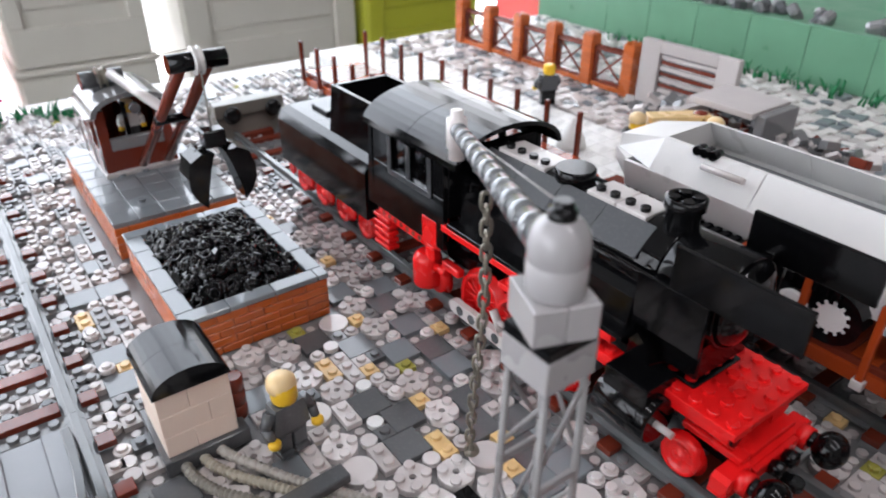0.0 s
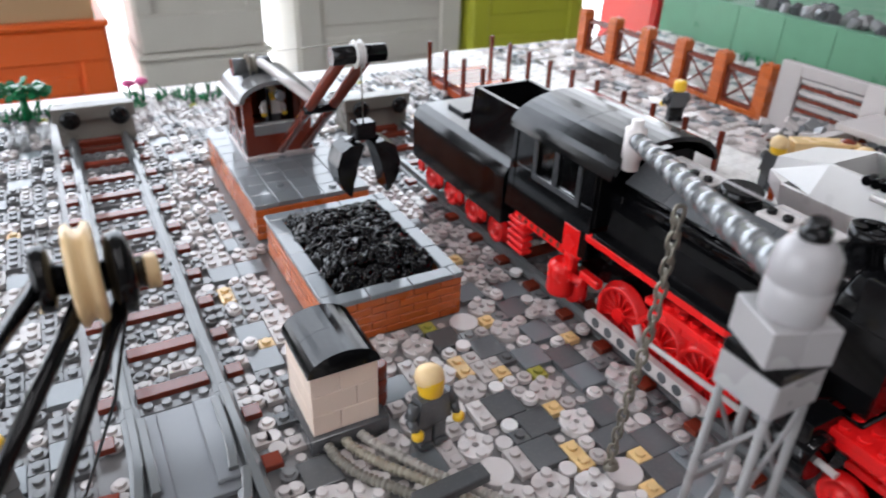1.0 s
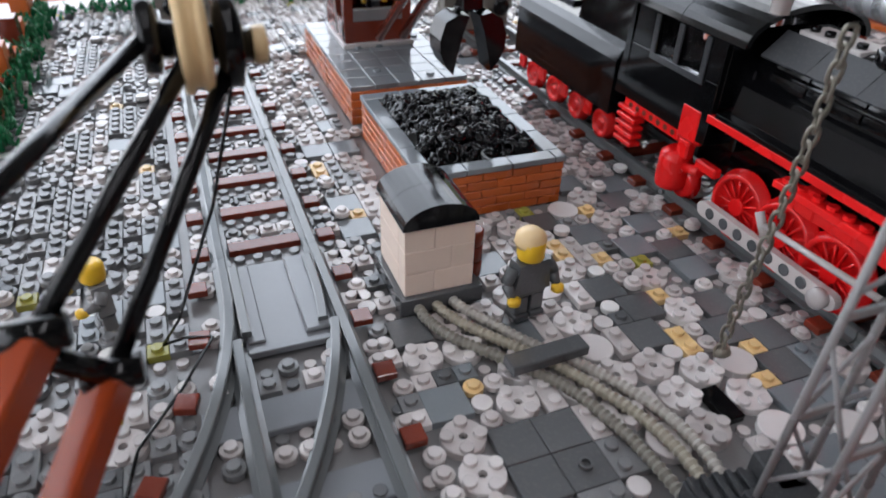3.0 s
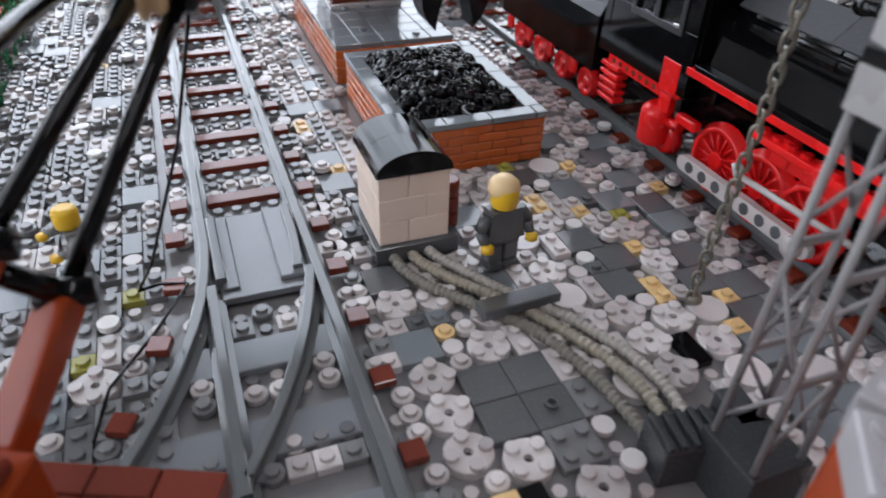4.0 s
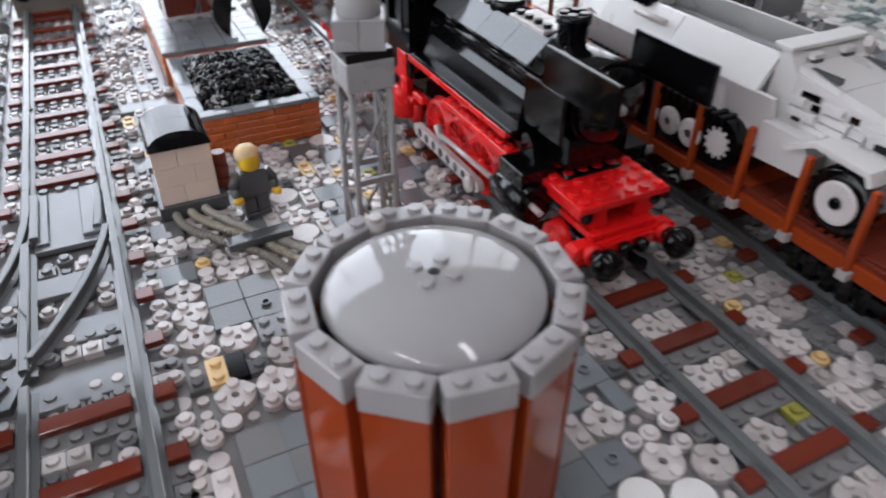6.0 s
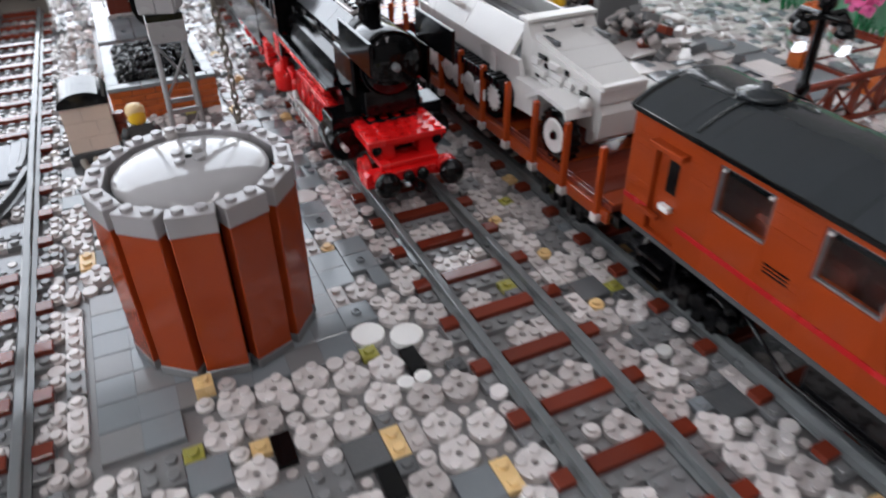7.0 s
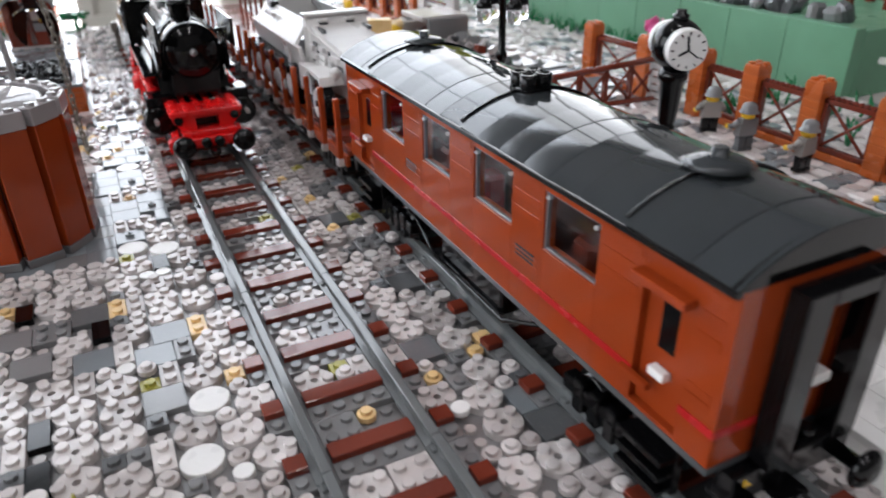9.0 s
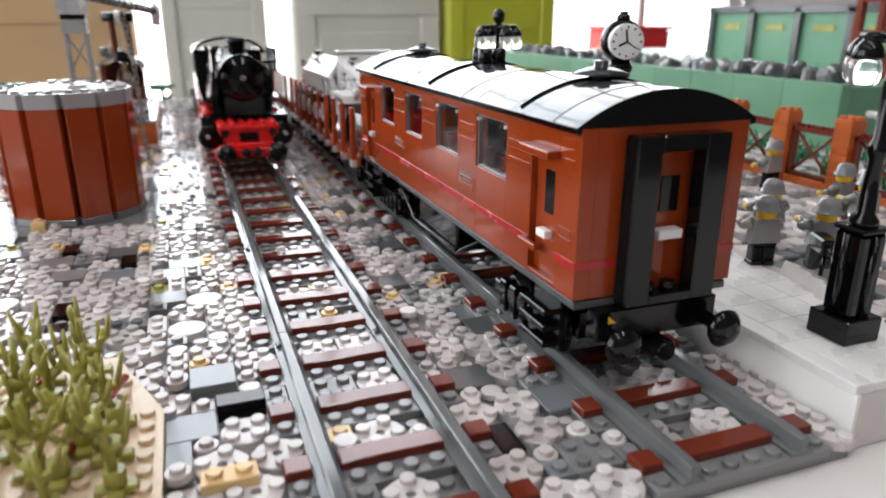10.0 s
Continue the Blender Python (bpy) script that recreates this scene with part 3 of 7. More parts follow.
# ---- toy figures: one plain shape each
def figure_build(hat=3, arms_up=0.0):
    """Materials: 0 yellow, 1 torso, 2 legs, 3 hair or helmet."""
    b = Build()
    b.box(-0.78, -0.04, -0.42, 0.48, 0.0, 0.32, 0.05, 2); b.box(0.04, 0.78, -0.42, 0.48, 0.0, 0.32, 0.05, 2)
    b.box(-0.78, -0.04, -0.28, 0.42, 0.32, 1.28, 0.06, 2); b.box(0.04, 0.78, -0.28, 0.42, 0.32, 1.28, 0.06, 2)
    b.box(-0.8, 0.8, -0.3, 0.44, 1.25, 1.5, 0.06, 2)
    b.prism([(-0.98, 1.5), (0.98, 1.5), (0.74, 3.05), (-0.74, 3.05)], "y", -0.36, 0.46, 1)
    for sx in (-1, 1):
        sh, el, ha = Vector((sx * 0.84, 0.05, 2.8)), Vector((sx * 1.22, -0.1 - 0.2 * arms_up, 2.15 + 0.3 * arms_up)), Vector((sx * 1.16, -0.55 - 0.5 * arms_up, 1.62 + 0.9 * arms_up))
        b.rod(sh, el, 0.30, 10, 1); b.rod(el, ha, 0.27, 10, 1, 0.2)
        b.lathe([(0.12, -0.2), (0.3, -0.1), (0.3, 0.14), (0.16, 0.24)], ha + Vector((0, -0.1, -0.08)), "z", 10, 0)
    b.lathe([(0.42, 3.05), (0.58, 3.15), (0.62, 3.3), (0.62, 3.95), (0.52, 4.12), (0.3, 4.16)], (0, 0.05, 0), "z", 16, 0)
    if hat == 3:      # short hair
        b.lathe([(0.66, 3.72), (0.71, 3.9), (0.66, 4.24), (0.42, 4.46), (0.1, 4.52)], (0, 0.17, 0), "z", 16, 3)
    elif hat == 4:    # helmet with brim
        b.lathe([(0.9, 3.6), (0.86, 3.66), (0.72, 3.85), (0.7, 4.15), (0.5, 4.45), (0.15, 4.56)], (0, 0.05, 0), "z", 18, 3)
    return b


def figure(x, y, z, mats, turn, label, hat=3, arms_up=0.0, s=1.0, group=""):
    b = figure_build(hat=hat, arms_up=arms_up)
    ob = single("toy_figure", b, mats, label, "toy figure", (0, 0, 0), group)
    ob.matrix_basis = Matrix.Translation((x * U, y * U, z * U)) @ Matrix.Rotation(radians(turn), 4, "Z") @ Matrix.Scale(s, 4)
    return ob


figure(-17.2, 53.6, 0.62, [YELLOW, DARK, DARK, BLOND], 8, "plain toy figure with fair hair and dark grey clothes", s=1.1)
figure(-14.2, 91.0, 5.4, [YELLOW, WHITE, DARK, BLOND], 0, "plain toy figure in a white shirt inside the excavator cab", s=0.8)
figure(-36.7, 59.4, 0.3, [YELLOW, MID, MID, YELLOW], -70, "plain yellow-headed toy figure beside the switch", hat=0, arms_up=0.8, s=0.95)


def hut():
    t = thing("trackside_hut", "small cream trackside hut with a glossy black arched roof", "hut", (-20.8, 58, 0))
    x0, x1, y0, y1 = -22.75, -19.1, 55.95, 60.1
    part("base", Build().box(x0 - 0.3, x1 + 0.5, y0 - 0.3, y1 + 0.3, 0.3, 1.3, 0.05), DARK, t)
    for r in range(3):
        z0, z1 = 1.3 + r * 1.3, 1.3 + (r + 1) * 1.3
        cut = (x0 + x1) / 2 + (0.6 if r % 2 else -0.3)
        part("brick", Build().box(x0, cut - 0.01, y0, y0 + 1, z0 + 0.01, z1 - 0.01, 0.03), CREAM, t)
        part("brick", Build().box(cut + 0.01, x1, y0, y0 + 1, z0 + 0.01, z1 - 0.01, 0.03), CREAM, t)
        part("brick", Build().box(x0 + 0.002, x0 + 1, y0 + 1.01, y1, z0 + 0.01, z1 - 0.01, 0.03), CREAM, t)
        part("brick", Build().box(x1 - 1, x1 - 0.002, y0 + 1.01, y1, z0 + 0.01, z1 - 0.01, 0.03), CREAM, t)
        part("brick", Build().box(x0 + 1.01, x1 - 1.01, y1 - 1, y1 - 0.002, z0 + 0.01, z1 - 0.01, 0.03), CREAM, t)
    cx = (x0 + x1) / 2
    out = [(x0 - 0.12, 5.2)] + [(cx + 1.95 * math.cos(radians(a)), 5.25 + 1.15 * math.sin(radians(a))) for a in range(180, -1, -12)][0:] + [(x1 + 0.12, 5.2)]
    for a, e in ((y0 - 0.12, (y0 + y1) / 2 - 0.01), ((y0 + y1) / 2 + 0.01, y1 + 0.12)):
        part("roof", Build().prism(out, "y", a, e), BLACK, t, "glossy black arched roof half")
    d = Build()
    for k in range(3):
        d.lathe([(0.45, 0), (0.5, 0.06), (0.5, 0.86), (0.42, 0.92)], (x1 + 0.52, 57.2, 1.0 + 0.95 * k), seg=14)
    part("barrel", d, BROWN, t, "stack of brown round bricks on its side wall")
    return t


hut()


HOSES = (("dark taupe", (0.20, 0.187, 0.157), ((-22.15, 56.2), (-22.0, 54.6), (-21.3, 53.0), (-20.2, 51.6), (-18.9, 49.9), (-17.7, 48.2), (-16.85, 45.6), (-16.5, 43.4), (-16.4, 41.6))),
         ("brownish grey", (0.35, 0.318, 0.25), ((-21.25, 56.2), (-21.0, 54.9), (-20.2, 53.4), (-18.95, 51.7), (-17.7, 50.0), (-16.75, 48.3), (-15.6, 45.7), (-15.2, 43.5), (-15.3, 41.6))),
         ("pale taupe", (0.37, 0.347, 0.31), ((-20.4, 56.2), (-20.0, 54.9), (-19.2, 53.5), (-18.1, 51.6), (-16.8, 49.9), (-15.7, 48.2), (-14.6, 45.7), (-14.25, 43.5), (-14.5, 41.6))))
for word, tone, knots in HOSES:
    pts = []
    for a in range(len(knots) - 1):
        k0, k1, k2, k3 = (Vector(knots[max(0, min(len(knots) - 1, a + q))]) for q in (-1, 0, 1, 2))
        steps = max(4, 2 * round((k2 - k1).length / 0.3))
        for q in range(steps):
            u = q / steps
            c = 0.5 * ((2 * k1) + (k2 - k0) * u + (2 * k0 - 5 * k1 + 4 * k2 - k3) * u * u + (3 * k1 - k0 - 3 * k2 + k3) * u ** 3)
            pts.append((c.x, c.y, 0.7))
    single("ribbed_hose", Build().tube(pts, 0.27, 10, ring=0.042), material("taupe_plastic", tone, 0.34), word + " ribbed hose curving over the ballast", "hose", (-20, 50, 0.5), group="ribbed hoses")
single("cable_cover", Build().box(-2.0, 2.0, -0.5, 0.5, 0.9, 1.45, 0.06, m=rot_z(3, -17.9, 50.0)), DARK, "dark grey tile bar laid across the hoses", "cover", (-18, 50, 0.75))


def junction_box():
    t = thing("junction_box", "dark grey slotted junction box at the end of the hoses", "junction box", (-15.3, 41, 0))
    m = rot_z(-8, -15.6, 41.0)
    part("body", Build().box(-1.3, 1.5, -1.2, 0.6, 0.0, 1.9, 0.06, m=m), CHARC, t)
    b = Build()
    for k in range(5):
        b.box(-1.2 + 0.5 * k, -0.95 + 0.5 * k, -1.15, 0.55, 1.9, 2.15, 0.03, m=m)
    part("grille", b, CHARC, t)
    part("side_box", Build().box(1.5, 2.6, -1.0, 0.8, 0.0, 2.6, 0.06, m=m), CHARC, t)
    return t


junction_box()


BLOCKM = material("block_grey_plastic", (0.36, 0.345, 0.345), 0.25, vary=0.05)
# grey of the crane legs, darkened in colour for the shade on them
LEGM = material("shaded_grey_plastic", (0.25, 0.24, 0.24), 0.3)


def water_crane(cx, cy):
    t = thing("water_crane", "pale grey water crane on a lattice column with a silver spout", "water crane", (cx, cy, 0))
    part("foot", Build().box(cx - 1.3, cx + 1.3, cy - 1.3, cy + 1.3, 0.0, 2.6, 0.06), CHARC, t, "dark grey foot block")
    zt = 14.65
    for sx in (-1, 1):
        for sy in (-1, 1):
            part("leg", Build().rod((cx + sx * 0.98, cy + sy * 0.98, 2.55), (cx + sx * 0.8, cy + sy * 0.8, zt), 0.14, 8), LEGM, t)
    for k, (z0, z1) in enumerate(((3.4, 6.2), (6.6, 9.6), (11.4, 14.2))):
        w0, w1 = 0.98 - 0.012 * z0, 0.98 - 0.012 * z1
        for q, (ax, ay, bx, by) in enumerate(((-1, -1, 1, -1), (1, -1, 1, 1), (1, 1, -1, 1), (-1, 1, -1, -1))):
            if k % 2:
                ax, ay, bx, by = bx, by, ax, ay
            part("brace", Build().rod((cx + ax * w0, cy + ay * w0, z0), (cx + bx * w1, cy + by * w1, z1), 0.085, 6), LEGM, t)
    for z in (6.4, 10.4):
        part("collar", Build().box(cx - 0.98, cx + 0.98, cy - 0.98, cy - 0.8, z, z + 0.3, 0.03).box(cx - 0.98, cx + 0.98, cy + 0.8, cy + 0.98, z, z + 0.3, 0.03), LEGM, t)
    m = rot_z(0, cx, cy)
    part("lower_block", Build().box(-1.0, 1.0, -1.0, 1.0, zt, zt + 1.2, 0.04, m=m), BLOCKM, t)
    part("black_plate", Build().box(-0.99, 0.99, -0.99, 0.99, zt + 1.2, zt + 1.6, 0.04, m=m), BLACK, t)
    m2 = rot_z(-21, cx, cy)
    part("upper_block", Build().box(-0.99, -0.01, -0.99, 0.99, zt + 1.6, zt + 2.8, 0.04, m=m2), BLOCKM, t)
    part("upper_block", Build().box(0.01, 0.99, -0.99, 0.99, zt + 1.6, zt + 2.8, 0.04, m=m2), BLOCKM, t)
    z = zt + 2.8
    part("dome", Build().lathe([(0.86, z), (0.88, z + 0.04), (0.88, z + 1.0), (0.86, z + 1.02), (0.88, z + 1.05), (0.88, z + 1.5), (0.81, z + 1.85), (0.64, z + 2.12), (0.36, z + 2.28)], (cx, cy, 0), seg=28), LIDM, t, "pale grey bell-shaped head")
    part("cap", Build().lathe([(0.38, z + 2.2), (0.4, z + 2.25), (0.4, z + 2.5), (0.29, z + 2.53), (0.29, z + 2.72), (0.25, z + 2.77)], (cx, cy, 0), seg=18), BLACK, t)
    a, e = Vector((cx + 0.5, cy + 0.8, z + 0.7)), Vector((-7.7, 52.2, 16.7))
    d = e - a
    n = 12
    aim = d.to_track_quat("Z", "Y").to_matrix()
    for k in range(n):
        seg, rs = d.length * 0.955 / n, 0.54 - 0.012 * k
        part("spout_segment", Build().lathe([(rs, 0), (rs - 0.011, seg)], a + d * (k / n), "z", 24, m=aim), CHROME, t)
    part("spout_core", Build().rod(a, e, 0.48, 14, 0, 0.36), DARK, t)
    part("spout_nozzle", Build().lathe([(0.4, -1.5), (0.42, -0.9), (0.5, -0.9), (0.5, 0.5), (0.3, 0.52), (0.3, 0.9), (0.24, 0.92)], e, seg=16), PALE, t)
    part("stay_wire", Build().rod((cx, cy, z + 2.6), a + d * 0.72 + Vector((0, 0, 0.5)), 0.03, 6), BLOCKM, t)
    return t


water_crane(-14.25, 39.0)


def chain(top, low, links=25):
    t = thing("chain", "hanging pewter chain below the water crane spout", "chain", low)
    top, low = Vector(top), Vector(low)
    seg = (low - top) / links
    ring = Build()
    L = seg.length * 0.8
    pts = []
    for s in range(20):
        a = 2 * math.pi * s / 20
        pts.append((0.21 * math.cos(a), 0, (L - 0.12) * (1 if math.sin(a) > 0 else -1) * min(1, abs(math.sin(a)) * 1.5)))
    vs, fs = [], []
    for i, p in enumerate(pts):
        q = Vector(pts[(i + 1) % 20]) - Vector(pts[i - 1])
        q.normalize()
        side = Vector((0, 1, 0)); up = side.cross(q)
        for s in range(6):
            a = 2 * math.pi * s / 6
            vs.append(tuple(Vector(p) + side * (0.085 * math.cos(a)) + up * (0.085 * math.sin(a))))
    for k in range(20):
        for s in range(6):
            fs.append([k * 6 + s, k * 6 + (s + 1) % 6, ((k + 1) % 20) * 6 + (s + 1) % 6, ((k + 1) % 20) * 6 + s])
    ring.add(vs, fs, True)
    me = ring.mesh("link", IRON)
    aim = seg.to_track_quat("Z", "Y").to_matrix().to_4x4()
    for k in range(links):
        p = top + seg * (k + 0.5) + Vector((0.18 * math.sin(k * 0.21), 0, 0))
        ob = new("link", me)
        ob.parent = t
        ob.matrix_basis = Matrix.Translation((p - low) * U) @ aim @ Matrix.Rotation(radians(90 * (k % 2) + rng.uniform(-14, 14)), 4, "Z")
    part("hook", Build().lathe([(0.3, 0), (0.42, 0.2), (0.3, 0.5)], low, seg=12), IRON, t)
    return t


chain((-10.7, 46.3, 16.5), (-9.85, 47.7, 0.8))


def buffer_stop(cx, y, label):
    t = thing("buffer_stop", label, "buffer stop", (cx, y, 0), group="buffer stops")
    part("body", Build().prism([(y - 0.6, 0.4), (y + 3.5, 0.4), (y + 1.6, 4.2), (y + 0.2, 4.2)], "x", cx - 3.6, cx + 3.6), TAUPE, t)
    part("beam", Build().box(cx - 3.9, cx + 3.9, y - 0.7, y + 0.6, 2.9, 4.3, 0.08), TAUPE, t)
    part("dirt_tray", Build().box(cx - 2.0, cx + 2.0, y - 1.6, y - 0.7, 0.4, 1.0, 0.05), BROWN, t)
    for s in (-2.3, 2.3):
        part("buffer", Build().lathe([(0.35, 0.9), (0.35, 0.3), (0.9, 0.2), (0.95, 0.0), (0.75, -0.25), (0.3, -0.4)][::-1], (cx + s, y - 1.5, 3.3), "y", 18), BLACK, t)
    return t


buffer_stop(XC, 107.2, "grey buffer stop with black buffers at the track end")
buffer_stop(-0.6, 99.0, "grey buffer stop with black buffers behind the excavator")


# ---------------------------------------------------------------- trains
def bogie(t, cx, cy, mat=BLACK, wheel_mat=BLACK, r=1.15, span=3.6, frame=True):
    if frame:
        part("bogie_frame", Build().box(cx - 2.2, cx + 2.2, cy - 3.2, cy + 3.2, 2.0, 3.4, 0.1), mat, t)
        for s in (-1, 1):
            b = Build().box(cx + s * 3.0 - 0.35, cx + s * 3.0 + 0.35, cy - 3.4, cy + 3.4, 2.1, 2.9, 0.08)
            for k in (-2.2, -1.1, 0, 1.1, 2.2):
                b.box(cx + s * 3.05 - 0.4, cx + s * 3.05 + 0.4, cy + k - 0.35, cy + k + 0.35, 1.5, 3.2, 0.08)
            part("side_frame", b, mat, t)
    for k in (-span / 2, span / 2):
        for s in (-2.55, 2.55):
            part("wheel", Build().lathe([(r + 0.25, -0.12), (r + 0.25, 0.02), (r, 0.08), (r, 0.4), (r - 0.3, 0.42), (r - 0.3, 0.3), (0.3, 0.32), (0.25, 0.5)], (cx + s, cy + k, 1.17 + r), "x" , 20) if s > 0 else
                 Build().lathe([(0.25, -0.5), (0.3, -0.32), (r - 0.3, -0.3), (r - 0.3, -0.42), (r, -0.4), (r, -0.08), (r + 0.25, -0.02), (r + 0.25, 0.12)], (cx + s, cy + k, 1.17 + r), "x", 20), wheel_mat, t)


def buffer(t, x, y, z, s, r=0.8):
    """s: -1 looks towards -y."""
    rings = [(0.32, 0.0), (0.32, 0.9), (r, 1.05), (r + 0.06, 1.2), (r * 0.8, 1.45), (r * 0.35, 1.58)]
    if s < 0:
        rings = [(a, -h) for a, h in rings][::-1]
    part("buffer", Build().lathe(rings, (x, y, z), "y", 18), BLACK, t)


FRAMEC = material("cloudy_clear_plastic", (0.20, 0.175, 0.175), 0.06, vary=0.0, bump=0.0, dust=0.0)


# ---- coach
def coach():
    x0, x1, y0, y1, zb, zt = 8.05, 15.95, -11.05, 24.05, 5.05, 12.05
    t = thing("passenger_coach", "dark orange passenger coach with red stripe and grey roof", "railway coach", (12, 7, 1.17))
    wins = [(-4.45, -0.8), (1.75, 5.35), (8.0, 11.4), (14.1, 17.5)]
    doors = [(-9.4, -7.0), (19.55, 21.95)]
    wz0, wz1 = 8.7, 11.4
    cuts = sorted(wins + doors)
    for side, xa, xb in (("w", x0, x0 + 0.7), ("e", x1 - 0.7, x1)):
        # wall by piers, sills and lintels
        def panel(name, *q):
            part(name, Build().box(xa, xb, *q, 0.02), ORANGE, t)
        edge = y0
        for a, e in cuts:
            panel("wall_panel", edge, a, zb, zt)
            if (a, e) in wins:
                panel("sill_panel", a, e, zb, wz0); panel("lintel", a, e, wz1, zt)
            else:
                panel("lintel", a, e, 10.6, zt); panel("door_sill", a, e, zb, 5.25)
            edge = e
        panel("wall_panel", edge, y1, zb, zt)
        o = -0.035 if side == "w" else 0.035
        xs = xa if side == "w" else xb
        # courses and panel joints
        for zz in (7.15, 7.55, 9.6, 10.4, 11.2):
            for k, (a, e) in enumerate(((y0 + 0.4, -9.6), (-6.8, -4.7), (-0.5, 1.5), (5.6, 7.8), (11.7, 13.9), (17.8, 19.3), (22.2, y1 - 0.3))):
                if k % 2 == 0 or zz > 9:
                    part("panel_course", Build().box(min(xs + o, xs), max(xs + o, xs), a, e, zz, zz + 0.36, 0.012), ORANGE, t)
        part("red_stripe", Build().box(min(xs + o * 1.7, xs), max(xs + o * 1.7, xs), y0 + 0.02, -9.45, 6.38, 6.7, 0.01), STRIPE, t)
        part("red_stripe", Build().box(min(xs + o * 1.7, xs), max(xs + o * 1.7, xs), -6.95, 19.5, 6.38, 6.7, 0.01), STRIPE, t)
        part("red_stripe", Build().box(min(xs + o * 1.7, xs), max(xs + o * 1.7, xs), 22.0, y1 - 0.02, 6.38, 6.7, 0.01), STRIPE, t)
        for a, e in wins:
            w = part("window_frame", Build().box(xa + 0.1, xa + 0.35, a, a + 0.11, wz0, wz1, 0.02).box(xa + 0.1, xa + 0.35, e - 0.11, e, wz0, wz1, 0.02)
                     .box(xa + 0.1, xa + 0.35, a + 0.11, e - 0.11, wz0, wz0 + 0.11, 0.02).box(xa + 0.1, xa + 0.35, a + 0.11, e - 0.11, wz1 - 0.11, wz1, 0.02), FRAMEC, t, "clear plastic window frame")
            w.visible_shadow = False
            p = part("pane", Build().box(xa + 0.18, xa + 0.26, a + 0.11, e - 0.11, wz0 + 0.11, wz1 - 0.11, 0.01), CLEAR, w)
            p.visible_shadow = False
            for yy in (a + 0.24, e - 0.24):
                part("corner_peg", Build().cyl((xs - 0.03 if side == "w" else xs - 0.08, yy, wz1 - 0.24), 0.09, 0.24, "x", 10), PALE, w)
        for a, e in doors:
            d = part("door", Build().box(xa + 0.32, xb, a + 0.02, e - 0.02, 5.25, 10.6, 0.02) if side == "w" else Build().box(xa, xb - 0.32, a + 0.02, e - 0.02, 5.25, 10.6, 0.02), ORANGE, t)
            dx = xa + 0.30 if side == "w" else xb - 0.34
            part("door_window", Build().box(dx, dx + 0.05, a + 0.8, e - 0.8, 8.0, 9.9, 0.01), BLACK, d)
            part("door_handle", Build().box(min(dx, dx + o * 12), max(dx, dx + o * 12), a + 0.75, a + 1.55, 7.0, 7.35, 0.04), WHITE, d, "white door handle block")
            part("door_hood", Build().box(min(xs, xs + o * 18), max(xs, xs + o * 18), a - 0.1, e + 0.1, 10.6, 10.95, 0.05), ORANGE, t)
            part("door_step", Build().box(min(xs, xs + o * 9), max(xs, xs + o * 9), a + (e - a) * 0.55, e + 0.5, 6.3, 6.6, 0.04), ORANGE, t)
        for c in (0.5, 13.0):
            v = Build()
            for k in range(3):
                v.box(min(xs, xs + o * 1.4), max(xs, xs + o * 1.4), c - 0.75, c + 0.75, 7.55 + 0.2 * k, 7.65 + 0.2 * k, 0.01)
            part("vent_grille", v, BLACK, t)
    for s, ya, yb in ((-1, y0, y0 + 0.7), (1, y1 - 0.7, y1)):
        b = Build().box(x0 + 0.7, 10.8, ya, yb, zb, zt, 0.02).box(13.6, x1 - 0.7, ya, yb, zb, zt, 0.02).box(10.8, 13.6, ya, yb, 10.9, zt, 0.02)
        part("end_wall", b, ORANGE, t)
        yo = ya if s < 0 else yb
        g0, g1 = (yo - 0.85, yo) if s < 0 else (yo, yo + 0.6)
        gw = Build().box(10.0, 11.15, g0, g1, 4.75, 11.75, 0.06).box(13.25, 14.4, g0, g1, 4.75, 11.75, 0.06).box(11.15, 13.25, g0, g1, 11.1, 11.75, 0.06).box(11.15, 13.25, g0, g1, 4.75, 5.2, 0.06)
        for k in range(4):
            gw.box(9.95, 10.01, g0 + 0.08 + 0.2 * k, g0 + 0.18 + 0.2 * k, 4.9, 11.6, 0.01) if s < 0 else None
        part("gangway_frame", gw, BLACK, t, "black gangway bellows frame")
        d = part("end_door", Build().box(10.82, 13.58, yo + 0.25, yo + 0.45, zb, 11.0, 0.02) if s < 0 else Build().box(10.82, 13.58, yo - 0.45, yo - 0.25, zb, 11.0, 0.02), ORANGE, t)
        if s < 0:
            part("door_window", Build().box(12.0, 12.9, yo + 0.18, yo + 0.24, 8.4, 9.9, 0.01), BLACK, d)
            part("door_handle", Build().box(11.7, 12.9, yo - 0.35, yo + 0.24, 7.35, 7.75, 0.04), WHITE, d, "white door handle block")
            part("foot_studs", Build().cyl((11.3, yo - 0.4, 5.2), 0.3, 0.4).cyl((12.3, yo - 0.4, 5.2), 0.3, 0.4), BLACK, t)
            part("red_stripe", Build().box(x0 + 0.02, 9.95, yo - 0.04, yo, 6.38, 6.7, 0.01), STRIPE, t)
            part("red_stripe", Build().box(14.45, x1 - 0.02, yo - 0.04, yo, 6.38, 6.7, 0.01), STRIPE, t)
    part("interior", Build().box(10.6, 13.4, y0 + 1, y1 - 1, 5.0, 8.6, 0.1), BROWN, t)
    part("compartment_wall", Build().box(11.8, 12.2, y0 + 1, y1 - 1, 8.6, 12.0, 0.05), BLACK, t)
    for k in range(7):
        part("seat", Build().box(9.2, 10.4, -7.0 + 4.3 * k, -5.6 + 4.3 * k, 5.0, 9.3, 0.2), RED if k % 3 == 0 else BROWN, t)
    part("floor_frame", Build().box(x0 + 0.1, x1 - 0.1, y0 + 0.05, y1 - 0.05, 4.6, 4.95, 0.04), DARK, t, "dark grey floor plate")
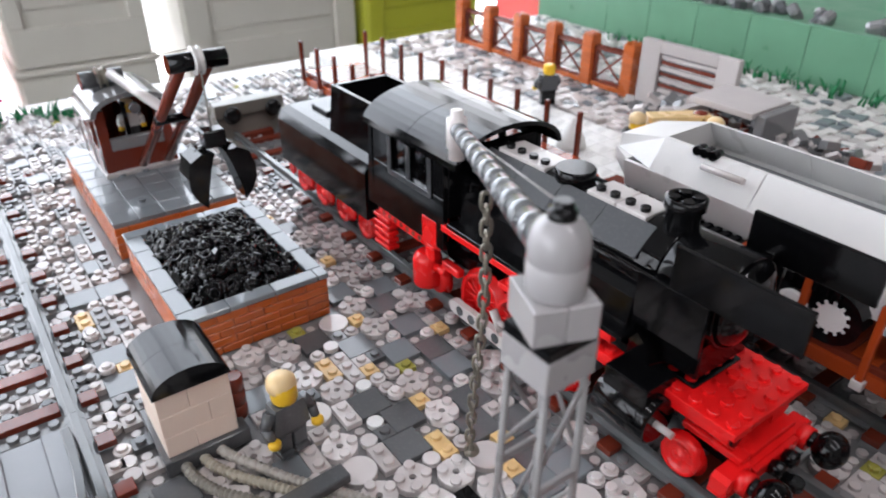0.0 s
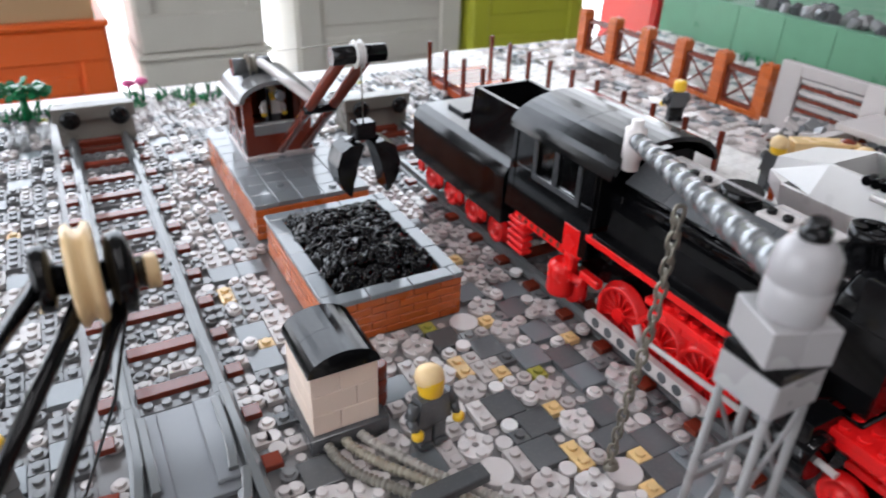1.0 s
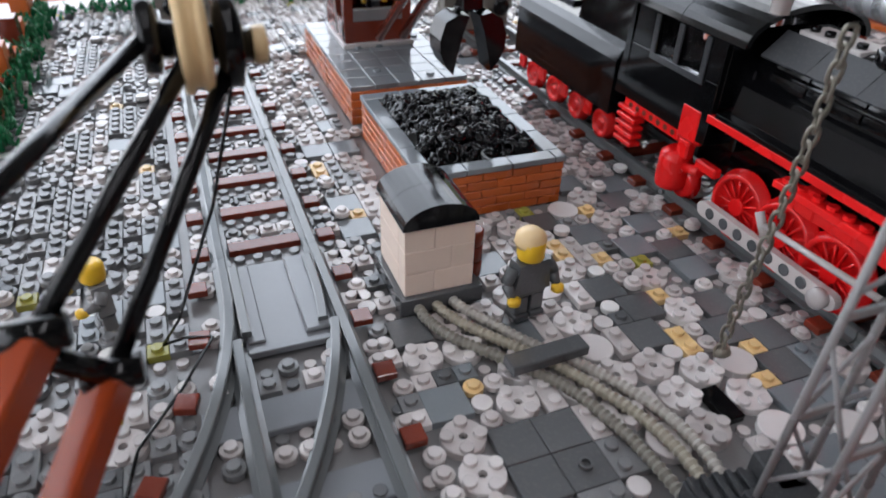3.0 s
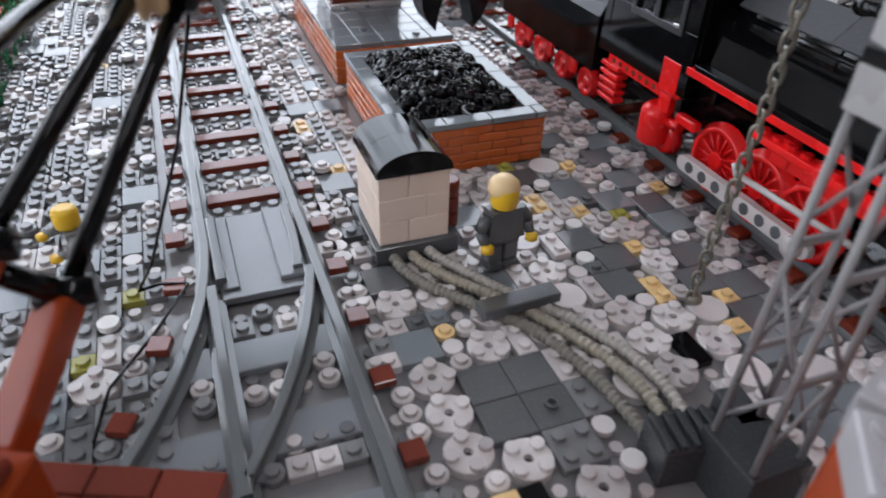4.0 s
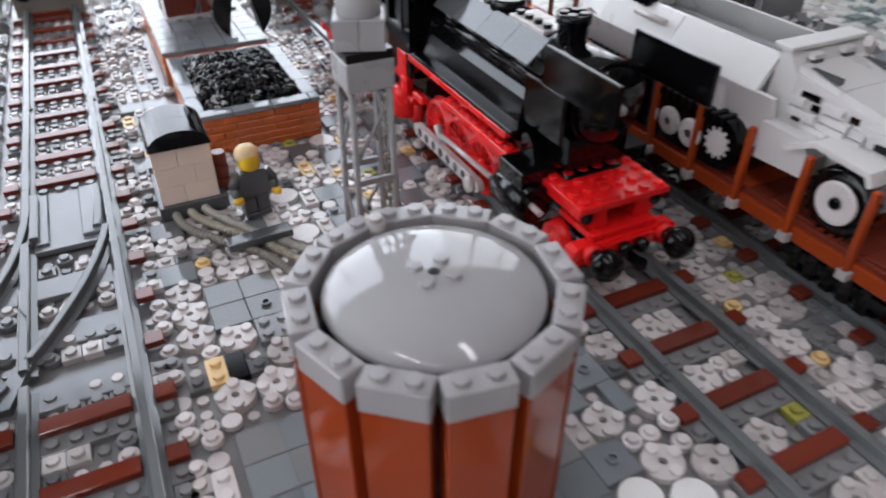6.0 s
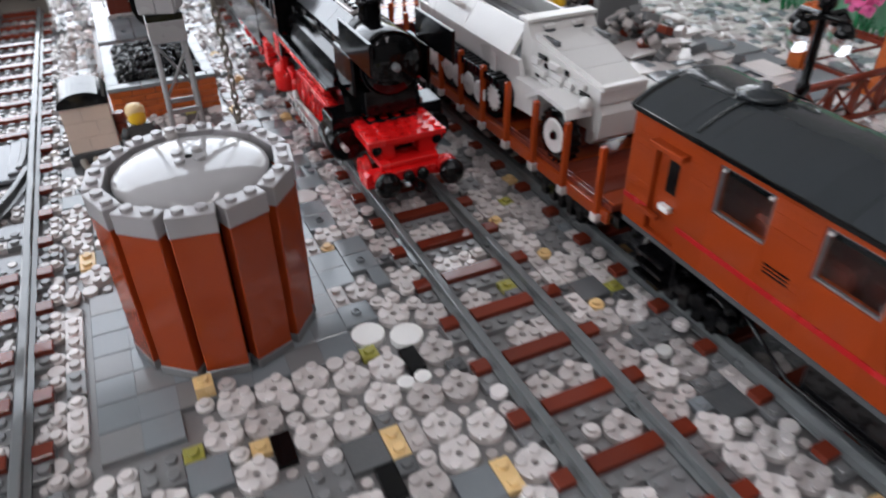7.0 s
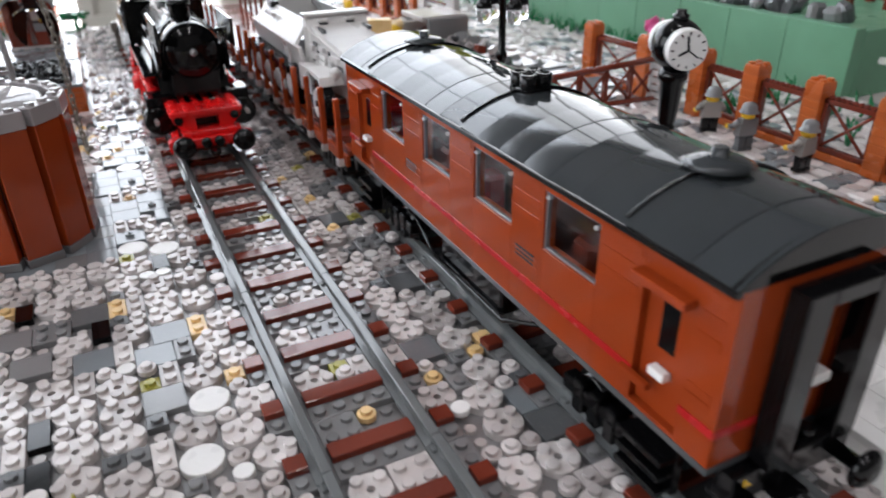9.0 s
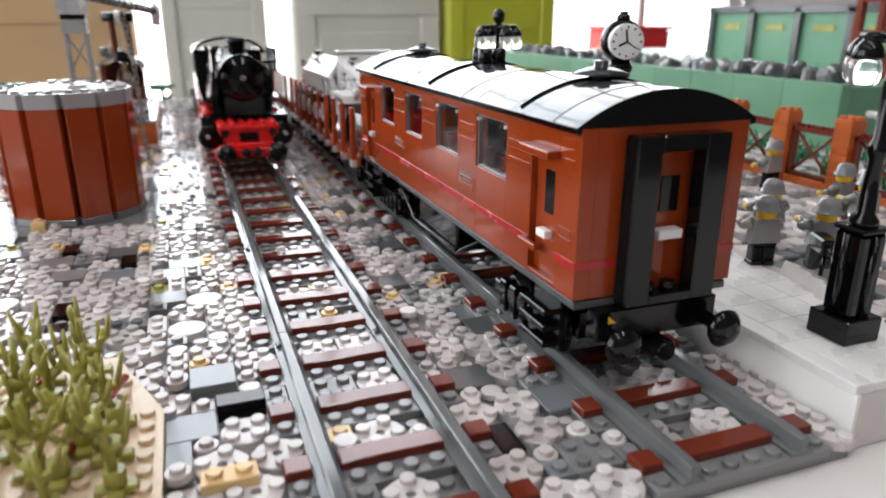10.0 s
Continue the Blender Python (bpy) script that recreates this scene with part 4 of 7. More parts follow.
    # roof: curved shells side by side
    half, rise = 4.25, 1.35
    R = (half ** 2 + rise ** 2) / (2 * rise)
    a0 = math.degrees(math.asin(half / R))
    def shell(r):
        return [(12 + r * math.sin(radians(a)), zt + rise - R + r * math.cos(radians(a))) for a in [(-a0 + 2 * a0 * i / 18) for i in range(19)]]
    yy = [y0 + 0.02 + (y1 + 0.2 - y0) * q / 18 for q in range(19)]
    for k in range(18):
        tilt = 0.014 * ((k * 7) % 5 - 2)
        vs = [(x, yy[k] + 0.006, z - tilt) for x, z in shell(R)] + [(x, yy[k + 1] - 0.006, z + tilt) for x, z in shell(R)]
        sb = Build().add(vs, [[i, i + 1, i + 20, i + 19] for i in range(18)], True)
        under = [(x, yy[k] + 0.006, z) for x, z in shell(R - 0.32)] + [(x, yy[k + 1] - 0.006, z) for x, z in shell(R - 0.32)]
        sb.add(vs + under, [[i, i + 38, i + 39, i + 1] for i in range(18)] + [[i + 19, i + 20, i + 58, i + 57] for i in range(18)] + [[i + 38, i + 57, i + 58, i + 39] for i in range(18)] + [[0, 19, 57, 38], [18, 56, 75, 37]])
        part("roof_shell", sb, ROOFM, t, "glossy dark grey curved roof shell" if k == 0 else "")
    for ya, yb in ((y0 - 0.03, y0 + 0.3), (y1 - 0.3, y1 + 0.03)):
        out = shell(R + 0.02) + [(16.15, zt + 0.0), (7.85, zt + 0.0)]
        part("roof_end", Build().prism(out, "y", ya, yb), BLACK, t)
    for xx in (7.72, 16.02):
        part("gutter", Build().box(xx, xx + 0.26, y0, y1, zt - 0.2, zt + 0.06, 0.03), BLACK, t)
    for k, vy in enumerate((-5.8, 6.65, 19.4)):
        z = zt + rise
        if k == 1:
            v = Build().box(11.2, 12.8, vy - 0.8, vy + 0.8, z - 0.1, z + 0.15, 0.05)
            for sx in (-0.45, 0.45):
                for sy in (-0.45, 0.45):
                    v.lathe([(0.36, z + 0.1), (0.42, z + 0.2), (0.42, z + 0.85), (0.3, z + 0.86), (0.3, z + 0.6)], (12 + sx, vy + sy, 0), seg=14, caps=False)
            part("roof_vent", v, BLACK, t, "cluster of four black round roof vents")
        else:
            part("roof_vent", Build().lathe([(0.5, z - 0.15), (0.5, z + 0.1), (1.35, z + 0.18), (1.0, z + 0.35), (0.5, z + 0.5), (0.32, z + 0.5), (0.32, z + 0.78), (0.26, z + 0.8)], (12, vy, 0), seg=24), ROOFM, t, "dark grey mushroom roof vent")
    for vy in (-5.8, 6.65, 19.4):
        pts = [(12 + (R + 0.05) * math.sin(radians(a)), vy, zt + rise - R + (R + 0.05) * math.cos(radians(a))) for a in [(-a0 * 0.92 + 1.84 * a0 * i / 20) for i in range(21)]]
        part("roof_pipe", Build().tube(pts, 0.07, 6), BLACK, t)
    for cy in (-5.6, 18.4):
        bogie(t, 12, cy)
    for sy in (-8.2, 20.7):
        for k in range(3):
            part("step", Build().box(7.7, 8.9, sy - 1.2, sy + 1.2, 2.2 + 0.75 * k, 2.5 + 0.75 * k, 0.05), BLACK, t)
        part("step_bracket", Build().box(8.5, 8.9, sy - 1.25, sy + 1.25, 2.0, 4.6, 0.05), BLACK, t)
    part("battery_box", Build().box(8.7, 15.3, 3.5, 10.5, 2.4, 4.6, 0.15), BLACK, t)
    part("truss_rod", Build().tube([(8.5, -0.5, 4.4), (8.5, 3.0, 2.6), (8.5, 11.0, 2.6), (8.5, 14.5, 4.4)], 0.12, 6), BLACK, t)
    part("headstock", Build().box(9.0, 15.0, y0 - 0.5, y0 + 0.4, 3.2, 4.6, 0.08), BLACK, t)
    part("coupler", Build().box(11.4, 12.6, y0 - 1.1, y0 + 0.5, 2.4, 3.0, 0.12).cyl((12, y0 - 1.3, 2.7), 0.4, 0.4, "y", 12), BLACK, t)
    buffer(t, 9.6, y0 - 0.4, 3.5, -1); buffer(t, 14.6, y0 - 0.4, 3.5, -1)
    buffer(t, 9.6, y1, 3.5, 1, 0.6); buffer(t, 14.6, y1, 3.5, 1, 0.6)
    part("marker", Build().prism([(9.5, 4.05), (9.85, 4.05), (9.5, 4.4)], "y", y0 - 0.56, y0 - 0.5), YELLOW, t)
    return t


ROOFM = material("dark_roof_plastic", (0.030, 0.034, 0.037), 0.07, vary=0.05, dust=0.01, bump=0.015, spec=0.42)
coach()


# ---- flat wagons
def flat_wagon(y0, y1, label, first):
    t = thing("flat_wagon", label, "railway wagon", (12, (y0 + y1) / 2, 1.17), group="flat wagons with stakes")
    part("deck", Build().box(8.1, 15.9, y0, y1, 4.4, 4.85, 0.05), BROWN, t)
    for xx in (7.85, 15.85):
        part("side_beam", Build().box(xx, xx + 0.35, y0, y1, 3.6, 4.5, 0.05), RUST, t)
    for k in range(int((y1 - y0) / 1.5)):
        part("plank", Build().box(8.3, 15.7, y0 + 1.5 * k + 0.03, y0 + 1.5 * k + 1.47, 4.85, 4.98, 0.03), RUST if k % 4 == 0 else BROWN, t)
    n = 10
    for k in range(n):
        yy = y0 + 0.9 + (y1 - y0 - 1.8) * k / (n - 1)
        for xx in (7.62, 16.1):
            s = part("stake", Build().box(xx - 0.14, xx + 0.3, yy - 0.2, yy + 0.2, 3.7, 8.7, 0.06), RUST if first else BROWN, t)
            part("stake_socket", Build().box(xx - 0.2, xx + 0.36, yy - 0.32, yy + 0.32, 3.5, 4.1, 0.05), LIGHT, s)
    for cy in (y0 + 6, y1 - 6):
        bogie(t, 12, cy)
    part("underframe", Build().box(10.5, 13.5, y0 + 1, y1 - 1, 3.2, 4.4, 0.1), BLACK, t)
    for s, yy in ((-1, y0), (1, y1)):
        part("headstock", Build().box(8.6, 15.4, yy - 0.3, yy + 0.3, 3.2, 4.4, 0.06), BLACK, t)
        buffer(t, 9.6, yy, 3.5, s, 0.6); buffer(t, 14.6, yy, 3.5, s, 0.6)
    if first:
        b = Build()
        b.rod((14.9, y0 - 0.4, 4.6), (15.4, y0 - 0.4, 8.2), 0.18, 8).box(15.0, 15.8, y0 - 0.7, y0 - 0.1, 6.6, 7.5, 0.1)
        part("brake_stand", b, LIGHT, t, "pale grey brake stand")
    return t


flat_wagon(25.0, 61.5, "reddish-brown flat wagon with stakes carrying a half-track", True)
flat_wagon(65.5, 103.0, "empty reddish-brown flat wagon with tall stakes", False)


# ---- half-track vehicle
def loft(b, sections, cx):
    """A body through sections (y, half width low, half width high, low, high)."""
    vs, fs = [], []
    for y, w0, w1, z0, z1 in sections:
        vs += [(cx - w0, y, z0), (cx + w0, y, z0), (cx + w1, y, z1), (cx - w1, y, z1)]
    for k in range(len(sections) - 1):
        o = 4 * k
        for i in range(4):
            j = (i + 1) % 4
            fs.append([o + i, o + j, o + 4 + j, o + 4 + i])
    n = len(vs) - 4
    fs += [[0, 1, 2, 3][::-1], [n, n + 1, n + 2, n + 3]]
    return b.add(vs, fs)


def half_track():
    t = thing("half_track_vehicle", "off-white armoured half-track standing on the flat wagon", "vehicle", (12, 40, 4.98))
    W, cx = HULL, 12.0
    vr = random.Random(3)
    # bonnet: a tapering body, three top plates, stepped side plates
    part("bonnet", loft(Build(), [(30.3, 1.75, 1.75, 7.2, 10.15), (36.9, 2.65, 2.65, 7.2, 11.6)], cx), W, t)
    ys = (30.1, 32.3, 34.6, 37.2)
    for a, e in zip(ys, ys[1:]):
        q = lambda y: (y - 30.3) / 6.6
        part("bonnet_plate", loft(Build(), [(a + 0.03, 1.6 + 0.85 * q(a), 1.55 + 0.85 * q(a), 10.15 + 1.45 * q(a), 10.5 + 1.45 * q(a)), (e - 0.03, 1.6 + 0.85 * q(e), 1.55 + 0.85 * q(e), 10.15 + 1.45 * q(e), 10.5 + 1.45 * q(e))], cx), W, t)
    for s in (-1, 1):
        for row in range(4):
            y = 30.8 + 0.5 * (row % 2)
            while y < 36.6:
                l = vr.choice((0.9, 1.3, 1.7))
                w = 1.75 + 0.9 * (y + l / 2 - 30.3) / 6.6
                z = 8.15 + 0.5 * row + 1.3 * (y - 30.3) / 6.6 * 0.9
                xa = cx + s * w
                if z + 0.45 < 10.1 + 1.45 * (y - 30.3) / 6.6:
                    if vr.random() < 0.66:
                        part("side_plate", Build().box(min(xa, xa + s * 0.3), max(xa, xa + s * 0.3), y, y + l - 0.06, z, z + 0.42, 0.03), W, t)
                    else:
                        part("louvre", Build().box(min(xa, xa + s * 0.06), max(xa, xa + s * 0.06), y + 0.12, y + l - 0.25, z + 0.02, z + 0.4, 0.02), BLACK, t, "dark louvre opening")
                y += l
    part("nose_plate", Build().box(cx - 1.9, cx + 1.9, 29.95, 30.32, 9.25, 10.12, 0.04), W, t)
    part("radiator_box", Build().prism([(30.1, 9.22), (29.75, 8.6), (29.9, 6.9), (30.7, 6.2), (31.2, 6.2), (31.2, 9.22)], "x", cx - 1.72, cx + 1.72), W, t)
    part("bonnet_lip", Build().box(cx - 1.75, cx + 1.75, 29.8, 30.4, 10.14, 10.5, 0.05), W, t)
    for sx in (-1.5, 1.5):
        for k in range(2):
            part("hinge_slit", Build().box(cx + sx * 1.35 - 0.06 + 0.2 * k, cx + sx * 1.35 + 0.02 + 0.2 * k, 34.9, 36.8, 11.62, 11.95, 0.01), DARK, t)
    for s in (-1, 1):
        xm = cx + s * 3.1
        part("mudguard", Build().prism([(30.3, 8.5), (30.6, 9.15), (33.9, 9.35), (35.6, 8.3), (35.4, 8.15), (33.8, 9.05), (30.8, 8.85), (30.5, 8.4)], "x", xm - 0.95, xm + 0.95), W, t)
        part("guard_side", Build().prism([(34.0, 7.0), (37.4, 6.8), (37.4, 9.0), (34.8, 9.0), (34.0, 8.2)], "x", xm - 0.7, xm + 0.55), W, t)
        part("headlamp", Build().lathe([(0.15, -0.55), (0.4, -0.45), (0.42, 0.1), (0.2, 0.35)], (xm - s * 0.3, 30.3, 9.5), "y", 14).rod((xm - s * 0.3, 30.4, 8.9), (xm - s * 0.3, 30.4, 9.4), 0.15, 8), HULL, t, "off-white headlamp")
        wx = cx + s * 3.45
        w = part("wheel", Build().lathe([(1.15, -0.5), (1.7, -0.45), (1.85, -0.25), (1.85, 0.25), (1.7, 0.45), (1.15, 0.5)], (wx, 31.75, 6.85), "x", 26), BLACK, t, "black rubber tyre")
        lug = Build()
        for k in range(20):
            a = 2 * math.pi * k / 20
            lug.box(-0.42, 0.42, -0.13, 0.13, 1.78, 1.93, 0.03, m=Matrix.Translation((wx, 31.75, 6.85)) @ Matrix.Rotation(a, 4, "X"))
        part("tread", lug, BLACK, w)["kind"] = "stuff"
        part("rim", Build().lathe([(0.35, -0.5), (0.5, -0.58), (0.95, -0.55), (1.1, -0.62), (1.2, -0.52), (1.2, 0.52), (1.1, 0.62), (0.95, 0.55), (0.5, 0.58), (0.35, 0.5)], (wx, 31.75, 6.85), "x", 26), PALE, w, "white wheel disc")
        part("hub", Build().cyl((wx - 0.68, 31.75, 6.85), 0.28, 1.36, "x", 12), BLACK, w)
    # cab visor
    part("cowl", loft(Build(), [(36.9, 2.75, 2.7, 7.2, 11.65), (38.4, 2.9, 2.75, 7.2, 11.7)], cx), W, t)
    part("visor", Build().prism([(37.0, 11.6), (37.8, 12.65), (38.4, 12.65), (38.3, 11.6)], "x", cx - 2.75, cx + 2.75), W, t)
    part("visor_top", Build().box(cx - 2.9, cx + 2.9, 37.5, 38.8, 12.65, 12.9, 0.05), W, t)
    for s in (-1.3, 1.1):
        part("vision_flap", Build().box(cx + s - 0.45, cx + s + 0.45, 37.0, 37.5, 12.2, 12.5, 0.05), W, t)
        part("vision_slit", Build().box(cx + s - 0.35, cx + s + 0.35, 36.98, 37.3, 12.0, 12.2, 0.03), DARK, t)
    # armoured body with sloping sides, open at the top
    for s in (-1, 1):
        for k, (ya, yb) in enumerate(((38.5, 46.0), (46.05, 53.0))):
            out = [(cx + s * 3.75, 10.2), (cx + s * 2.45, 12.15), (cx + s * 2.15, 12.15), (cx + s * 3.4, 10.2)]
            part("hull_side", Build().prism(out if s > 0 else out[::-1], "y", ya, yb - 0.02), W, t)
        out = [(cx + s * 3.75, 10.28), (cx + s * 3.4, 10.28), (cx + s * 2.9, 8.4), (cx + s * 3.3, 8.4)]
        part("hull_lower", Build().prism(out if s > 0 else out[::-1], "y", 37.2, 55.0), W, t)
        part("hull_rib", Build().box(min(cx + s * 2.95, cx + s * 3.62), max(cx + s * 2.95, cx + s * 3.62), 40.6, 41.6, 8.2, 10.0, 0.05), W, t)
        part("hull_foot", Build().box(min(cx + s * 2.6, cx + s * 3.2), max(cx + s * 2.6, cx + s * 3.2), 37.4, 55.0, 7.0, 8.42, 0.05), W, t)
        # caterpillar track and road wheels
        loop = arc(39.8, 6.6, 1.6, 1.6, 90, 270, 8) + arc(55.0, 6.6, 1.6, 1.6, -90, 90, 8)
        part("track", Build().prism(loop, "x", cx + s * 3.55 - 0.62, cx + s * 3.55 + 0.62), BLACK, t, "black caterpillar track")
        lug = Build()
        for k in range(24):
            lug.box(cx + s * 3.6 - 0.78, cx + s * 3.6 + 0.78, 39.6 + 0.65 * k, 40.0 + 0.65 * k, 7.75, 8.32, 0.05)
        part("track_tread", lug, BLACK, t)["kind"] = "stuff"
        for k in range(7):
            x0 = cx + s * (4.18 if k % 2 else 4.28)
            wh = part("road_wheel", Build().lathe([(0.3, -0.2), (0.55, -0.1), (0.8, -0.14), (0.92, -0.05), (0.92, 0.05), (0.8, 0.14), (0.55, 0.1), (0.3, 0.2)], (x0, 41.9 + 1.95 * k, 6.35), "x", 20), W, t)
            part("hub", Build().cyl((x0 - 0.2, 41.9 + 1.95 * k, 6.35), 0.25, 0.4, "x", 10), LIGHT, wh)
        sp = part("sprocket", Build().cyl((cx + s * 4.1 - 0.12, 39.8, 6.6), 0.8, 0.24, "x", 14), PALE, t, "white drive sprocket")
        for k in range(12):
            part("tooth", Build().box(-0.12, 0.12, -0.1, 0.1, 0.75, 1.0, 0.03, m=Matrix.Translation((cx + s * 4.1, 39.8, 6.6)) @ Matrix.Rotation(math.pi * k / 6, 4, "X")), PALE, sp)
    part("hull_floor", Build().box(cx - 2.8, cx + 2.8, 37.0, 55.0, 7.4, 8.5, 0.05), DARK, t)
    part("rear_plate", loft(Build(), [(53.0, 3.6, 2.45, 10.3, 12.15), (56.8, 2.2, 2.0, 10.3, 11.2)], cx), W, t)
    part("rear_plate", loft(Build(), [(55.0, 3.0, 3.5, 8.4, 10.28), (56.9, 2.2, 2.3, 9.4, 10.28)], cx), W, t)
    for s in (-1, 1):
        part("bench", Build().box(cx + s * 2.2 - 0.6, cx + s * 2.2 + 0.6, 41, 52.5, 8.5, 10.2, 0.05), MID, t)
    part("tool_bar", Build().rod((8.75, 46.8, 11.6), (8.7, 49.6, 11.6), 0.2, 8), LIGHT, t)
    roll = Build()
    for k in range(3):
        roll.rod((9.1, 49.3 + 0.55 * k, 12.2), (9.9, 49.3 + 0.55 * k, 12.2), 0.3, 10)
    part("black_roll", roll, BLACK, t, "black ribbed rollers on the side")
    return t


half_track()


# ---- locomotive and tender
def locomotive():
    t = thing("steam_locomotive", "glossy black steam locomotive with bright red frames and wheels", "steam locomotive", (0, 55, 1.17))
    zc, r = 10.2, 2.35
    # boiler in rings
    yy = [40.6, 44.0, 47.4, 50.8, 54.2, 57.6]
    for k in range(5):
        part("boiler_ring", Build().lathe([(r, yy[k] + 0.03), (r + 0.03, yy[k] + 0.1), (r + 0.03, yy[k + 1] - 0.1), (r, yy[k + 1] - 0.03)], (0, 0, zc), "y", 28), BLACK, t)
    part("smokebox_door", Build().lathe([(0.3, 39.9), (1.2, 40.0), (2.0, 40.35), (2.25, 40.6)], (0, 0, zc), "y", 28), BLACK, t)
    part("door_knob", Build().lathe([(0.1, 39.3), (0.28, 39.45), (0.34, 39.8), (0.3, 39.95)], (0, 0, zc + 0.1), "y", 14), CHROME, t, "silver centre knob")
    part("smokebox_saddle", Build().box(-2.0, 2.0, 41.0, 44.0, 6.4, 8.4, 0.08), BLACK, t)
    # running plate and valance
    for s in (-1, 1):
        xs = s * 3.55
        part("running_plate", Build().box(min(s * 2.2, s * 4.0), max(s * 2.2, s * 4.0), 44.0, 58.0, 7.7, 8.0, 0.04), BLACK, t)
        part("red_valance", Build().box(xs - 0.45 if s < 0 else xs, xs if s < 0 else xs + 0.45, 44.6, 58.6, 7.25, 7.7, 0.04), RED, t, "bright red running board edge")
        rb = Build()
        rb.box(min(s * 3.02, s * 3.98), max(s * 3.02, s * 3.98), 44.35, 53.0, 6.05, 6.45, 0.04)
        for q in range(9):
            rb.stud(s * 3.5, 44.85 + q * 0.95, 6.45)
        part("studded_board", rb, RED, t, "red plate with a row of studs beside the frame")
        part("side_tank", Build().prism([(s * 2.3, 8.0), (s * 3.3, 8.0), (s * 3.0, 9.6), (s * 2.2, 10.2)] if s > 0 else [(s * 2.2, 10.2), (s * 3.0, 9.6), (s * 3.3, 8.0), (s * 2.3, 8.0)], "y", 44.4, 57.6), BLACK, t)
        part("hand_rail", Build().rod((s * 2.75, 44, 10.9), (s * 2.75, 59.4, 10.9), 0.13, 8), BLACK, t)
        part("rail_knob", Build().lathe([(0.25, 0), (0.36, 0.1), (0.36, 0.35), (0.25, 0.45)], (s * 2.8, 59.2, 10.9), "y", 12), WHITE, t, "white round rod end")
        part("deflector", Build().box(min(s * 2.75, s * 3.0), max(s * 2.75, s * 3.0), 36.5, 42.7, 11.15, 13.3, 0.04), BLACK, t, "tall black smoke deflector")
        part("deflector", Build().box(min(s * 2.75, s * 3.0), max(s * 2.75, s * 3.0), 40.6, 44.4, 8.4, 11.17, 0.04), BLACK, t)
        part("deflector_bracket", Build().box(min(s * 2.2, s * 2.75), max(s * 2.2, s * 2.75), 41.0, 41.4, 11.6, 11.9, 0.04), BLACK, t)
    # deck
    part("front_deck", Build().plate(-3, 38.0, 5.45, 6, 6, 0.4), RED, t, "red studded front deck")
    # narrowing box below the deck, with a dark recess in the middle
    for sd in (-1, 1):
        o = [(sd * 0.95, 5.43), (sd * 0.95, 4.15), (sd * 2.05, 4.15), (sd * 2.85, 5.0), (sd * 2.85, 5.43)]
        part("front_box", Build().prism(o if sd < 0 else o[::-1], "y", 38.35, 43.8), RED, t)
    part("box_recess", Build().box(-0.93, 0.93, 39.6, 43.8, 4.15, 5.43, 0.02), BLACK, t)
    part("box_lip", Build().box(-0.93, 0.93, 38.37, 38.75, 5.1, 5.43, 0.03), RED, t)
    part("front_ledge", Build().box(-2.25, 2.25, 37.75, 41.0, 3.72, 4.12, 0.05), RED, t)
    # stepped beam with a socket for each buffer
    part("buffer_beam", Build().prism([(-1.5, 2.75), (1.5, 2.75), (2.3, 2.55), (3.5, 2.6), (3.5, 3.5), (3.2, 3.68), (-3.2, 3.68), (-3.5, 3.5), (-3.5, 2.6), (-2.3, 2.55)], "y", 37.5, 38.4), RED, t)
    part("beam_plate", Build().box(-1.75, 1.75, 37.2, 37.52, 3.0, 3.66, 0.05), RED, t)
    for sd in (-2.45, 2.45):
        part("buffer_block", Build().cyl((sd, 36.95, 3.3), 0.62, 0.6, "y", 16), RED, t)
        ball = [(max(0.95 * math.cos(radians(a)), 0.05), 36.0 + 0.8 * math.sin(radians(a))) for a in range(-90, 70, 12)] + [(0.42, 36.78), (0.42, 37.1)]
        part("buffer", Build().lathe(ball, (sd, 0, 3.42), "y", 22), BLACK, t)
        part("head_lamp", Build().cyl((sd * 0.95, 38.2, 5.05), 0.36, 0.5, "y", 12), BLACK, t)
        part("coupler_pin", Build().lathe([(0.2, 36.5), (0.42, 36.6), (0.44, 36.95), (0.3, 37.22)], (sd * 0.22, 0, 3.35), "y", 14), BLACK, t)
    part("coupler", Build().box(-0.35, 0.35, 36.2, 37.5, 2.5, 2.8, 0.08).cyl((0, 36.15, 2.45), 0.42, 0.4, "z", 14), BLACK, t)
    part("pilot_frame", Build().box(-1.6, 1.6, 38.4, 41.2, 2.6, 3.72, 0.06), BLACK, t)
    part("saddle_skirt", Build().prism([(44.3, 5.8), (44.3, 8.3), (43.2, 7.4), (42.6, 5.87)], "x", -3.0, 3.0), BLACK, t)
    # funnel, domes, top plates
    part("funnel", Build().lathe([(0.85, 12.2), (0.85, 13.4), (1.0, 13.5), (1.0, 14.0), (0.75, 14.02), (0.7, 13.2)], (0, 44.6, 0), seg=22, caps=False), BLACK, t)
    st = Build()
    for sx in (-0.4, 0.4):
        for sy in (-0.4, 0.4):
            st.stud(sx, 44.6 + sy, 13.85)
    st.box(-0.7, 0.7, 43.9, 45.3, 13.6, 13.85, 0.2)
    part("funnel_top", st, BLACK, t)
    part("steam_dome", Build().lathe([(1.15, 12.0), (1.15, 12.95), (1.05, 13.05)], (0, 51.6, 0), seg=22), BLACK, t)
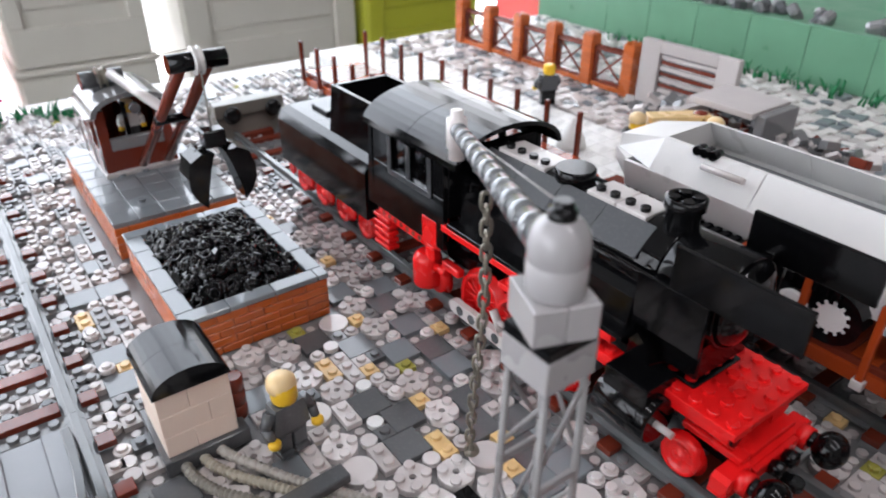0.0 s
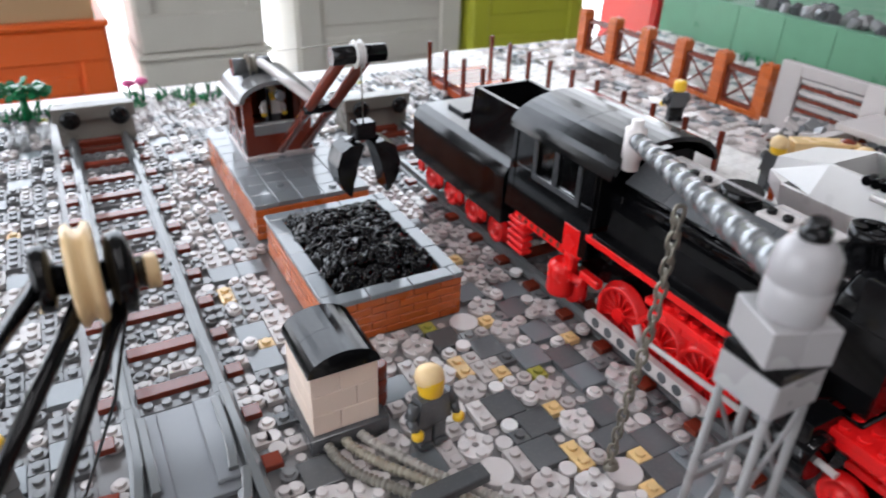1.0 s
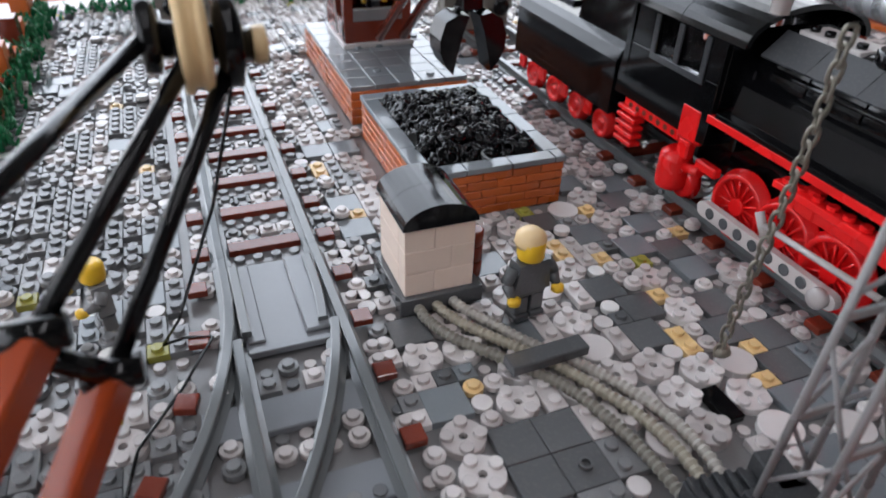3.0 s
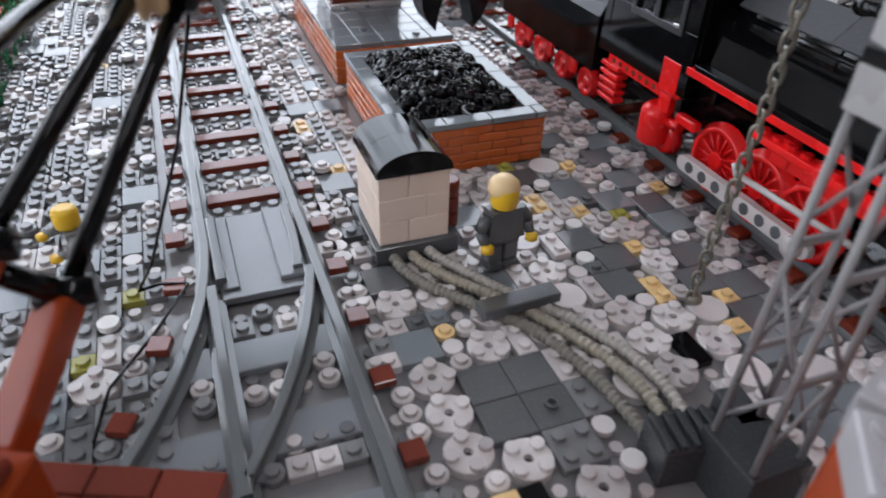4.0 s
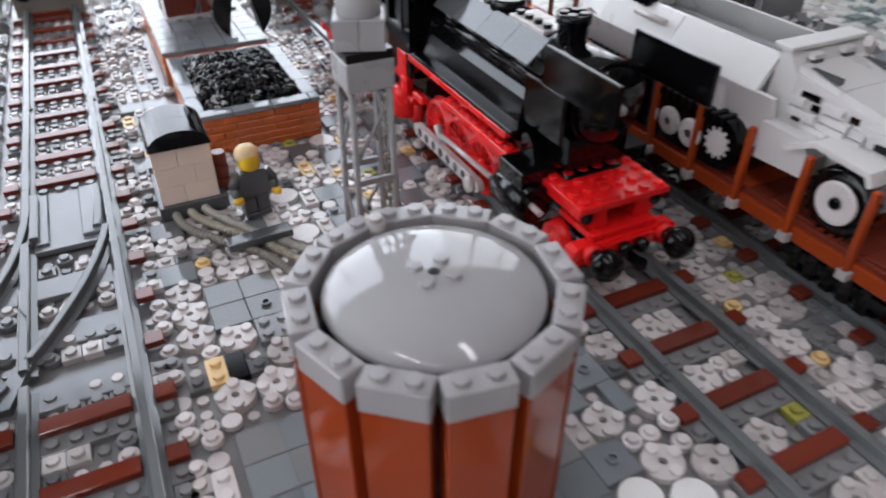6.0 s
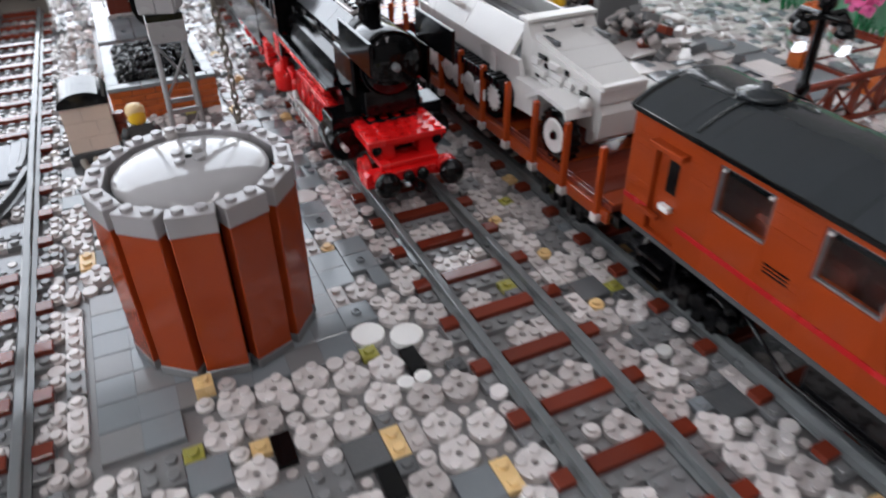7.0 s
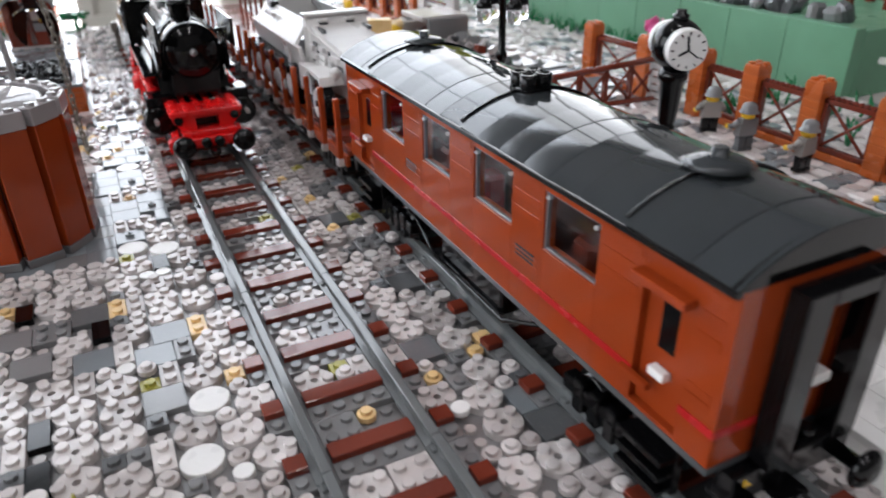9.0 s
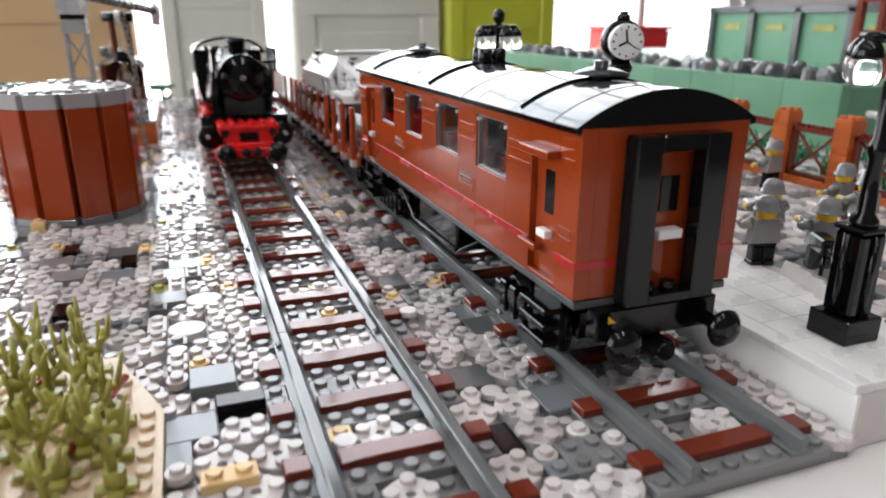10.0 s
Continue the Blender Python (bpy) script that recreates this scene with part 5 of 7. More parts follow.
    for ya, yb in ((45.9, 50.0), (53.0, 57.4)):
        k = ya
        while k < yb - 0.9:
            e = min(k + 1.95, yb)
            tp = part("top_plate", Build().box(-1.0, 1.0, k + 0.02, e - 0.02, 12.35, 12.68, 0.04), PALE, t, "pale grey plate on the boiler top")
            for q in (0.5, 1.45):
                part("stud", Build().lathe([(0.27, 12.66), (0.27, 12.9), (0.24, 12.93)], (-0.45, k + q, 0), seg=12), BLACK, tp)
            k = e
    for k in range(4):
        part("slope_plate", Build().prism([(-2.35, 11.15), (-1.0, 12.35), (-1.0, 12.47), (-2.42, 11.25)], "y", 45.2 + 3.1 * k + 0.02, 48.3 + 3.1 * k - 0.02), DARK, t, "dark grey sloped cladding plate")
        part("slope_plate", Build().prism([(2.42, 11.25), (1.0, 12.47), (1.0, 12.35), (2.35, 11.15)], "y", 45.2 + 3.1 * k + 0.02, 48.3 + 3.1 * k - 0.02), DARK, t)
    # main frame, wheels
    part("main_frame", Build().box(-1.9, 1.9, 41.0, 66.0, 3.6, 6.0, 0.08), BLACK, t)
    part("firebox", Build().box(-2.6, 2.6, 57.4, 61.0, 5.6, 10.5, 0.1), BLACK, t)
    for s in (-1, 1):
        for k, wy in enumerate((55.6, 52.2, 48.8)):
            R = 1.95
            x = s * 2.75
            w = Build()
            rr = [(R + 0.22, -0.25), (R + 0.22, -0.1), (R, -0.05), (R, 0.35), (R - 0.32, 0.38), (R - 0.32, 0.05), (0.5, 0.0)]
            if s < 0:
                rr = [(a, -h) for a, h in rr][::-1]
            w.lathe(rr, (x, wy, 1.17 + R), "x", 30, caps=False)
            dw = part("driving_wheel", w, RED, t, "red spoked driving wheel")
            part("hub", Build().cyl((x if s > 0 else x - 0.4, wy, 1.17 + R), 0.5, 0.4, "x", 14), RED, dw)
            for q in range(14):
                a = 2 * math.pi * q / 14
                c, sn = math.cos(a), math.sin(a)
                part("spoke", Build().rod((x + s * 0.16, wy + 0.35 * c, 1.17 + R + 0.35 * sn), (x + s * 0.16, wy + (R - 0.2) * c, 1.17 + R + (R - 0.2) * sn), 0.09, 5), RED, dw)
        xr = s * 3.75
        rod = Build()
        rz = 2.55
        out = [(47.6, rz - 0.45)] + [(56.9, rz - 0.45)] + arc(56.9, rz, 0.45, 0.45, -90, 90, 6)[1:] + [(47.6, rz + 0.45)] + arc(47.6, rz, 0.45, 0.45, 90, 270, 6)[1:-1]
        rod.prism(out, "x", min(xr, xr + s * 0.45), max(xr, xr + s * 0.45))
        part("coupling_rod", rod, LIGHT, t, "pale grey perforated coupling rod")
        for k in range(8):
            part("rod_hole", Build().lathe([(0.34, 0), (0.34, 0.03), (0.24, 0.03)] if s > 0 else [(0.24, -0.03), (0.34, -0.03), (0.34, 0)], (xr + s * 0.45, 48.1 + 1.16 * k, rz), "x", 12), DARK, t)
        part("crank_gear", Build().lathe([(0.55, 0), (0.55, 0.4), (0.2, 0.42)] if s > 0 else [(0.2, -0.42), (0.55, -0.4), (0.55, 0)], (xr + s * 0.45, 48.0, rz), "x", 12), LIGHT, t)
        part("main_rod", Build().rod((s * 4.4, 52.4, 4.15), (s * 4.4, 45.2, 4.5), 0.18, 8), LIGHT, t)
        part("rod_end", Build().rod((s * 4.4, 52.0, 3.6), (s * 4.4, 52.8, 4.7), 0.26, 8), LIGHT, t)
        # cylinders
        part("cylinder", Build().lathe([(1.1, 41.4), (1.25, 41.5), (1.25, 44.6), (1.1, 44.7)], (s * 3.6, 0, 4.35), "y", 20), BLACK, t)
        part("cylinder_block", Build().box(min(s * 2.2, s * 4.4), max(s * 2.2, s * 4.4), 41.8, 44.4, 5.0, 6.4, 0.06), BLACK, t)
        part("piston_rod", Build().rod((s * 3.9, 41.6, 4.5), (s * 3.9, 40.4, 4.5), 0.2, 8), LIGHT, t)
        # red frames
        fr = Build().box(min(s * 2.6, s * 3.4), max(s * 2.6, s * 3.4), 44.6, 51.8, 5.2, 5.8, 0.04)
        for k in range(7):
            fr.stud(s * 3.05, 45.2 + k, 5.8)
        part("red_frame", fr, RED, t)
        part("red_frame", Build().box(min(s * 2.9, s * 3.5), max(s * 2.9, s * 3.5), 50.5, 51.6, 5.2, 6.7, 0.08), RED, t)
        part("leading_wheel", Build().lathe([(1.25, -0.2), (1.05, 0.0), (1.05, 0.35), (0.8, 0.36), (0.75, 0.2), (0.3, 0.25), (0.2, 0.4)] if s > 0 else [(0.2, -0.4), (0.3, -0.25), (0.75, -0.2), (0.8, -0.36), (1.05, -0.35), (1.05, 0.0), (1.25, 0.2)], (s * 2.6, 40.4, 2.55), "x", 20), RED, t)
        part("trailing_wheel", Build().lathe([(1.25, -0.2), (1.05, 0.0), (1.05, 0.35), (0.5, 0.36)] if s > 0 else [(0.5, -0.36), (1.05, -0.35), (1.05, 0.0), (1.25, 0.2)], (s * 2.7, 60.4, 2.4), "x", 20), RED, t)
        part("sand_box", Build().box(min(s * 2.9, s * 4.0), max(s * 2.9, s * 4.0), 58.9, 60.9, 5.4, 7.75, 0.25), RED, t, "red rounded frame box")
        part("frame_drop", Build().box(min(s * 3.1, s * 3.8), max(s * 3.1, s * 3.8), 59.7, 60.7, 4.2, 5.42, 0.12), RED, t)
        part("injector", Build().lathe([(0.55, 1.75), (0.95, 2.0), (1.02, 2.3), (1.02, 3.9), (0.95, 4.2), (0.6, 4.5)], (s * 3.4, 60.9, 0), seg=20).rod((s * 3.4, 60.0, 3.6), (s * 3.4, 58.6, 3.9), 0.32, 12), RED, t, "round red injector pot")
        part("frame_link", Build().box(min(s * 2.9, s * 3.5), max(s * 2.9, s * 3.5), 57.4, 59.2, 4.0, 4.6, 0.1), RED, t)
        fb = Build().box(min(s * 3.2, s * 3.7), max(s * 3.2, s * 3.7), 60.8, 66.6, 5.0, 5.7, 0.04)
        part("frame_beam", fb, RED, t)
        for k in range(7):
            part("beam_hole", Build().lathe([(0.2, 0), (0.2, 0.02), (0.12, 0.02)] if s > 0 else [(0.12, -0.02), (0.2, -0.02), (0.2, 0)], (s * 3.7, 61.4 + 0.75 * k, 5.35), "x", 8), BROWN, t)
        for k in range(5):
            part("cab_step", Build().box(min(s * 3.1, s * 4.0), max(s * 3.1, s * 4.0), 64.9, 66.9, 2.7 + 0.55 * k, 3.0 + 0.55 * k, 0.05), RED, t)
    # cab
    for s in (-1, 1):
        xa, xb = min(s * 3.95, s * 3.55), max(s * 3.95, s * 3.55)
        for q in ((58.4, 66.8, 5.8, 9.4), (58.4, 60.0, 9.42, 12.3), (64.2, 66.8, 9.42, 12.3), (60.02, 64.18, 11.7, 12.3)):
            part("cab_panel", Build().box(xa, xb, *q, 0.04), BLACK, t)
        part("window_bar", Build().box(xa + 0.02, xb - 0.02, 62.0, 62.3, 9.42, 11.68, 0.03), BLACK, t)
        xo = -4.06 if s < 0 else 3.96
        part("window_surround", Build().box(xo, xo + 0.1, 59.6, 64.6, 9.0, 9.4, 0.02).box(xo, xo + 0.1, 59.6, 60.0, 9.4, 11.7, 0.02).box(xo, xo + 0.1, 64.2, 64.6, 9.4, 11.7, 0.02).box(xo, xo + 0.1, 61.95, 62.4, 9.4, 11.7, 0.02), CHARC, t)
        p = part("cab_pane", Build().box(s * 3.75 - 0.03, s * 3.75 + 0.03, 60.0, 64.2, 9.4, 11.7, 0.01), CLEAR, t)
        p.visible_shadow = False
        part("cab_door_post", Build().prism([(66.8, 5.8), (67.6, 5.8), (67.0, 12.3), (66.4, 12.3)], "x", xa, xb), BLACK, t)
    part("cab_front", Build().box(-3.55, 3.55, 58.4, 58.8, 8.0, 12.3, 0.04), BLACK, t)
    part("cab_floor", Build().box(-3.5, 3.5, 58.6, 67.0, 5.6, 6.0, 0.05), BLACK, t)
    out = arc(0, 11.9, 4.25, 2.0, 0, 180, 18) + arc(0, 11.9, 3.95, 1.7, 180, 0, 18)
    for ya, yb in ((56.9, 62.2), (62.24, 67.3)):
        part("cab_roof", Build().prism(out, "y", ya, yb), BLACK, t, "glossy black arched cab roof")
    # tender
    td = thing("tender", "glossy black tender with coal box and red wheels", "tender", (0, 75, 1.17))
    prof = [(-3.95, 3.9), (3.95, 3.9), (3.95, 7.6), (3.6, 8.3), (2.9, 8.6), (-2.9, 8.6), (-3.6, 8.3), (-3.95, 7.6)]
    part("tank", Build().prism(prof, "y", 68.0, 82.7), BLACK, td)
    cb = Build()
    for s in (-1, 1):
        o = [(s * 2.9, 8.6), (s * 2.5, 12.2), (s * 2.2, 12.2), (s * 2.5, 8.6)]
        cb.prism(o if s > 0 else o[::-1], "y", 68.0, 75.0)
    cb.box(-2.4, 2.4, 74.6, 75.0, 8.6, 12.2, 0.03).box(-2.4, 2.4, 68.0, 68.4, 8.6, 12.2, 0.03)
    part("coal_box", cb, BLACK, td)
    part("coal_floor", Build().box(-2.4, 2.4, 68.4, 74.6, 8.5, 9.4, 0.03), BLACK, td)
    part("water_hatch", Build().box(-1.5, 1.5, 78.2, 81.0, 8.6, 8.9, 0.05), BLACK, td)
    part("rear_lamp_iron", Build().cyl((-2.5, 82.7, 4.6), 0.5, 0.7, "y", 12), BLACK, td)
    part("frame", Build().box(-2.1, 2.1, 68.5, 82.3, 2.4, 3.9, 0.05), BLACK, td)
    for wy in (80.6, 77.0, 73.4, 69.8):
        for s in (-1, 1):
            rg = [(1.25, -0.2), (1.05, 0.0), (1.05, 0.42), (0.75, 0.44), (0.72, 0.25), (0.35, 0.28), (0.3, 0.46)]
            if s < 0:
                rg = [(a, -h) for a, h in rg][::-1]
            part("wheel", Build().lathe(rg, (s * 2.75, wy, 2.35), "x", 22), RED, td, "red disc wheel")
            part("axle_box", Build().box(min(s * 3.1, s * 3.4), max(s * 3.1, s * 3.4), wy + 1.2, wy + 2.2, 2.4, 3.7, 0.1), RED, td)
    return t


locomotive()


# ---- crane wagon standing on the branch
def crane_wagon():
    t = thing("crane_wagon", "reddish-brown rail crane with a black lattice boom and tan pulley", "crane", (-33.5, 40, 1.17))
    m = rot_z(156.5, -31.2, 42.1)      # x runs along the end beam, y towards the far end
    part("deck", Build().box(0.0, 7.6, 0.0, 13.0, 3.7, 4.3, 0.05, m=m), BROWN, t)
    for a in range(4):
        part("deck_tile", Build().box(1.9 * a + 0.02, 1.9 * a + 1.88, 0.0, 1.02, 4.3, 4.7, 0.05, m=m), BROWN, t)
        part("deck_tile", Build().box(1.9 * a + 0.02, 1.9 * a + 1.88, 1.06, 2.1, 4.3, 4.7, 0.05, m=m), BROWN, t)
    part("deck_plate", Build().box(0.02, 2.9, 2.14, 4.6, 4.3, 4.62, 0.05, m=m), TAN, t, "tan plate behind the end tiles")
    part("end_beam", Build().box(0.3, 7.3, -0.45, 0.0, 2.9, 4.0, 0.06, m=m), BLACK, t)
    part("truck", Build().box(2.0, 5.6, 0.6, 7.4, 1.6, 3.7, 0.1, m=m), BLACK, t)
    for v in (1.7, 5.6):
        for u in (1.25, 5.85):
            part("wheel", Build().lathe([(1.08, 0), (1.08, 0.12), (0.95, 0.16), (0.95, 0.5), (0.4, 0.55)], (u, v, 2.25), "x", 18, m=None), BLACK, t).matrix_basis = (Matrix.Translation((-(-33.5) * U, -40 * U, -1.17 * U)) @ Matrix.Diagonal((U, U, U, 1)) @ m @ Matrix.Diagonal((1 / U, 1 / U, 1 / U, 1)) @ Matrix.Translation((-33.5 * U, 40 * U, 1.17 * U)))
    part("turntable", Build().lathe([(1.8, 4.3), (1.8, 4.8)], tuple(m @ Vector((4.9, 4.4, 0))), seg=20), DARK, t)
    body = part("body", Build().box(3.1, 7.4, 2.4, 7.8, 4.8, 8.4, 0.08, m=m), RUST, t, "rust-orange crane house")
    part("body_top", Build().box(3.3, 7.2, 2.9, 7.6, 8.4, 8.8, 0.06, m=m), BROWN, body)
    head = Vector((-30.4, 50.4, 16.6))
    j2, j3 = Vector((-35.4, 44.3, 12.0)), Vector((-34.2, 44.75, 10.0))
    for a, e in ((j3, (-29.6, 50.4, 16.3)), (j2, (-30.4, 50.5, 16.8)), ((-38.3, 38.8, 14.48), (-31.9, 50.4, 16.8))):
        part("boom_arm", Build().rod(a, e, 0.25, 12), BLACK, t)
    for a, d in ((j2, Vector((-3.0, -3.9, -3.5))), (j3, Vector((-2.6, -3.3, -3.6)))):
        q = d.to_track_quat("Z", "Y").to_matrix().to_4x4()
        part("boom_foot", Build().box(-0.5, 0.5, -0.42, 0.42, 0.1, d.length, 0.08, m=Matrix.Translation(a) @ q), RUST, t, "rust-orange boom foot beam")
        part("pivot", Build().lathe([(0.3, -0.75), (0.44, -0.7), (0.44, 0.7), (0.3, 0.75)], a, "x", 14), BLACK, t)
    part("cross_bar", Build().rod(j2 + Vector((-0.3, 0, -0.4)), j3 + Vector((0.3, 0, -0.3)), 0.34, 10), BLACK, t)
    part("mast", Build().rod((-38.3, 39.0, 8.4), (-38.3, 38.8, 14.6), 0.3, 10), BLACK, t)
    axis = part("boom_head", Build().rod((-32.2, 50.4, 16.7), (-29.1, 50.5, 16.2), 0.5, 14).lathe([(0.5, -0.3), (1.05, -0.2), (1.05, 0.2), (0.5, 0.3)], (-31.9, 50.45, 16.7), "x", 18).lathe([(0.5, -0.45), (1.3, -0.3), (1.35, 0.2), (0.5, 0.4)], (-29.8, 50.5, 16.4), "x", 18), BLACK, t)
    part("pulley", Build().lathe([(1.4, -0.42), (1.55, -0.36), (1.6, -0.2), (1.4, -0.08), (1.4, 0.08), (1.6, 0.2), (1.55, 0.36), (1.4, 0.42)], head - Vector((0.4, 0, 0)), "x", 28), BLOND, axis, "tan pulley wheel")
    part("end_cap", Build().lathe([(0.5, -0.1), (0.56, 0.0), (0.56, 0.3), (0.36, 0.35), (0.28, 0.15)], (-29.1, 50.5, 16.2), "x", 16), BLOND, axis)
    part("rope", Build().tube([(-29.7, 50.9, 15.6), (-31.0, 52.6, 10.0), (-33.2, 55.5, 3.0), (-34.2, 56.8, 0.75)], 0.07, 6), BLACK, t)
    part("rope", Build().tube([(-34.2, 56.8, 0.75), (-33.2, 56.9, 0.85), (-32.0, 56.6, 0.8), (-33.6, 53.6, 0.72), (-35.4, 50.8, 0.72), (-35.9, 48.2, 0.72)], 0.08, 6), BLACK, t)
    return t


crane_wagon()


# ---------------------------------------------------------------- platform side
PZ = 2.5
platform = thing("platform", "pale grey station platform with white paving along its edge", "platform", (17.4, -17, -0.45), kind="structure")
part("platform_body", Build().box(17.45, 110, -17.0, 120.5, -0.45, PZ - 0.42, 0.05), PALE, platform)
part("edge_wall", Build().box(17.38, 17.62, -17.05, 120.5, -0.44, PZ - 0.42, 0.03), WHITE, platform)
kerb_mesh = Build().box(0.015, 0.985, 0.015, 3.985, 0, 0.42, 0.04).mesh("kerb_tile", WHITE)
pave_mesh = Build().box(0.015, 1.985, 0.015, 1.985, 0, 0.40, 0.03).mesh("paving_tile", WHITE)
for j in range(34):
    child("kerb_tile", kerb_mesh, platform, 17.3, -17.0 + 4 * j, PZ - 0.42)
for i in range(5):
    for j in range(68):
        if i > 2 and not 30 <= j <= 62:
            continue
        child("paving_tile", pave_mesh, platform, 18.3 + 2 * i, -17.0 + 2 * j, PZ - 0.41)
rng = random.Random(9)
cob = Build()
cob_count, cob_mesh = 0, []
for k in range(6):
    cw, cl = 0.55 + 0.04 * k, 0.85 - 0.06 * k
    cob_mesh.append(Build().box(-cw, cw, -cl, cl, 0, 0.43, 0.1).mesh("cobble", (PALE, LIGHT, SLATE)[k % 3]))
for i in range(28):
    for j in range(84):
        x, y = 24.6 + i * 1.35 + rng.uniform(-0.2, 0.2), -16.4 + j * 1.62 + rng.uniform(-0.25, 0.25)
        w, l = rng.uniform(0.5, 0.72), rng.uniform(0.55, 0.9)
        if x < 29.2 and 42.5 < y < 109.5:
            continue
        m = rot_z(rng.uniform(-22, 22), x, y, 0) @ Matrix.Rotation(rng.uniform(-0.12, 0.12), 4, "X")
        if -12 < y < 30 and x < 33.5 and cob_count < 290:
            cob_count += 1
            ob = child("cobble", cob_mesh[rng.randrange(6)], platform, x, y, PZ - 0.45 + rng.uniform(-0.1, 0.1), rng.uniform(-22, 22))
            continue
        cob.box(-w, w, -l, l, PZ - 0.45, PZ - 0.02 + rng.uniform(-0.14, 0.14), 0.14, rng.choice((0, 0, 1, 2)), m)
part("cobbles", cob, [PALE, LIGHT, SLATE], platform, "grey uneven cobbles")["kind"] = "stuff"

slab_rng = random.Random(17)
for k in range(64):
    sx, sy = slab_rng.uniform(26, 42), slab_rng.uniform(34, 60)
    sw, sl = slab_rng.choice(((1, 2), (2, 2), (1, 3), (2, 3), (2, 4)))
    slab_b = Build().box(-sw / 1.0, sw / 1.0, -sl / 2, sl / 2, 0, 0.3, 0.04)
    slab_b.v = [tuple(Matrix.Rotation(slab_rng.uniform(-0.02, 0.02), 4, "X") @ Vector(p)) for p in slab_b.v]
    child("paving_slab", slab_b.mesh("paving_slab", (PALE, LIGHT, SLATE)[k % 3]), platform, sx, sy, PZ - 0.08 + 0.3 * (k % 2) + 0.004 * k, slab_rng.choice((0, 0, 90, 8, -12)))


def lamp_post(x, y):
    t = thing("platform_lamp", "black platform lamp post with hanging clear lanterns", "lamp post", (x, y, PZ), group="platform lamp posts")
    part("foot", Build().box(x - 1.02, x + 1.02, y - 1.02, y + 1.02, PZ, PZ + 1.15, 0.06), BLACK, t)
    part("pedestal", Build().box(x - 0.72, x + 0.72, y - 0.72, y + 0.72, PZ + 1.15, PZ + 4.9, 0.14).box(x - 0.8, x + 0.8, y - 0.8, y + 0.8, PZ + 4.9, PZ + 5.15, 0.08), BLACK, t)
    for dx, dy in ((-0.76, 0), (0, -0.76)):
        part("corner_strip", Build().cyl((x + dx, y + dy, PZ + 1.15), 0.16, 3.7, "z", 10), BLACK, t)
    part("pole", Build().lathe([(0.55, PZ + 5), (0.6, PZ + 5.4), (0.36, PZ + 5.7), (0.3, PZ + 8), (0.42, PZ + 8.2), (0.42, PZ + 8.6), (0.28, PZ + 8.8), (0.28, 15.6), (0.5, 15.8), (0.5, 16.4), (0.25, 16.8)], (x, y, 0), seg=16), BLACK, t)
    part("cross_arm", Build().rod((x - 1.7, y, 15.3), (x + 1.7, y, 15.3), 0.2, 10).rod((x, y - 1.7, 15.3), (x, y + 1.7, 15.3), 0.2, 10), BLACK, t)
    for dx, dy in ((-1.6, 0), (1.6, 0), (0, -1.6), (0, 1.6)):
        part("lantern_cap", Build().lathe([(0.55, 14.5), (0.62, 14.6), (0.5, 14.95), (0.25, 15.25)], (x + dx, y + dy, 0), seg=14), BLACK, t)
        g = part("lantern", Build().lathe([(0.42, 13.5), (0.56, 13.65), (0.62, 14.1), (0.56, 14.5)], (x + dx, y + dy, 0), seg=14), LANTERN, t, "clear faceted lantern")
        g.visible_shadow = False
    return t


LANTERN = material("lantern_clear", (0.93, 0.94, 0.95), 0.12, vary=0, dust=0.0, alpha_glass=True, bump=0.0)
lamp_post(20.7, -13.3)
lamp_post(20.4, 23.6)


def station_clock(x, y):
    t = thing("station_clock", "round black station clock on a tapered pole with white face", "clock", (x, y, PZ))
    part("pole", Build().lathe([(0.9, PZ), (0.9, PZ + 0.6), (0.4, PZ + 0.9), (0.35, 8.5), (0.45, 8.6), (0.45, 8.9), (0.3, 9.0), (0.35, 9.6), (0.5, 9.7), (0.5, 10.0), (0.36, 10.0), (0.5, 10.3), (0.68, 12.6), (0.82, 12.75), (0.82, 13.0), (0.6, 13.4)], (x, y, 0), seg=18), BLACK, t)
    ball = [(1.4 * math.sin(radians(a)), 14.6 - 1.4 * math.cos(radians(a))) for a in range(8, 180, 12)]
    part("housing", Build().lathe(ball, (x, y, 0), seg=24), BLACK, t)
    part("finial", Build().lathe([(0.45, 15.85), (0.45, 16.2), (0.28, 16.25), (0.28, 16.45)], (x, y, 0), seg=12), BLACK, t)
    for s, turn in ((-1, -22), (1, 158)):
        m = rot_z(turn, x, y, 14.6) @ Matrix.Scale(1.25, 4)
        def pt(p):
            return m @ Vector(p)
        f = Build()
        f.lathe([(0.84, -1.3), (0.88, -1.2), (0.88, -0.8)], (0, 0, 0), "y", 28)
        f.v = [tuple(m @ Vector(p)) for p in f.v]
        face = part("clock_face", f, WHITE, t, "white clock face")
        h = Build()
        for k in range(12):
            a = radians(30 * k)
            h.box(-0.03, 0.03, -1.325, -1.303, 0.63, 0.77, 0.008, m=Matrix.Rotation(a, 4, "Y"))
        h.box(-0.05, 0.05, -1.33, -1.305, 0, 0.6, 0.01, m=Matrix.Rotation(radians(-8), 4, "Y"))
        h.box(-0.05, 0.05, -1.33, -1.305, 0, 0.46, 0.01, m=Matrix.Rotation(radians(-118), 4, "Y"))
        h.box(-0.03, 0.03, -1.33, -1.305, 0, 0.58, 0.01, m=Matrix.Rotation(radians(125), 4, "Y"))
        h.v = [tuple(m @ Vector(p)) for p in h.v]
        part("dial_marks", h, BLACK, face)
    return t


station_clock(21.5, 6.7)

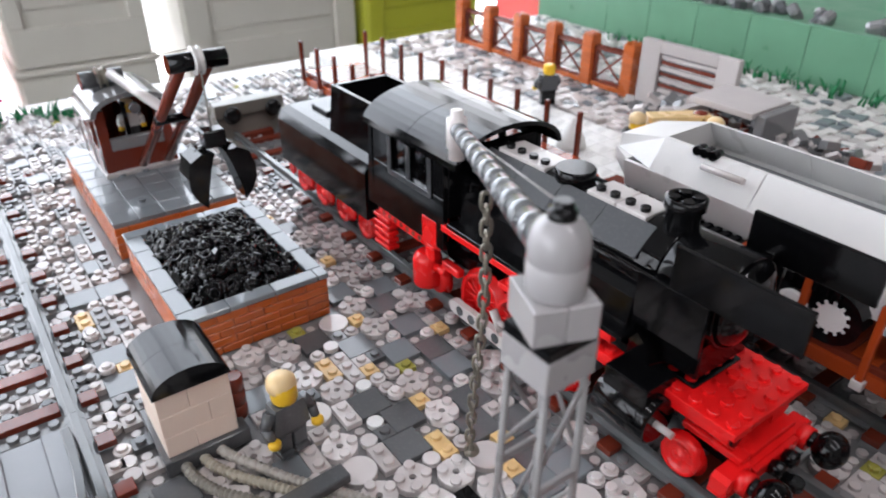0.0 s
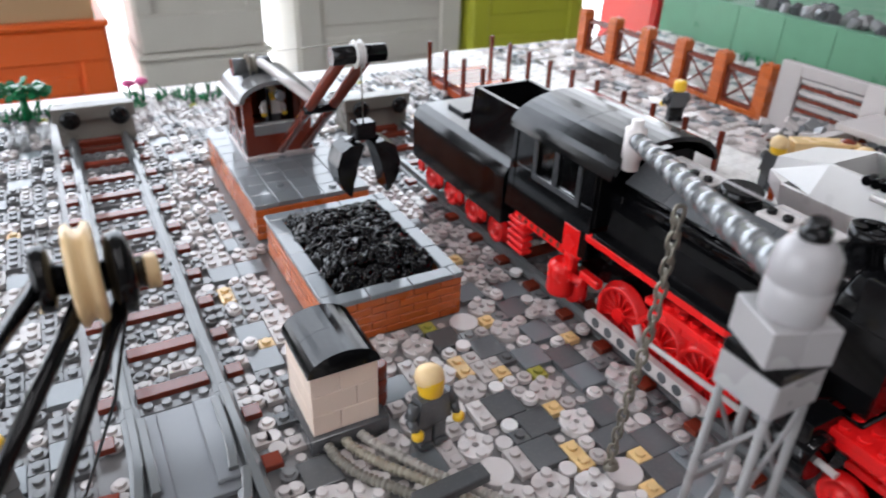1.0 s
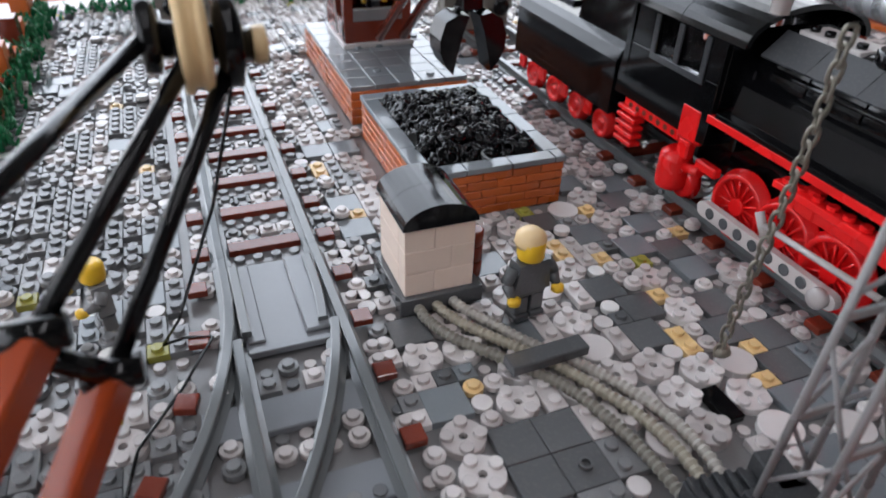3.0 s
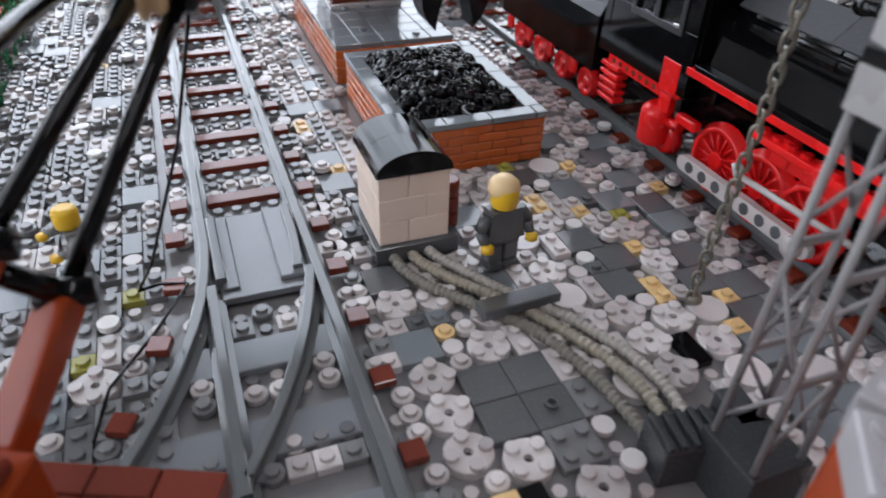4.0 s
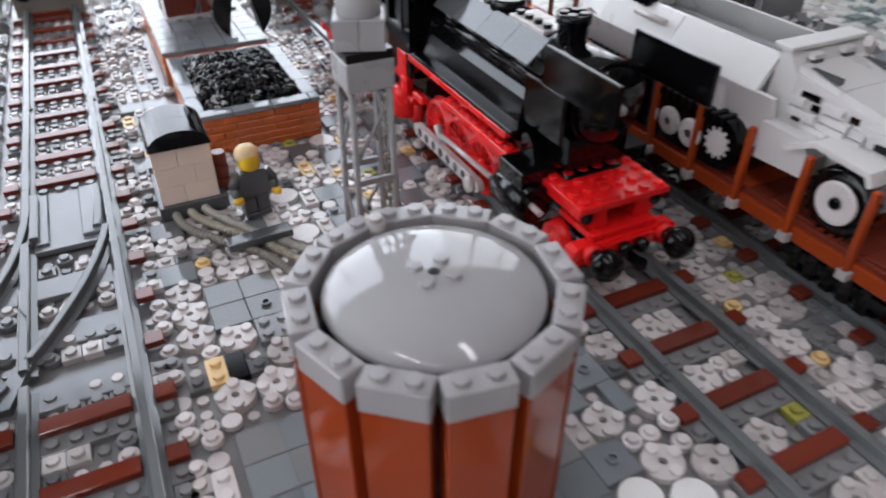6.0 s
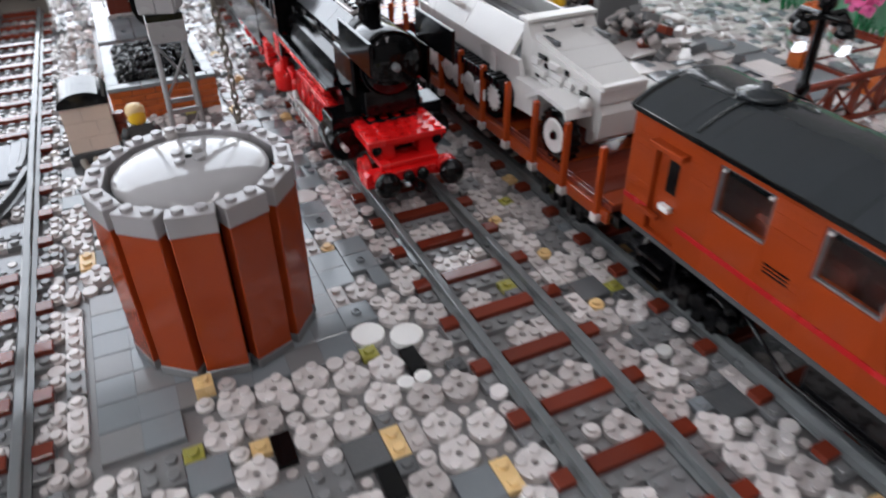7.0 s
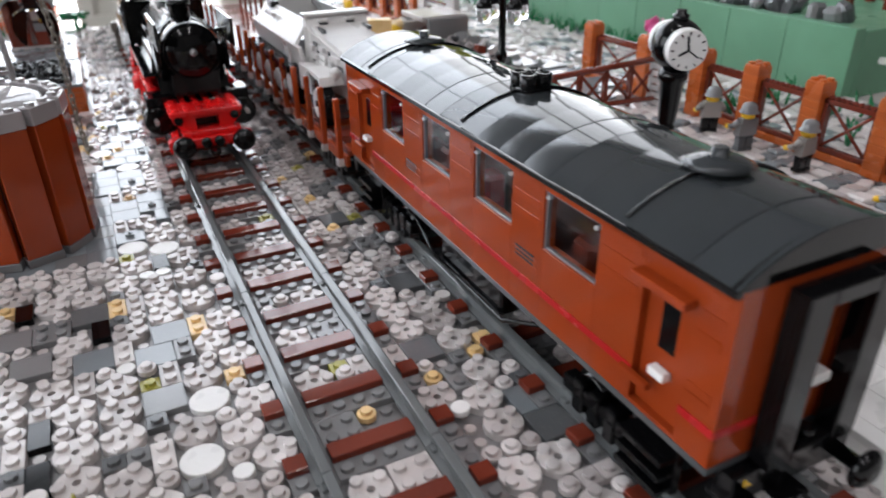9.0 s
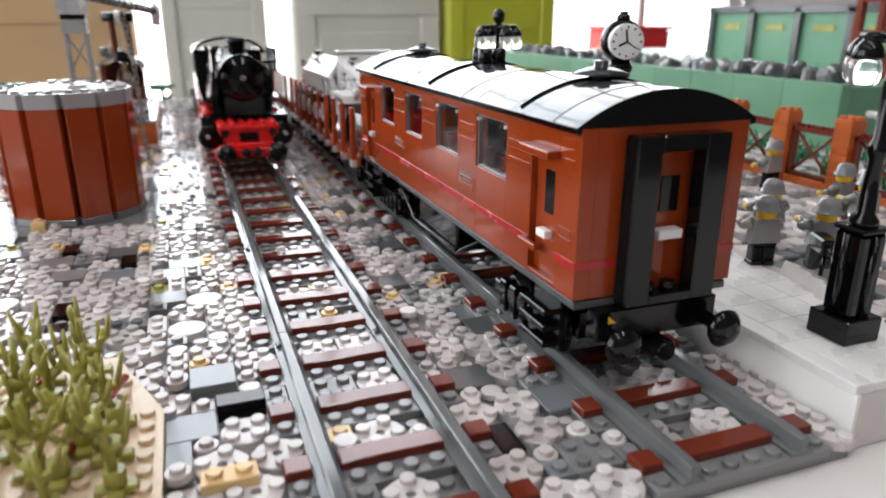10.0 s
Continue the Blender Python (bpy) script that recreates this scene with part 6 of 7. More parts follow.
STONE = material("stone_grey_plastic", (0.30, 0.285, 0.27), 0.3)
SOLDIER = [YELLOW, MID, DARK, MID]
for k, (x, y, turn, arms) in enumerate(((39.8, 21.0, 60, 0.4), (38.6, 16.0, 80, 0.6), (38.9, 10.5, 95, 0.5), (35.8, 1.0, 100, 0.6), (23.6, -4.4, 75, 1.2), (26.4, -6.0, 60, 1.3), (34.6, -1.8, 80, 0.9), (27.2, -1.2, 70, 0.8))):
    figure(x + 0.9, y, PZ - 0.02, SOLDIER if k % 2 else [YELLOW, STONE, BLACK, MID], turn + 90, "plain toy figure with a grey helmet on the platform", hat=4, arms_up=arms, s=0.9, group="helmeted toy figures")
gun = thing("toy_gun", "black toy machine gun on a tripod beside the helmeted figures", "toy gun", (25.4, -8.2, PZ))
part("barrel", Build().rod((24.6, -9.8, 4.1), (26.4, -6.2, 4.5), 0.22, 8), BLACK, gun)
part("receiver", Build().box(-0.45, 0.45, -0.9, 0.9, 3.9, 4.8, 0.1, m=rot_z(-25, 26.0, -7.2)), BLACK, gun)
for dx, dy in ((-0.9, -0.6), (0.9, -0.4), (0.1, 1.1)):
    part("leg", Build().rod((25.8, -7.6, 4.1), (25.8 + dx, -7.6 + dy, PZ), 0.12, 6), BLACK, gun)
sand = thing("white_ramp", "low white ridged slope bricks beside the gun", "ramp", (25, -8, PZ))
for k in range(5):
    part("slope", Build().prism([(22.9 + 0.35 * k, PZ), (24.3 + 0.35 * k, PZ), (24.3 + 0.35 * k, PZ + 0.3), (23.2 + 0.35 * k, PZ + 0.75)], "y", -11.6 + 1.1 * k, -10.55 + 1.1 * k), WHITE, sand)


# ---- fence
def fence_post(t, x, y):
    p = part("post", Build().box(x - 0.8, x + 0.8, y - 0.76, y + 0.76, PZ, PZ + 6.0, 0.06), BRICK, t, "orange brick fence post")
    g = Build()
    for k in range(9):
        g.box(x - 0.83, x + 0.83, y - 0.79, y + 0.79, PZ + 0.1 + 0.64 * k, PZ + 0.66 + 0.64 * k, 0.05)
    for sx in (-0.42, 0.42):
        for sy in (-0.4, 0.4):
            g.stud(x + sx, y + sy, PZ + 6.0)
    part("brick_course", g, BRICK, p)


def fence_panel(t, x, ya, yb, h=4.8):
    b = Build()
    z0, z1 = PZ + 0.6, PZ + h
    b.box(x - 0.3, x + 0.3, ya, yb, z0, z0 + 0.4, 0.05).box(x - 0.3, x + 0.3, ya, yb, z1 - 0.4, z1, 0.05)
    b.box(x - 0.3, x + 0.3, ya, ya + 0.4, z0, z1, 0.05).box(x - 0.3, x + 0.3, yb - 0.4, yb, z0, z1, 0.05)
    b.rod((x, ya + 0.3, z0 + 0.3), (x, yb - 0.3, z1 - 0.3), 0.14, 6).rod((x, ya + 0.3, z1 - 0.3), (x, yb - 0.3, z0 + 0.3), 0.14, 6)
    n = int((yb - ya) / 0.5)
    for k in range(n):
        b.box(x - 0.2, x + 0.2, ya + 0.5 * k + 0.1, ya + 0.5 * k + 0.4, z1, z1 + 0.25, 0.04)
    part("lattice_panel", b, BROWN, t, "reddish-brown lattice panel")
    part("kerb", Build().box(x - 0.5, x + 0.5, ya, yb, PZ, PZ + 0.6, 0.05), BRICK, t)


def fence(x, ys, label):
    t = thing("fence", label, "fence", (x, ys[0], PZ), group="fences")
    for y in ys:
        fence_post(t, x, y)
    for a, b2 in zip(ys, ys[1:]):
        fence_panel(t, x, a + 0.8, b2 - 0.8)
    return t


fence(43.5, [-5.9, 0.5, 6.8, 13.0, 19.2, 25.4], "orange brick fence posts with brown lattice panels behind the figures")
fence(43.5, [33.0, 42.0], "orange brick gate posts with a brown lattice leaf")
fence(38.4, [79.6, 86.0, 92.4, 98.8, 105.2, 111.6], "orange brick fence posts with brown lattice panels at the far side")
gate = thing("lattice_gate", "open brown lattice gate leaf with a long rail", "gate", (37, 30, PZ))
part("rail", Build().rod((30.0, 30.8, 6.4), (42.6, 29.6, 7.2), 0.32, 8), BROWN, gate)
part("rail", Build().rod((30.0, 30.8, 3.2), (42.6, 29.6, 3.2), 0.28, 8), BROWN, gate)
for k in range(5):
    x = 30.2 + 3.05 * k
    part("stile", Build().box(x - 0.2, x + 0.2, 30.2, 30.8, PZ, 6.6, 0.05), BROWN, gate)
    if k < 4:
        part("cross_brace", Build().rod((x, 30.5, 3.2), (x + 3.0, 30.3, 6.4), 0.16, 6).rod((x, 30.5, 6.4), (x + 3.0, 30.3, 3.2), 0.16, 6), BROWN, gate)
shut = thing("slatted_shutter", "pale grey slatted shutter panel standing by the gate", "shutter", (43, 28, PZ))
for k in range(8):
    part("slat", Build().box(41.8, 42.1, 27.2, 30.2, PZ + 0.1 + 0.7 * k, PZ + 0.6 + 0.7 * k, 0.05), LIGHT, shut)
for ya in (26.8, 30.2):
    part("stile", Build().box(41.75, 42.15, ya, ya + 0.4, PZ, PZ + 5.9, 0.05), LIGHT, shut)

wallt = thing("broken_wall", "pale grey ruined house wall with brown slatted window", "ruin", (36, 72, PZ))
part("wall_panel", Build().box(38.0, 38.9, 66.0, 68.4, PZ, 9.6, 0.06).box(38.0, 38.9, 75.6, 78.2, PZ, 9.6, 0.06).box(38.0, 38.9, 68.4, 75.6, 8.4, 9.6, 0.06).box(38.0, 38.9, 68.4, 75.6, PZ, 4.0, 0.06), LIGHT, wallt)
for k in range(7):
    part("slat", Build().box(38.2, 38.7, 68.5, 75.5, 4.1 + 0.62 * k, 4.5 + 0.62 * k, 0.05), BROWN if k % 2 else LIGHT, wallt)
part("side_wall", Build().box(29.5, 38.0, 66.0, 66.9, PZ, 6.2, 0.06), LIGHT, wallt)
part("side_wall", Build().box(30.5, 36.0, 58.0, 58.9, PZ, 7.6, 0.06), MID, wallt)
part("roof_slab", Build().box(30.0, 36.2, 59.0, 65.6, 7.2, 7.8, 0.06), LIGHT, wallt)
rub = Build()
for k in range(520):
    x, y = rng.gauss(35.0, 3.2), rng.gauss(62, 6)
    if not (29.5 < x < 42 and 42 < y < 76):
        continue
    z = PZ + rng.random() ** 2 * 3.2 * math.exp(-((x - 33.5) / 5) ** 2)
    m = Matrix.Translation((x, y, z)) @ Euler((rng.uniform(-0.7, 0.7), rng.uniform(-0.7, 0.7), rng.uniform(0, 6.3))).to_matrix().to_4x4()
    rub.box(-rng.choice((0.5, 0.5, 1.0)), 0.5, -0.5, 0.5, -0.2, rng.choice((0.2, 0.2, 0.6)), 0.05, rng.choice((0, 0, 0, 1, 1, 1, 2, 3)), m)
single("rubble", rub, [LIGHT, MID, DARK, BROWN], "heap of loose grey and brown building rubble", "rubble", (33, 56, PZ), kind="stuff")
rail_rub = Build()
for k in range(26):
    x, y = rng.uniform(24, 30), rng.uniform(30, 44)
    rail_rub.box(-1.5, 1.5, -0.4, 0.4, 0, 0.5, 0.05, 0, rot_z(rng.uniform(0, 180), x, y, PZ + rng.uniform(0, 0.6)))
single("broken_bricks", rail_rub, BROWN, "scattered reddish-brown bricks on the cobbles", "bricks", (27, 37, PZ), kind="stuff")

# men with a long box
figure(23.0, 65.6, PZ, [YELLOW, DARK, DARK, BLOND], 100, "plain toy figure with fair hair carrying one end of a box", arms_up=1.0, s=1.12)
figure(27.6, 62.6, PZ, [YELLOW, BROWN, DARK, BROWN], -80, "plain toy figure with brown hair carrying a box end", arms_up=1.0, s=1.12)
figure(27.2, 60.6, PZ, [YELLOW, LIGHT, DARK, BLOND], -60, "plain toy figure with fair hair beside the long box", arms_up=0.6, s=1.12)
single("long_box", Build().box(-2.2, 3.4, -0.85, 0.85, 5.6, 7.3, 0.06, m=rot_z(-30, 25.6, 64.0)), TAN, "tan long box carried between toy figures", "box", (25.4, 63.9, 5))
figure(28.6, 83.0, PZ, [YELLOW, DARK, BLACK, YELLOW], 160, "plain yellow-headed toy figure in dark clothes by the far fence", hat=0, s=1.1)
bin_ = thing("black_bollard", "short black round bollard on the platform edge", "bollard", (22.5, 35, PZ))
part("shaft", Build().lathe([(0.6, PZ), (0.6, PZ + 2.6), (0.7, PZ + 2.7), (0.7, PZ + 3.2), (0.5, PZ + 3.3)], (22.6, 35.4, 0), seg=16), BLACK, bin_)
single("white_cone", Build().lathe([(1.5, PZ - 0.01), (1.3, PZ + 0.9), (0.8, PZ + 1.8), (0.3, PZ + 2.6), (0.1, PZ + 3.0)], (21.5, 72, 0), seg=14), WHITE, "small white stacked cone on the platform", "cone", (21.5, 72, PZ))

# sand-green wall and what stands behind it
gw = thing("green_wall", "sand-green brick wall behind the fence with grey rocks on top", "wall", (61, 22, PZ))
for k in range(11):
    ya = 22.5 + 8.1 * k
    part("wall_panel", Build().box(60.5, 62.0, ya + 0.02, ya + 8.08, PZ, 9.3, 0.06), SAND_GREEN, gw)
rocks = Build()
for k in range(60):
    m = Matrix.Translation((63.4 + rng.uniform(-0.8, 2.5), rng.uniform(26, 110), 9.2 + rng.uniform(0, 0.8))) @ Euler((rng.uniform(0, 6), rng.uniform(0, 6), 0)).to_matrix().to_4x4()
    rocks.box(-1.2, 1.2, -1.0, 1.0, -0.7, 0.7, 0.4, rng.choice((0, 1)), m)
single("rocks", rocks, [DARK, MID], "grey rocks along the top of the green wall", "rocks", (63, 60, 9), kind="stuff")
single("raised_ground", Build().box(62.0, 112, 22.5, 120.5, PZ - 0.4, 9.0, 0.1), SAND_GREEN, "raised green ground behind the wall", "ground", (62, 22, PZ), kind="structure")


def green_hall():
    t = thing("green_hall", "sand-green model hall with dark grey frames", "building", (90, 60, 9))
    part("wall", Build().box(88, 104, 36, 76, 9, 17.5, 0.1), SAND_GREEN, t)
    for k in range(5):
        part("frame_post", Build().box(87.2, 88.0, 36 + 9.8 * k - 0.6, 36 + 9.8 * k + 0.6, 9, 17.8, 0.05), DARK, t)
    part("frame_rail", Build().box(87.2, 88.0, 35.4, 76, 17.0, 18.2, 0.05), DARK, t)
    for k in range(4):
        part("sign_bar", Build().box(87.8, 88.0, 39 + 9.8 * k, 43 + 9.8 * k, 14.2, 15.2, 0.03), OLIVE, t)
    return t


green_hall()
tw = thing("brown_tower", "reddish-brown lattice tower behind the green wall", "tower", (78, 30, 9))
for dx in (0, 4):
    for dy in (0, 5):
        part("post", Build().box(75 + dx, 75.9 + dx, 29 + dy, 29.9 + dy, 9, 19, 0.05), BROWN, tw)
for z in (10, 14, 18):
    part("rail", Build().box(75, 75.5, 29.9, 34, z, z + 0.7, 0.05), BROWN, tw)
bar = thing("striped_barrier", "red and white striped barrier pole beyond the fence", "barrier", (66, 14, PZ))
for k in range(8):
    part("pole_section", Build().rod((63 + 0.2 * k, 21 - 2.2 * k, 6.3), (63 + 0.2 * (k + 1), 21 - 2.2 * (k + 1), 6.3), 0.38, 10), RED if k % 2 else WHITE, bar)
part("stand", Build().box(63.4, 64.4, 12, 13, PZ - 0.02, 6.0, 0.05), LIGHT, bar)
fl = Build()
for k in range(36):
    m = Matrix.Translation((rng.gauss(57.5, 0.6), rng.gauss(47, 1.1), PZ + 3.4 + rng.gauss(0, 0.5))) @ Euler((rng.uniform(0, 6), rng.uniform(0, 6), 0)).to_matrix().to_4x4()
    fl.box(-0.5, 0.5, -0.35, 0.35, -0.1, 0.1, 0.03, 0, m)
fb = thing("flower_bush", "pink flowering toy bush at the foot of the wall", "bush", (57.5, 47, PZ))
part("blossom", fl, PINK, fb)["kind"] = "stuff"
part("stem", Build().rod((57.5, 47, PZ - 0.05), (57.5, 47, PZ + 3.6), 0.3, 8), GREEN, fb)


def leaf_clump(b, x, y, z, n, spread, hgt, mi=0):
    for k in range(n):
        a, tilt = rng.uniform(0, 6.28), rng.uniform(0.1, 0.7)
        p = Vector((x + rng.gauss(0, spread), y + rng.gauss(0, spread), z))
        d = Vector((math.cos(a) * math.sin(tilt), math.sin(a) * math.sin(tilt), math.cos(tilt))) * rng.uniform(0.6, 1.0) * hgt
        q = p + d * 0.55 + Vector((0, 0, 0.1 * hgt))
        b.rod(p, q, 0.17, 5, mi, 0.14); b.rod(q, p + d, 0.14, 5, mi, 0.03)


gr = Build()
for k in range(80):
    leaf_clump(gr, rng.uniform(46, 59.5) if k < 40 else rng.uniform(57.5, 59.8), rng.uniform(2, 30) if k < 40 else rng.uniform(40, 100), PZ - 0.05, 4, 0.5, rng.uniform(1.2, 2.6))
single("grass_tufts", gr, GREEN, "green toy grass tufts along the wall foot", "grass", (52, 50, PZ), kind="stuff")

# olive plants on a tan slope
pl = thing("olive_plants", "olive toy reeds growing from a tan studded slope plate", "plant", (-12, -5, 0))
PALE_TAN = material("pale_tan_plastic", (0.74, 0.58, 0.40), 0.28)
wedge_x = lambda y: -8.0 if y < -6.5 else -8.0 - 2.1 * (y + 6.5) / 5.7
for n, outline in enumerate((((-17.5, -14.5), (-12.02, -14.5), (-12.02, -0.8), (-17.5, -0.8)), ((-12.0, -14.5), (-8.0, -14.5), (-8.0, -6.5), (-10.1, -0.8), (-12.0, -0.8)))):
    tb = Build().prism(list(outline), "z", 0.0, 0.8)
    for i in range(-18, -8):
        for j in range(-15, -1):
            x, y = i + 0.4, j + 0.3
            if outline[0][0] + 0.3 < x < min(outline[1][0], wedge_x(y + 0.3)) - 0.3:
                tb.stud(x, y, 0.8)
    part("slope_plate", tb, PALE_TAN, pl, "pale tan studded wedge plate" if n else "pale tan studded plate")
part("brown_bar", Build().rod((-11.6, -10.3, 1.15), (-9.5, -4.2, 1.4), 0.17, 8), RUST, pl, "orange-brown thin bar lying on the plate")
part("brown_bar", Build().rod((-15.6, -8.2, 1.2), (-12.6, -3.4, 1.6), 0.15, 8), RUST, pl)
for k in range(30):
    b = Build()
    x, y = -16.8 + 1.45 * (k % 6) + rng.uniform(-0.4, 0.4), -12.9 + 2.3 * (k // 6) + 0.9 * (k % 2) + rng.uniform(-0.4, 0.4)
    if x > wedge_x(y) - 1.3:
        x -= 1.6
    b.box(x - 0.7, x + 0.7, y - 0.26, y + 0.26, 0.85, 1.2, 0.06).box(x - 0.26, x + 0.26, y - 0.7, y + 0.7, 0.85, 1.2, 0.06)
    b.cyl((x, y, 1.1), 0.36, 0.7, "z", 12)
    lean = Vector((rng.uniform(-0.5, 0.5), rng.uniform(-0.5, 0.5), 1.0))
    top = Vector((x, y, 1.6)) + lean * rng.uniform(1.4, 2.9)
    b.rod((x, y, 1.5), top, 0.17, 8, 0, 0.1)
    for q in range(4):
        a, u = rng.uniform(0, 6.28), rng.uniform(0.15, 0.75)
        p0 = Vector((x, y, 1.5)).lerp(top, u)
        p1 = p0 + Vector((0.55 * math.cos(a), 0.55 * math.sin(a), 0.35))
        p2 = p1 + Vector((0.3 * math.cos(a), 0.3 * math.sin(a), rng.uniform(0.7, 1.4)))
        b.rod(p0, p1, 0.14, 7, 0, 0.13); b.rod(p1, p2, 0.13, 7, 0, 0.07)
    part("reed", b, OLIVE, pl, "olive green branching reed")

# edge of the layout at the far left: brick edging, leaves, little trees
ew = thing("edge_wall", "orange brick edging overgrown with green leaves", "wall", (-45, 100, 0))
for k in range(16):
    part("brick", Build().box(-46, -44.4, 84 + 2.1 * k, 86.02 + 2.1 * k, 0, 1.2 + 0.9 * ((k * 7) % 4), 0.06), BRICK if k % 3 else BROWN, ew)
iv = Build()
for k in range(170):
    leaf_clump(iv, rng.uniform(-45.6, -43.0), rng.uniform(80, 118), rng.uniform(0.0, 1.6), 3, 0.3, 1.5)
single("ivy", iv, GREEN, "green toy leaves climbing over the edging", "leaves", (-44, 100, 0), kind="stuff")


def toy_tree(x, y, s):
    t = thing("toy_tree", "small flat-crowned green toy tree at the layout edge", "tree", (x, y, 0), group="toy trees")
    part("trunk", Build().rod((x, y, 0), (x + 0.1, y, 3.2 * s), 0.55 * s, 10, 0, 0.35 * s), GREEN, t)
    b = Build()
    for k in range(70):
        a, r = rng.uniform(0, 6.28), 2.9 * s * math.sqrt(rng.random())
        m = Matrix.Translation((x + r * math.cos(a), y + r * 0.7 * math.sin(a), 3.3 * s + rng.uniform(0, 1.2 * s))) @ Euler((rng.uniform(-0.5, 0.5), rng.uniform(-0.5, 0.5), a)).to_matrix().to_4x4()
        b.box(-0.5, 0.5, -0.35, 0.35, -0.12, 0.12, 0.05, 0, m)
    part("crown", b, GREEN, t)


toy_tree(-35.0, 116.5, 1.0)
toy_tree(-9.5, 118.5, 0.75)
tf = Build()
for k in range(60):
    leaf_clump(tf, rng.choice((rng.uniform(-42, -33), rng.uniform(-24, -8))), rng.uniform(116, 120), 0.0, 3, 0.3, rng.uniform(1.0, 2.4))
single("grass_tufts", tf, GREEN, "green toy grass tufts at the far edge", "grass", (-25, 118, 0), kind="stuff")
for x, y in ((-22.5, 118.5), (-24.0, 118.0)):
    f = thing("toy_flower", "pink toy flower on a green stem", "flower", (x, y, 0), group="toy flowers")
    part("stem", Build().rod((x, y, 0), (x, y, 2.6), 0.18, 6), GREEN, f)
    part("bloom", Build().lathe([(0.2, 2.5), (0.8, 2.8), (0.7, 3.2), (0.2, 3.4)], (x, y, 0), seg=10), PINK, f)


# ---------------------------------------------------------------- ballast of single pieces


def piece_round2(b, mi):
    n, hole = 16, 8
    outer = [(0.98 * math.cos(2 * math.pi * (s + 0.5) / n), 0.98 * math.sin(2 * math.pi * (s + 0.5) / n)) for s in range(n)]
    inner = [(0.2 * math.cos(2 * math.pi * (s // 2 + 0.5) / hole), 0.2 * math.sin(2 * math.pi * (s // 2 + 0.5) / hole)) for s in range(n)]
    vs = [(x, y, 0.0) for x, y in outer] + [(x, y, 0.36) for x, y in outer] + [(x * 0.965, y * 0.965, 0.4) for x, y in outer] + [(x, y, 0.4) for x, y in inner] + [(x, y, 0.1) for x, y in inner]
    fs = []
    for s in range(n):
        e = (s + 1) % n
        for r in range(2):
            fs.append([r * n + s, r * n + e, (r + 1) * n + e, (r + 1) * n + s])
        fs.append([2 * n + s, 2 * n + e, 3 * n + e, 3 * n + s] if inner[s] != inner[e] else [2 * n + s, 2 * n + e, 3 * n + s])
        if inner[s] != inner[e]:
            fs.append([3 * n + s, 3 * n + e, 4 * n + e, 4 * n + s])
    b.add(vs, fs, False, mi)
    for sx in (-0.5, 0.5):
        for sy in (-0.5, 0.5):
            b.stud(sx, sy, 0.4, mi=mi)


def piece_disc2(b, mi):
    b.lathe([(0.97, 0), (0.98, 0.36), (0.945, 0.4)], seg=20, mi=mi, smooth=False)


def piece_tile22(b, mi):
    b.box(-0.985, 0.985, -0.985, 0.985, 0, 0.4, 0.035, mi)


def piece_jumper(b, mi):
    piece_tile22(b, mi)
    b.lathe([(0.3, 0.38), (0.3, 0.6), (0.19, 0.6), (0.19, 0.45)], seg=10, mi=mi, caps=False, smooth=False)


def piece_plate22(b, mi):
    piece_tile22(b, mi)
    for sx in (-0.5, 0.5):
        for sy in (-0.5, 0.5):
            b.stud(sx, sy, 0.4, mi=mi)


def piece_plate12(b, mi):
    b.box(-0.485, 0.485, -0.985, 0.985, 0, 0.4, 0.03, mi)
    b.stud(0, -0.5, 0.4, mi=mi); b.stud(0, 0.5, 0.4, mi=mi)


def piece_tile12(b, mi):
    b.box(-0.485, 0.485, -0.985, 0.985, 0, 0.4, 0.03, mi)


def piece_round1(b, mi):
    b.lathe([(0.36, 0), (0.48, 0.1), (0.49, 0.36), (0.46, 0.4)], seg=12, mi=mi, smooth=False)
    b.stud(0, 0, 0.4, 8, mi)


def piece_rtile(b, mi):
    b.lathe([(0.36, 0), (0.48, 0.1), (0.49, 0.36), (0.46, 0.4)], seg=12, mi=mi, smooth=False)


def piece_plate1(b, mi):
    b.box(-0.485, 0.485, -0.485, 0.485, 0, 0.4, 0.03, mi)
    b.stud(0, 0, 0.4, 8, mi)


def piece_stud(b, mi):
    b.stud(0, 0, 0, 8, mi)


PIECES = {"round_plate": piece_round2, "round_tile": piece_disc2, "flat_tile": piece_tile22, "jumper_plate": piece_jumper, "square_plate": piece_plate22, "plate": piece_plate12,
          "tile": piece_tile12, "small_round_plate": piece_round1, "small_round_tile": piece_rtile, "small_plate": piece_plate1, "base_stud": piece_stud}
PALETTE = [LIGHT, PALE, MID, TILEG, SLATE, TAN, OLIVE, BLACK, BROWN, WHITE]
L_, P_, M_, D_, S_, T_, O_, K_, B_, W_ = range(10)
templates = {}
for nm, fn in PIECES.items():
    tb = Build(); fn(tb, 0)
    # outward faces, worked out once for each kind
    me = bpy.data.meshes.new("tmp"); me.from_pydata(tb.v, [], tb.f)
    bm = bmesh.new(); bm.from_mesh(me); bmesh.ops.recalc_face_normals(bm, faces=bm.faces)
    templates[nm] = (np.array([v.co[:] for v in bm.verts]), [[v.index for v in f.verts] for f in bm.faces])
    bm.free(); bpy.data.meshes.remove(me)

taken = set()


def block(x0, x1, y0, y1):
    for i in range(math.floor(x0), math.ceil(x1)):
        for j in range(math.floor(y0 + 0.5), math.ceil(y1 + 0.5)):
            taken.add((i, j))


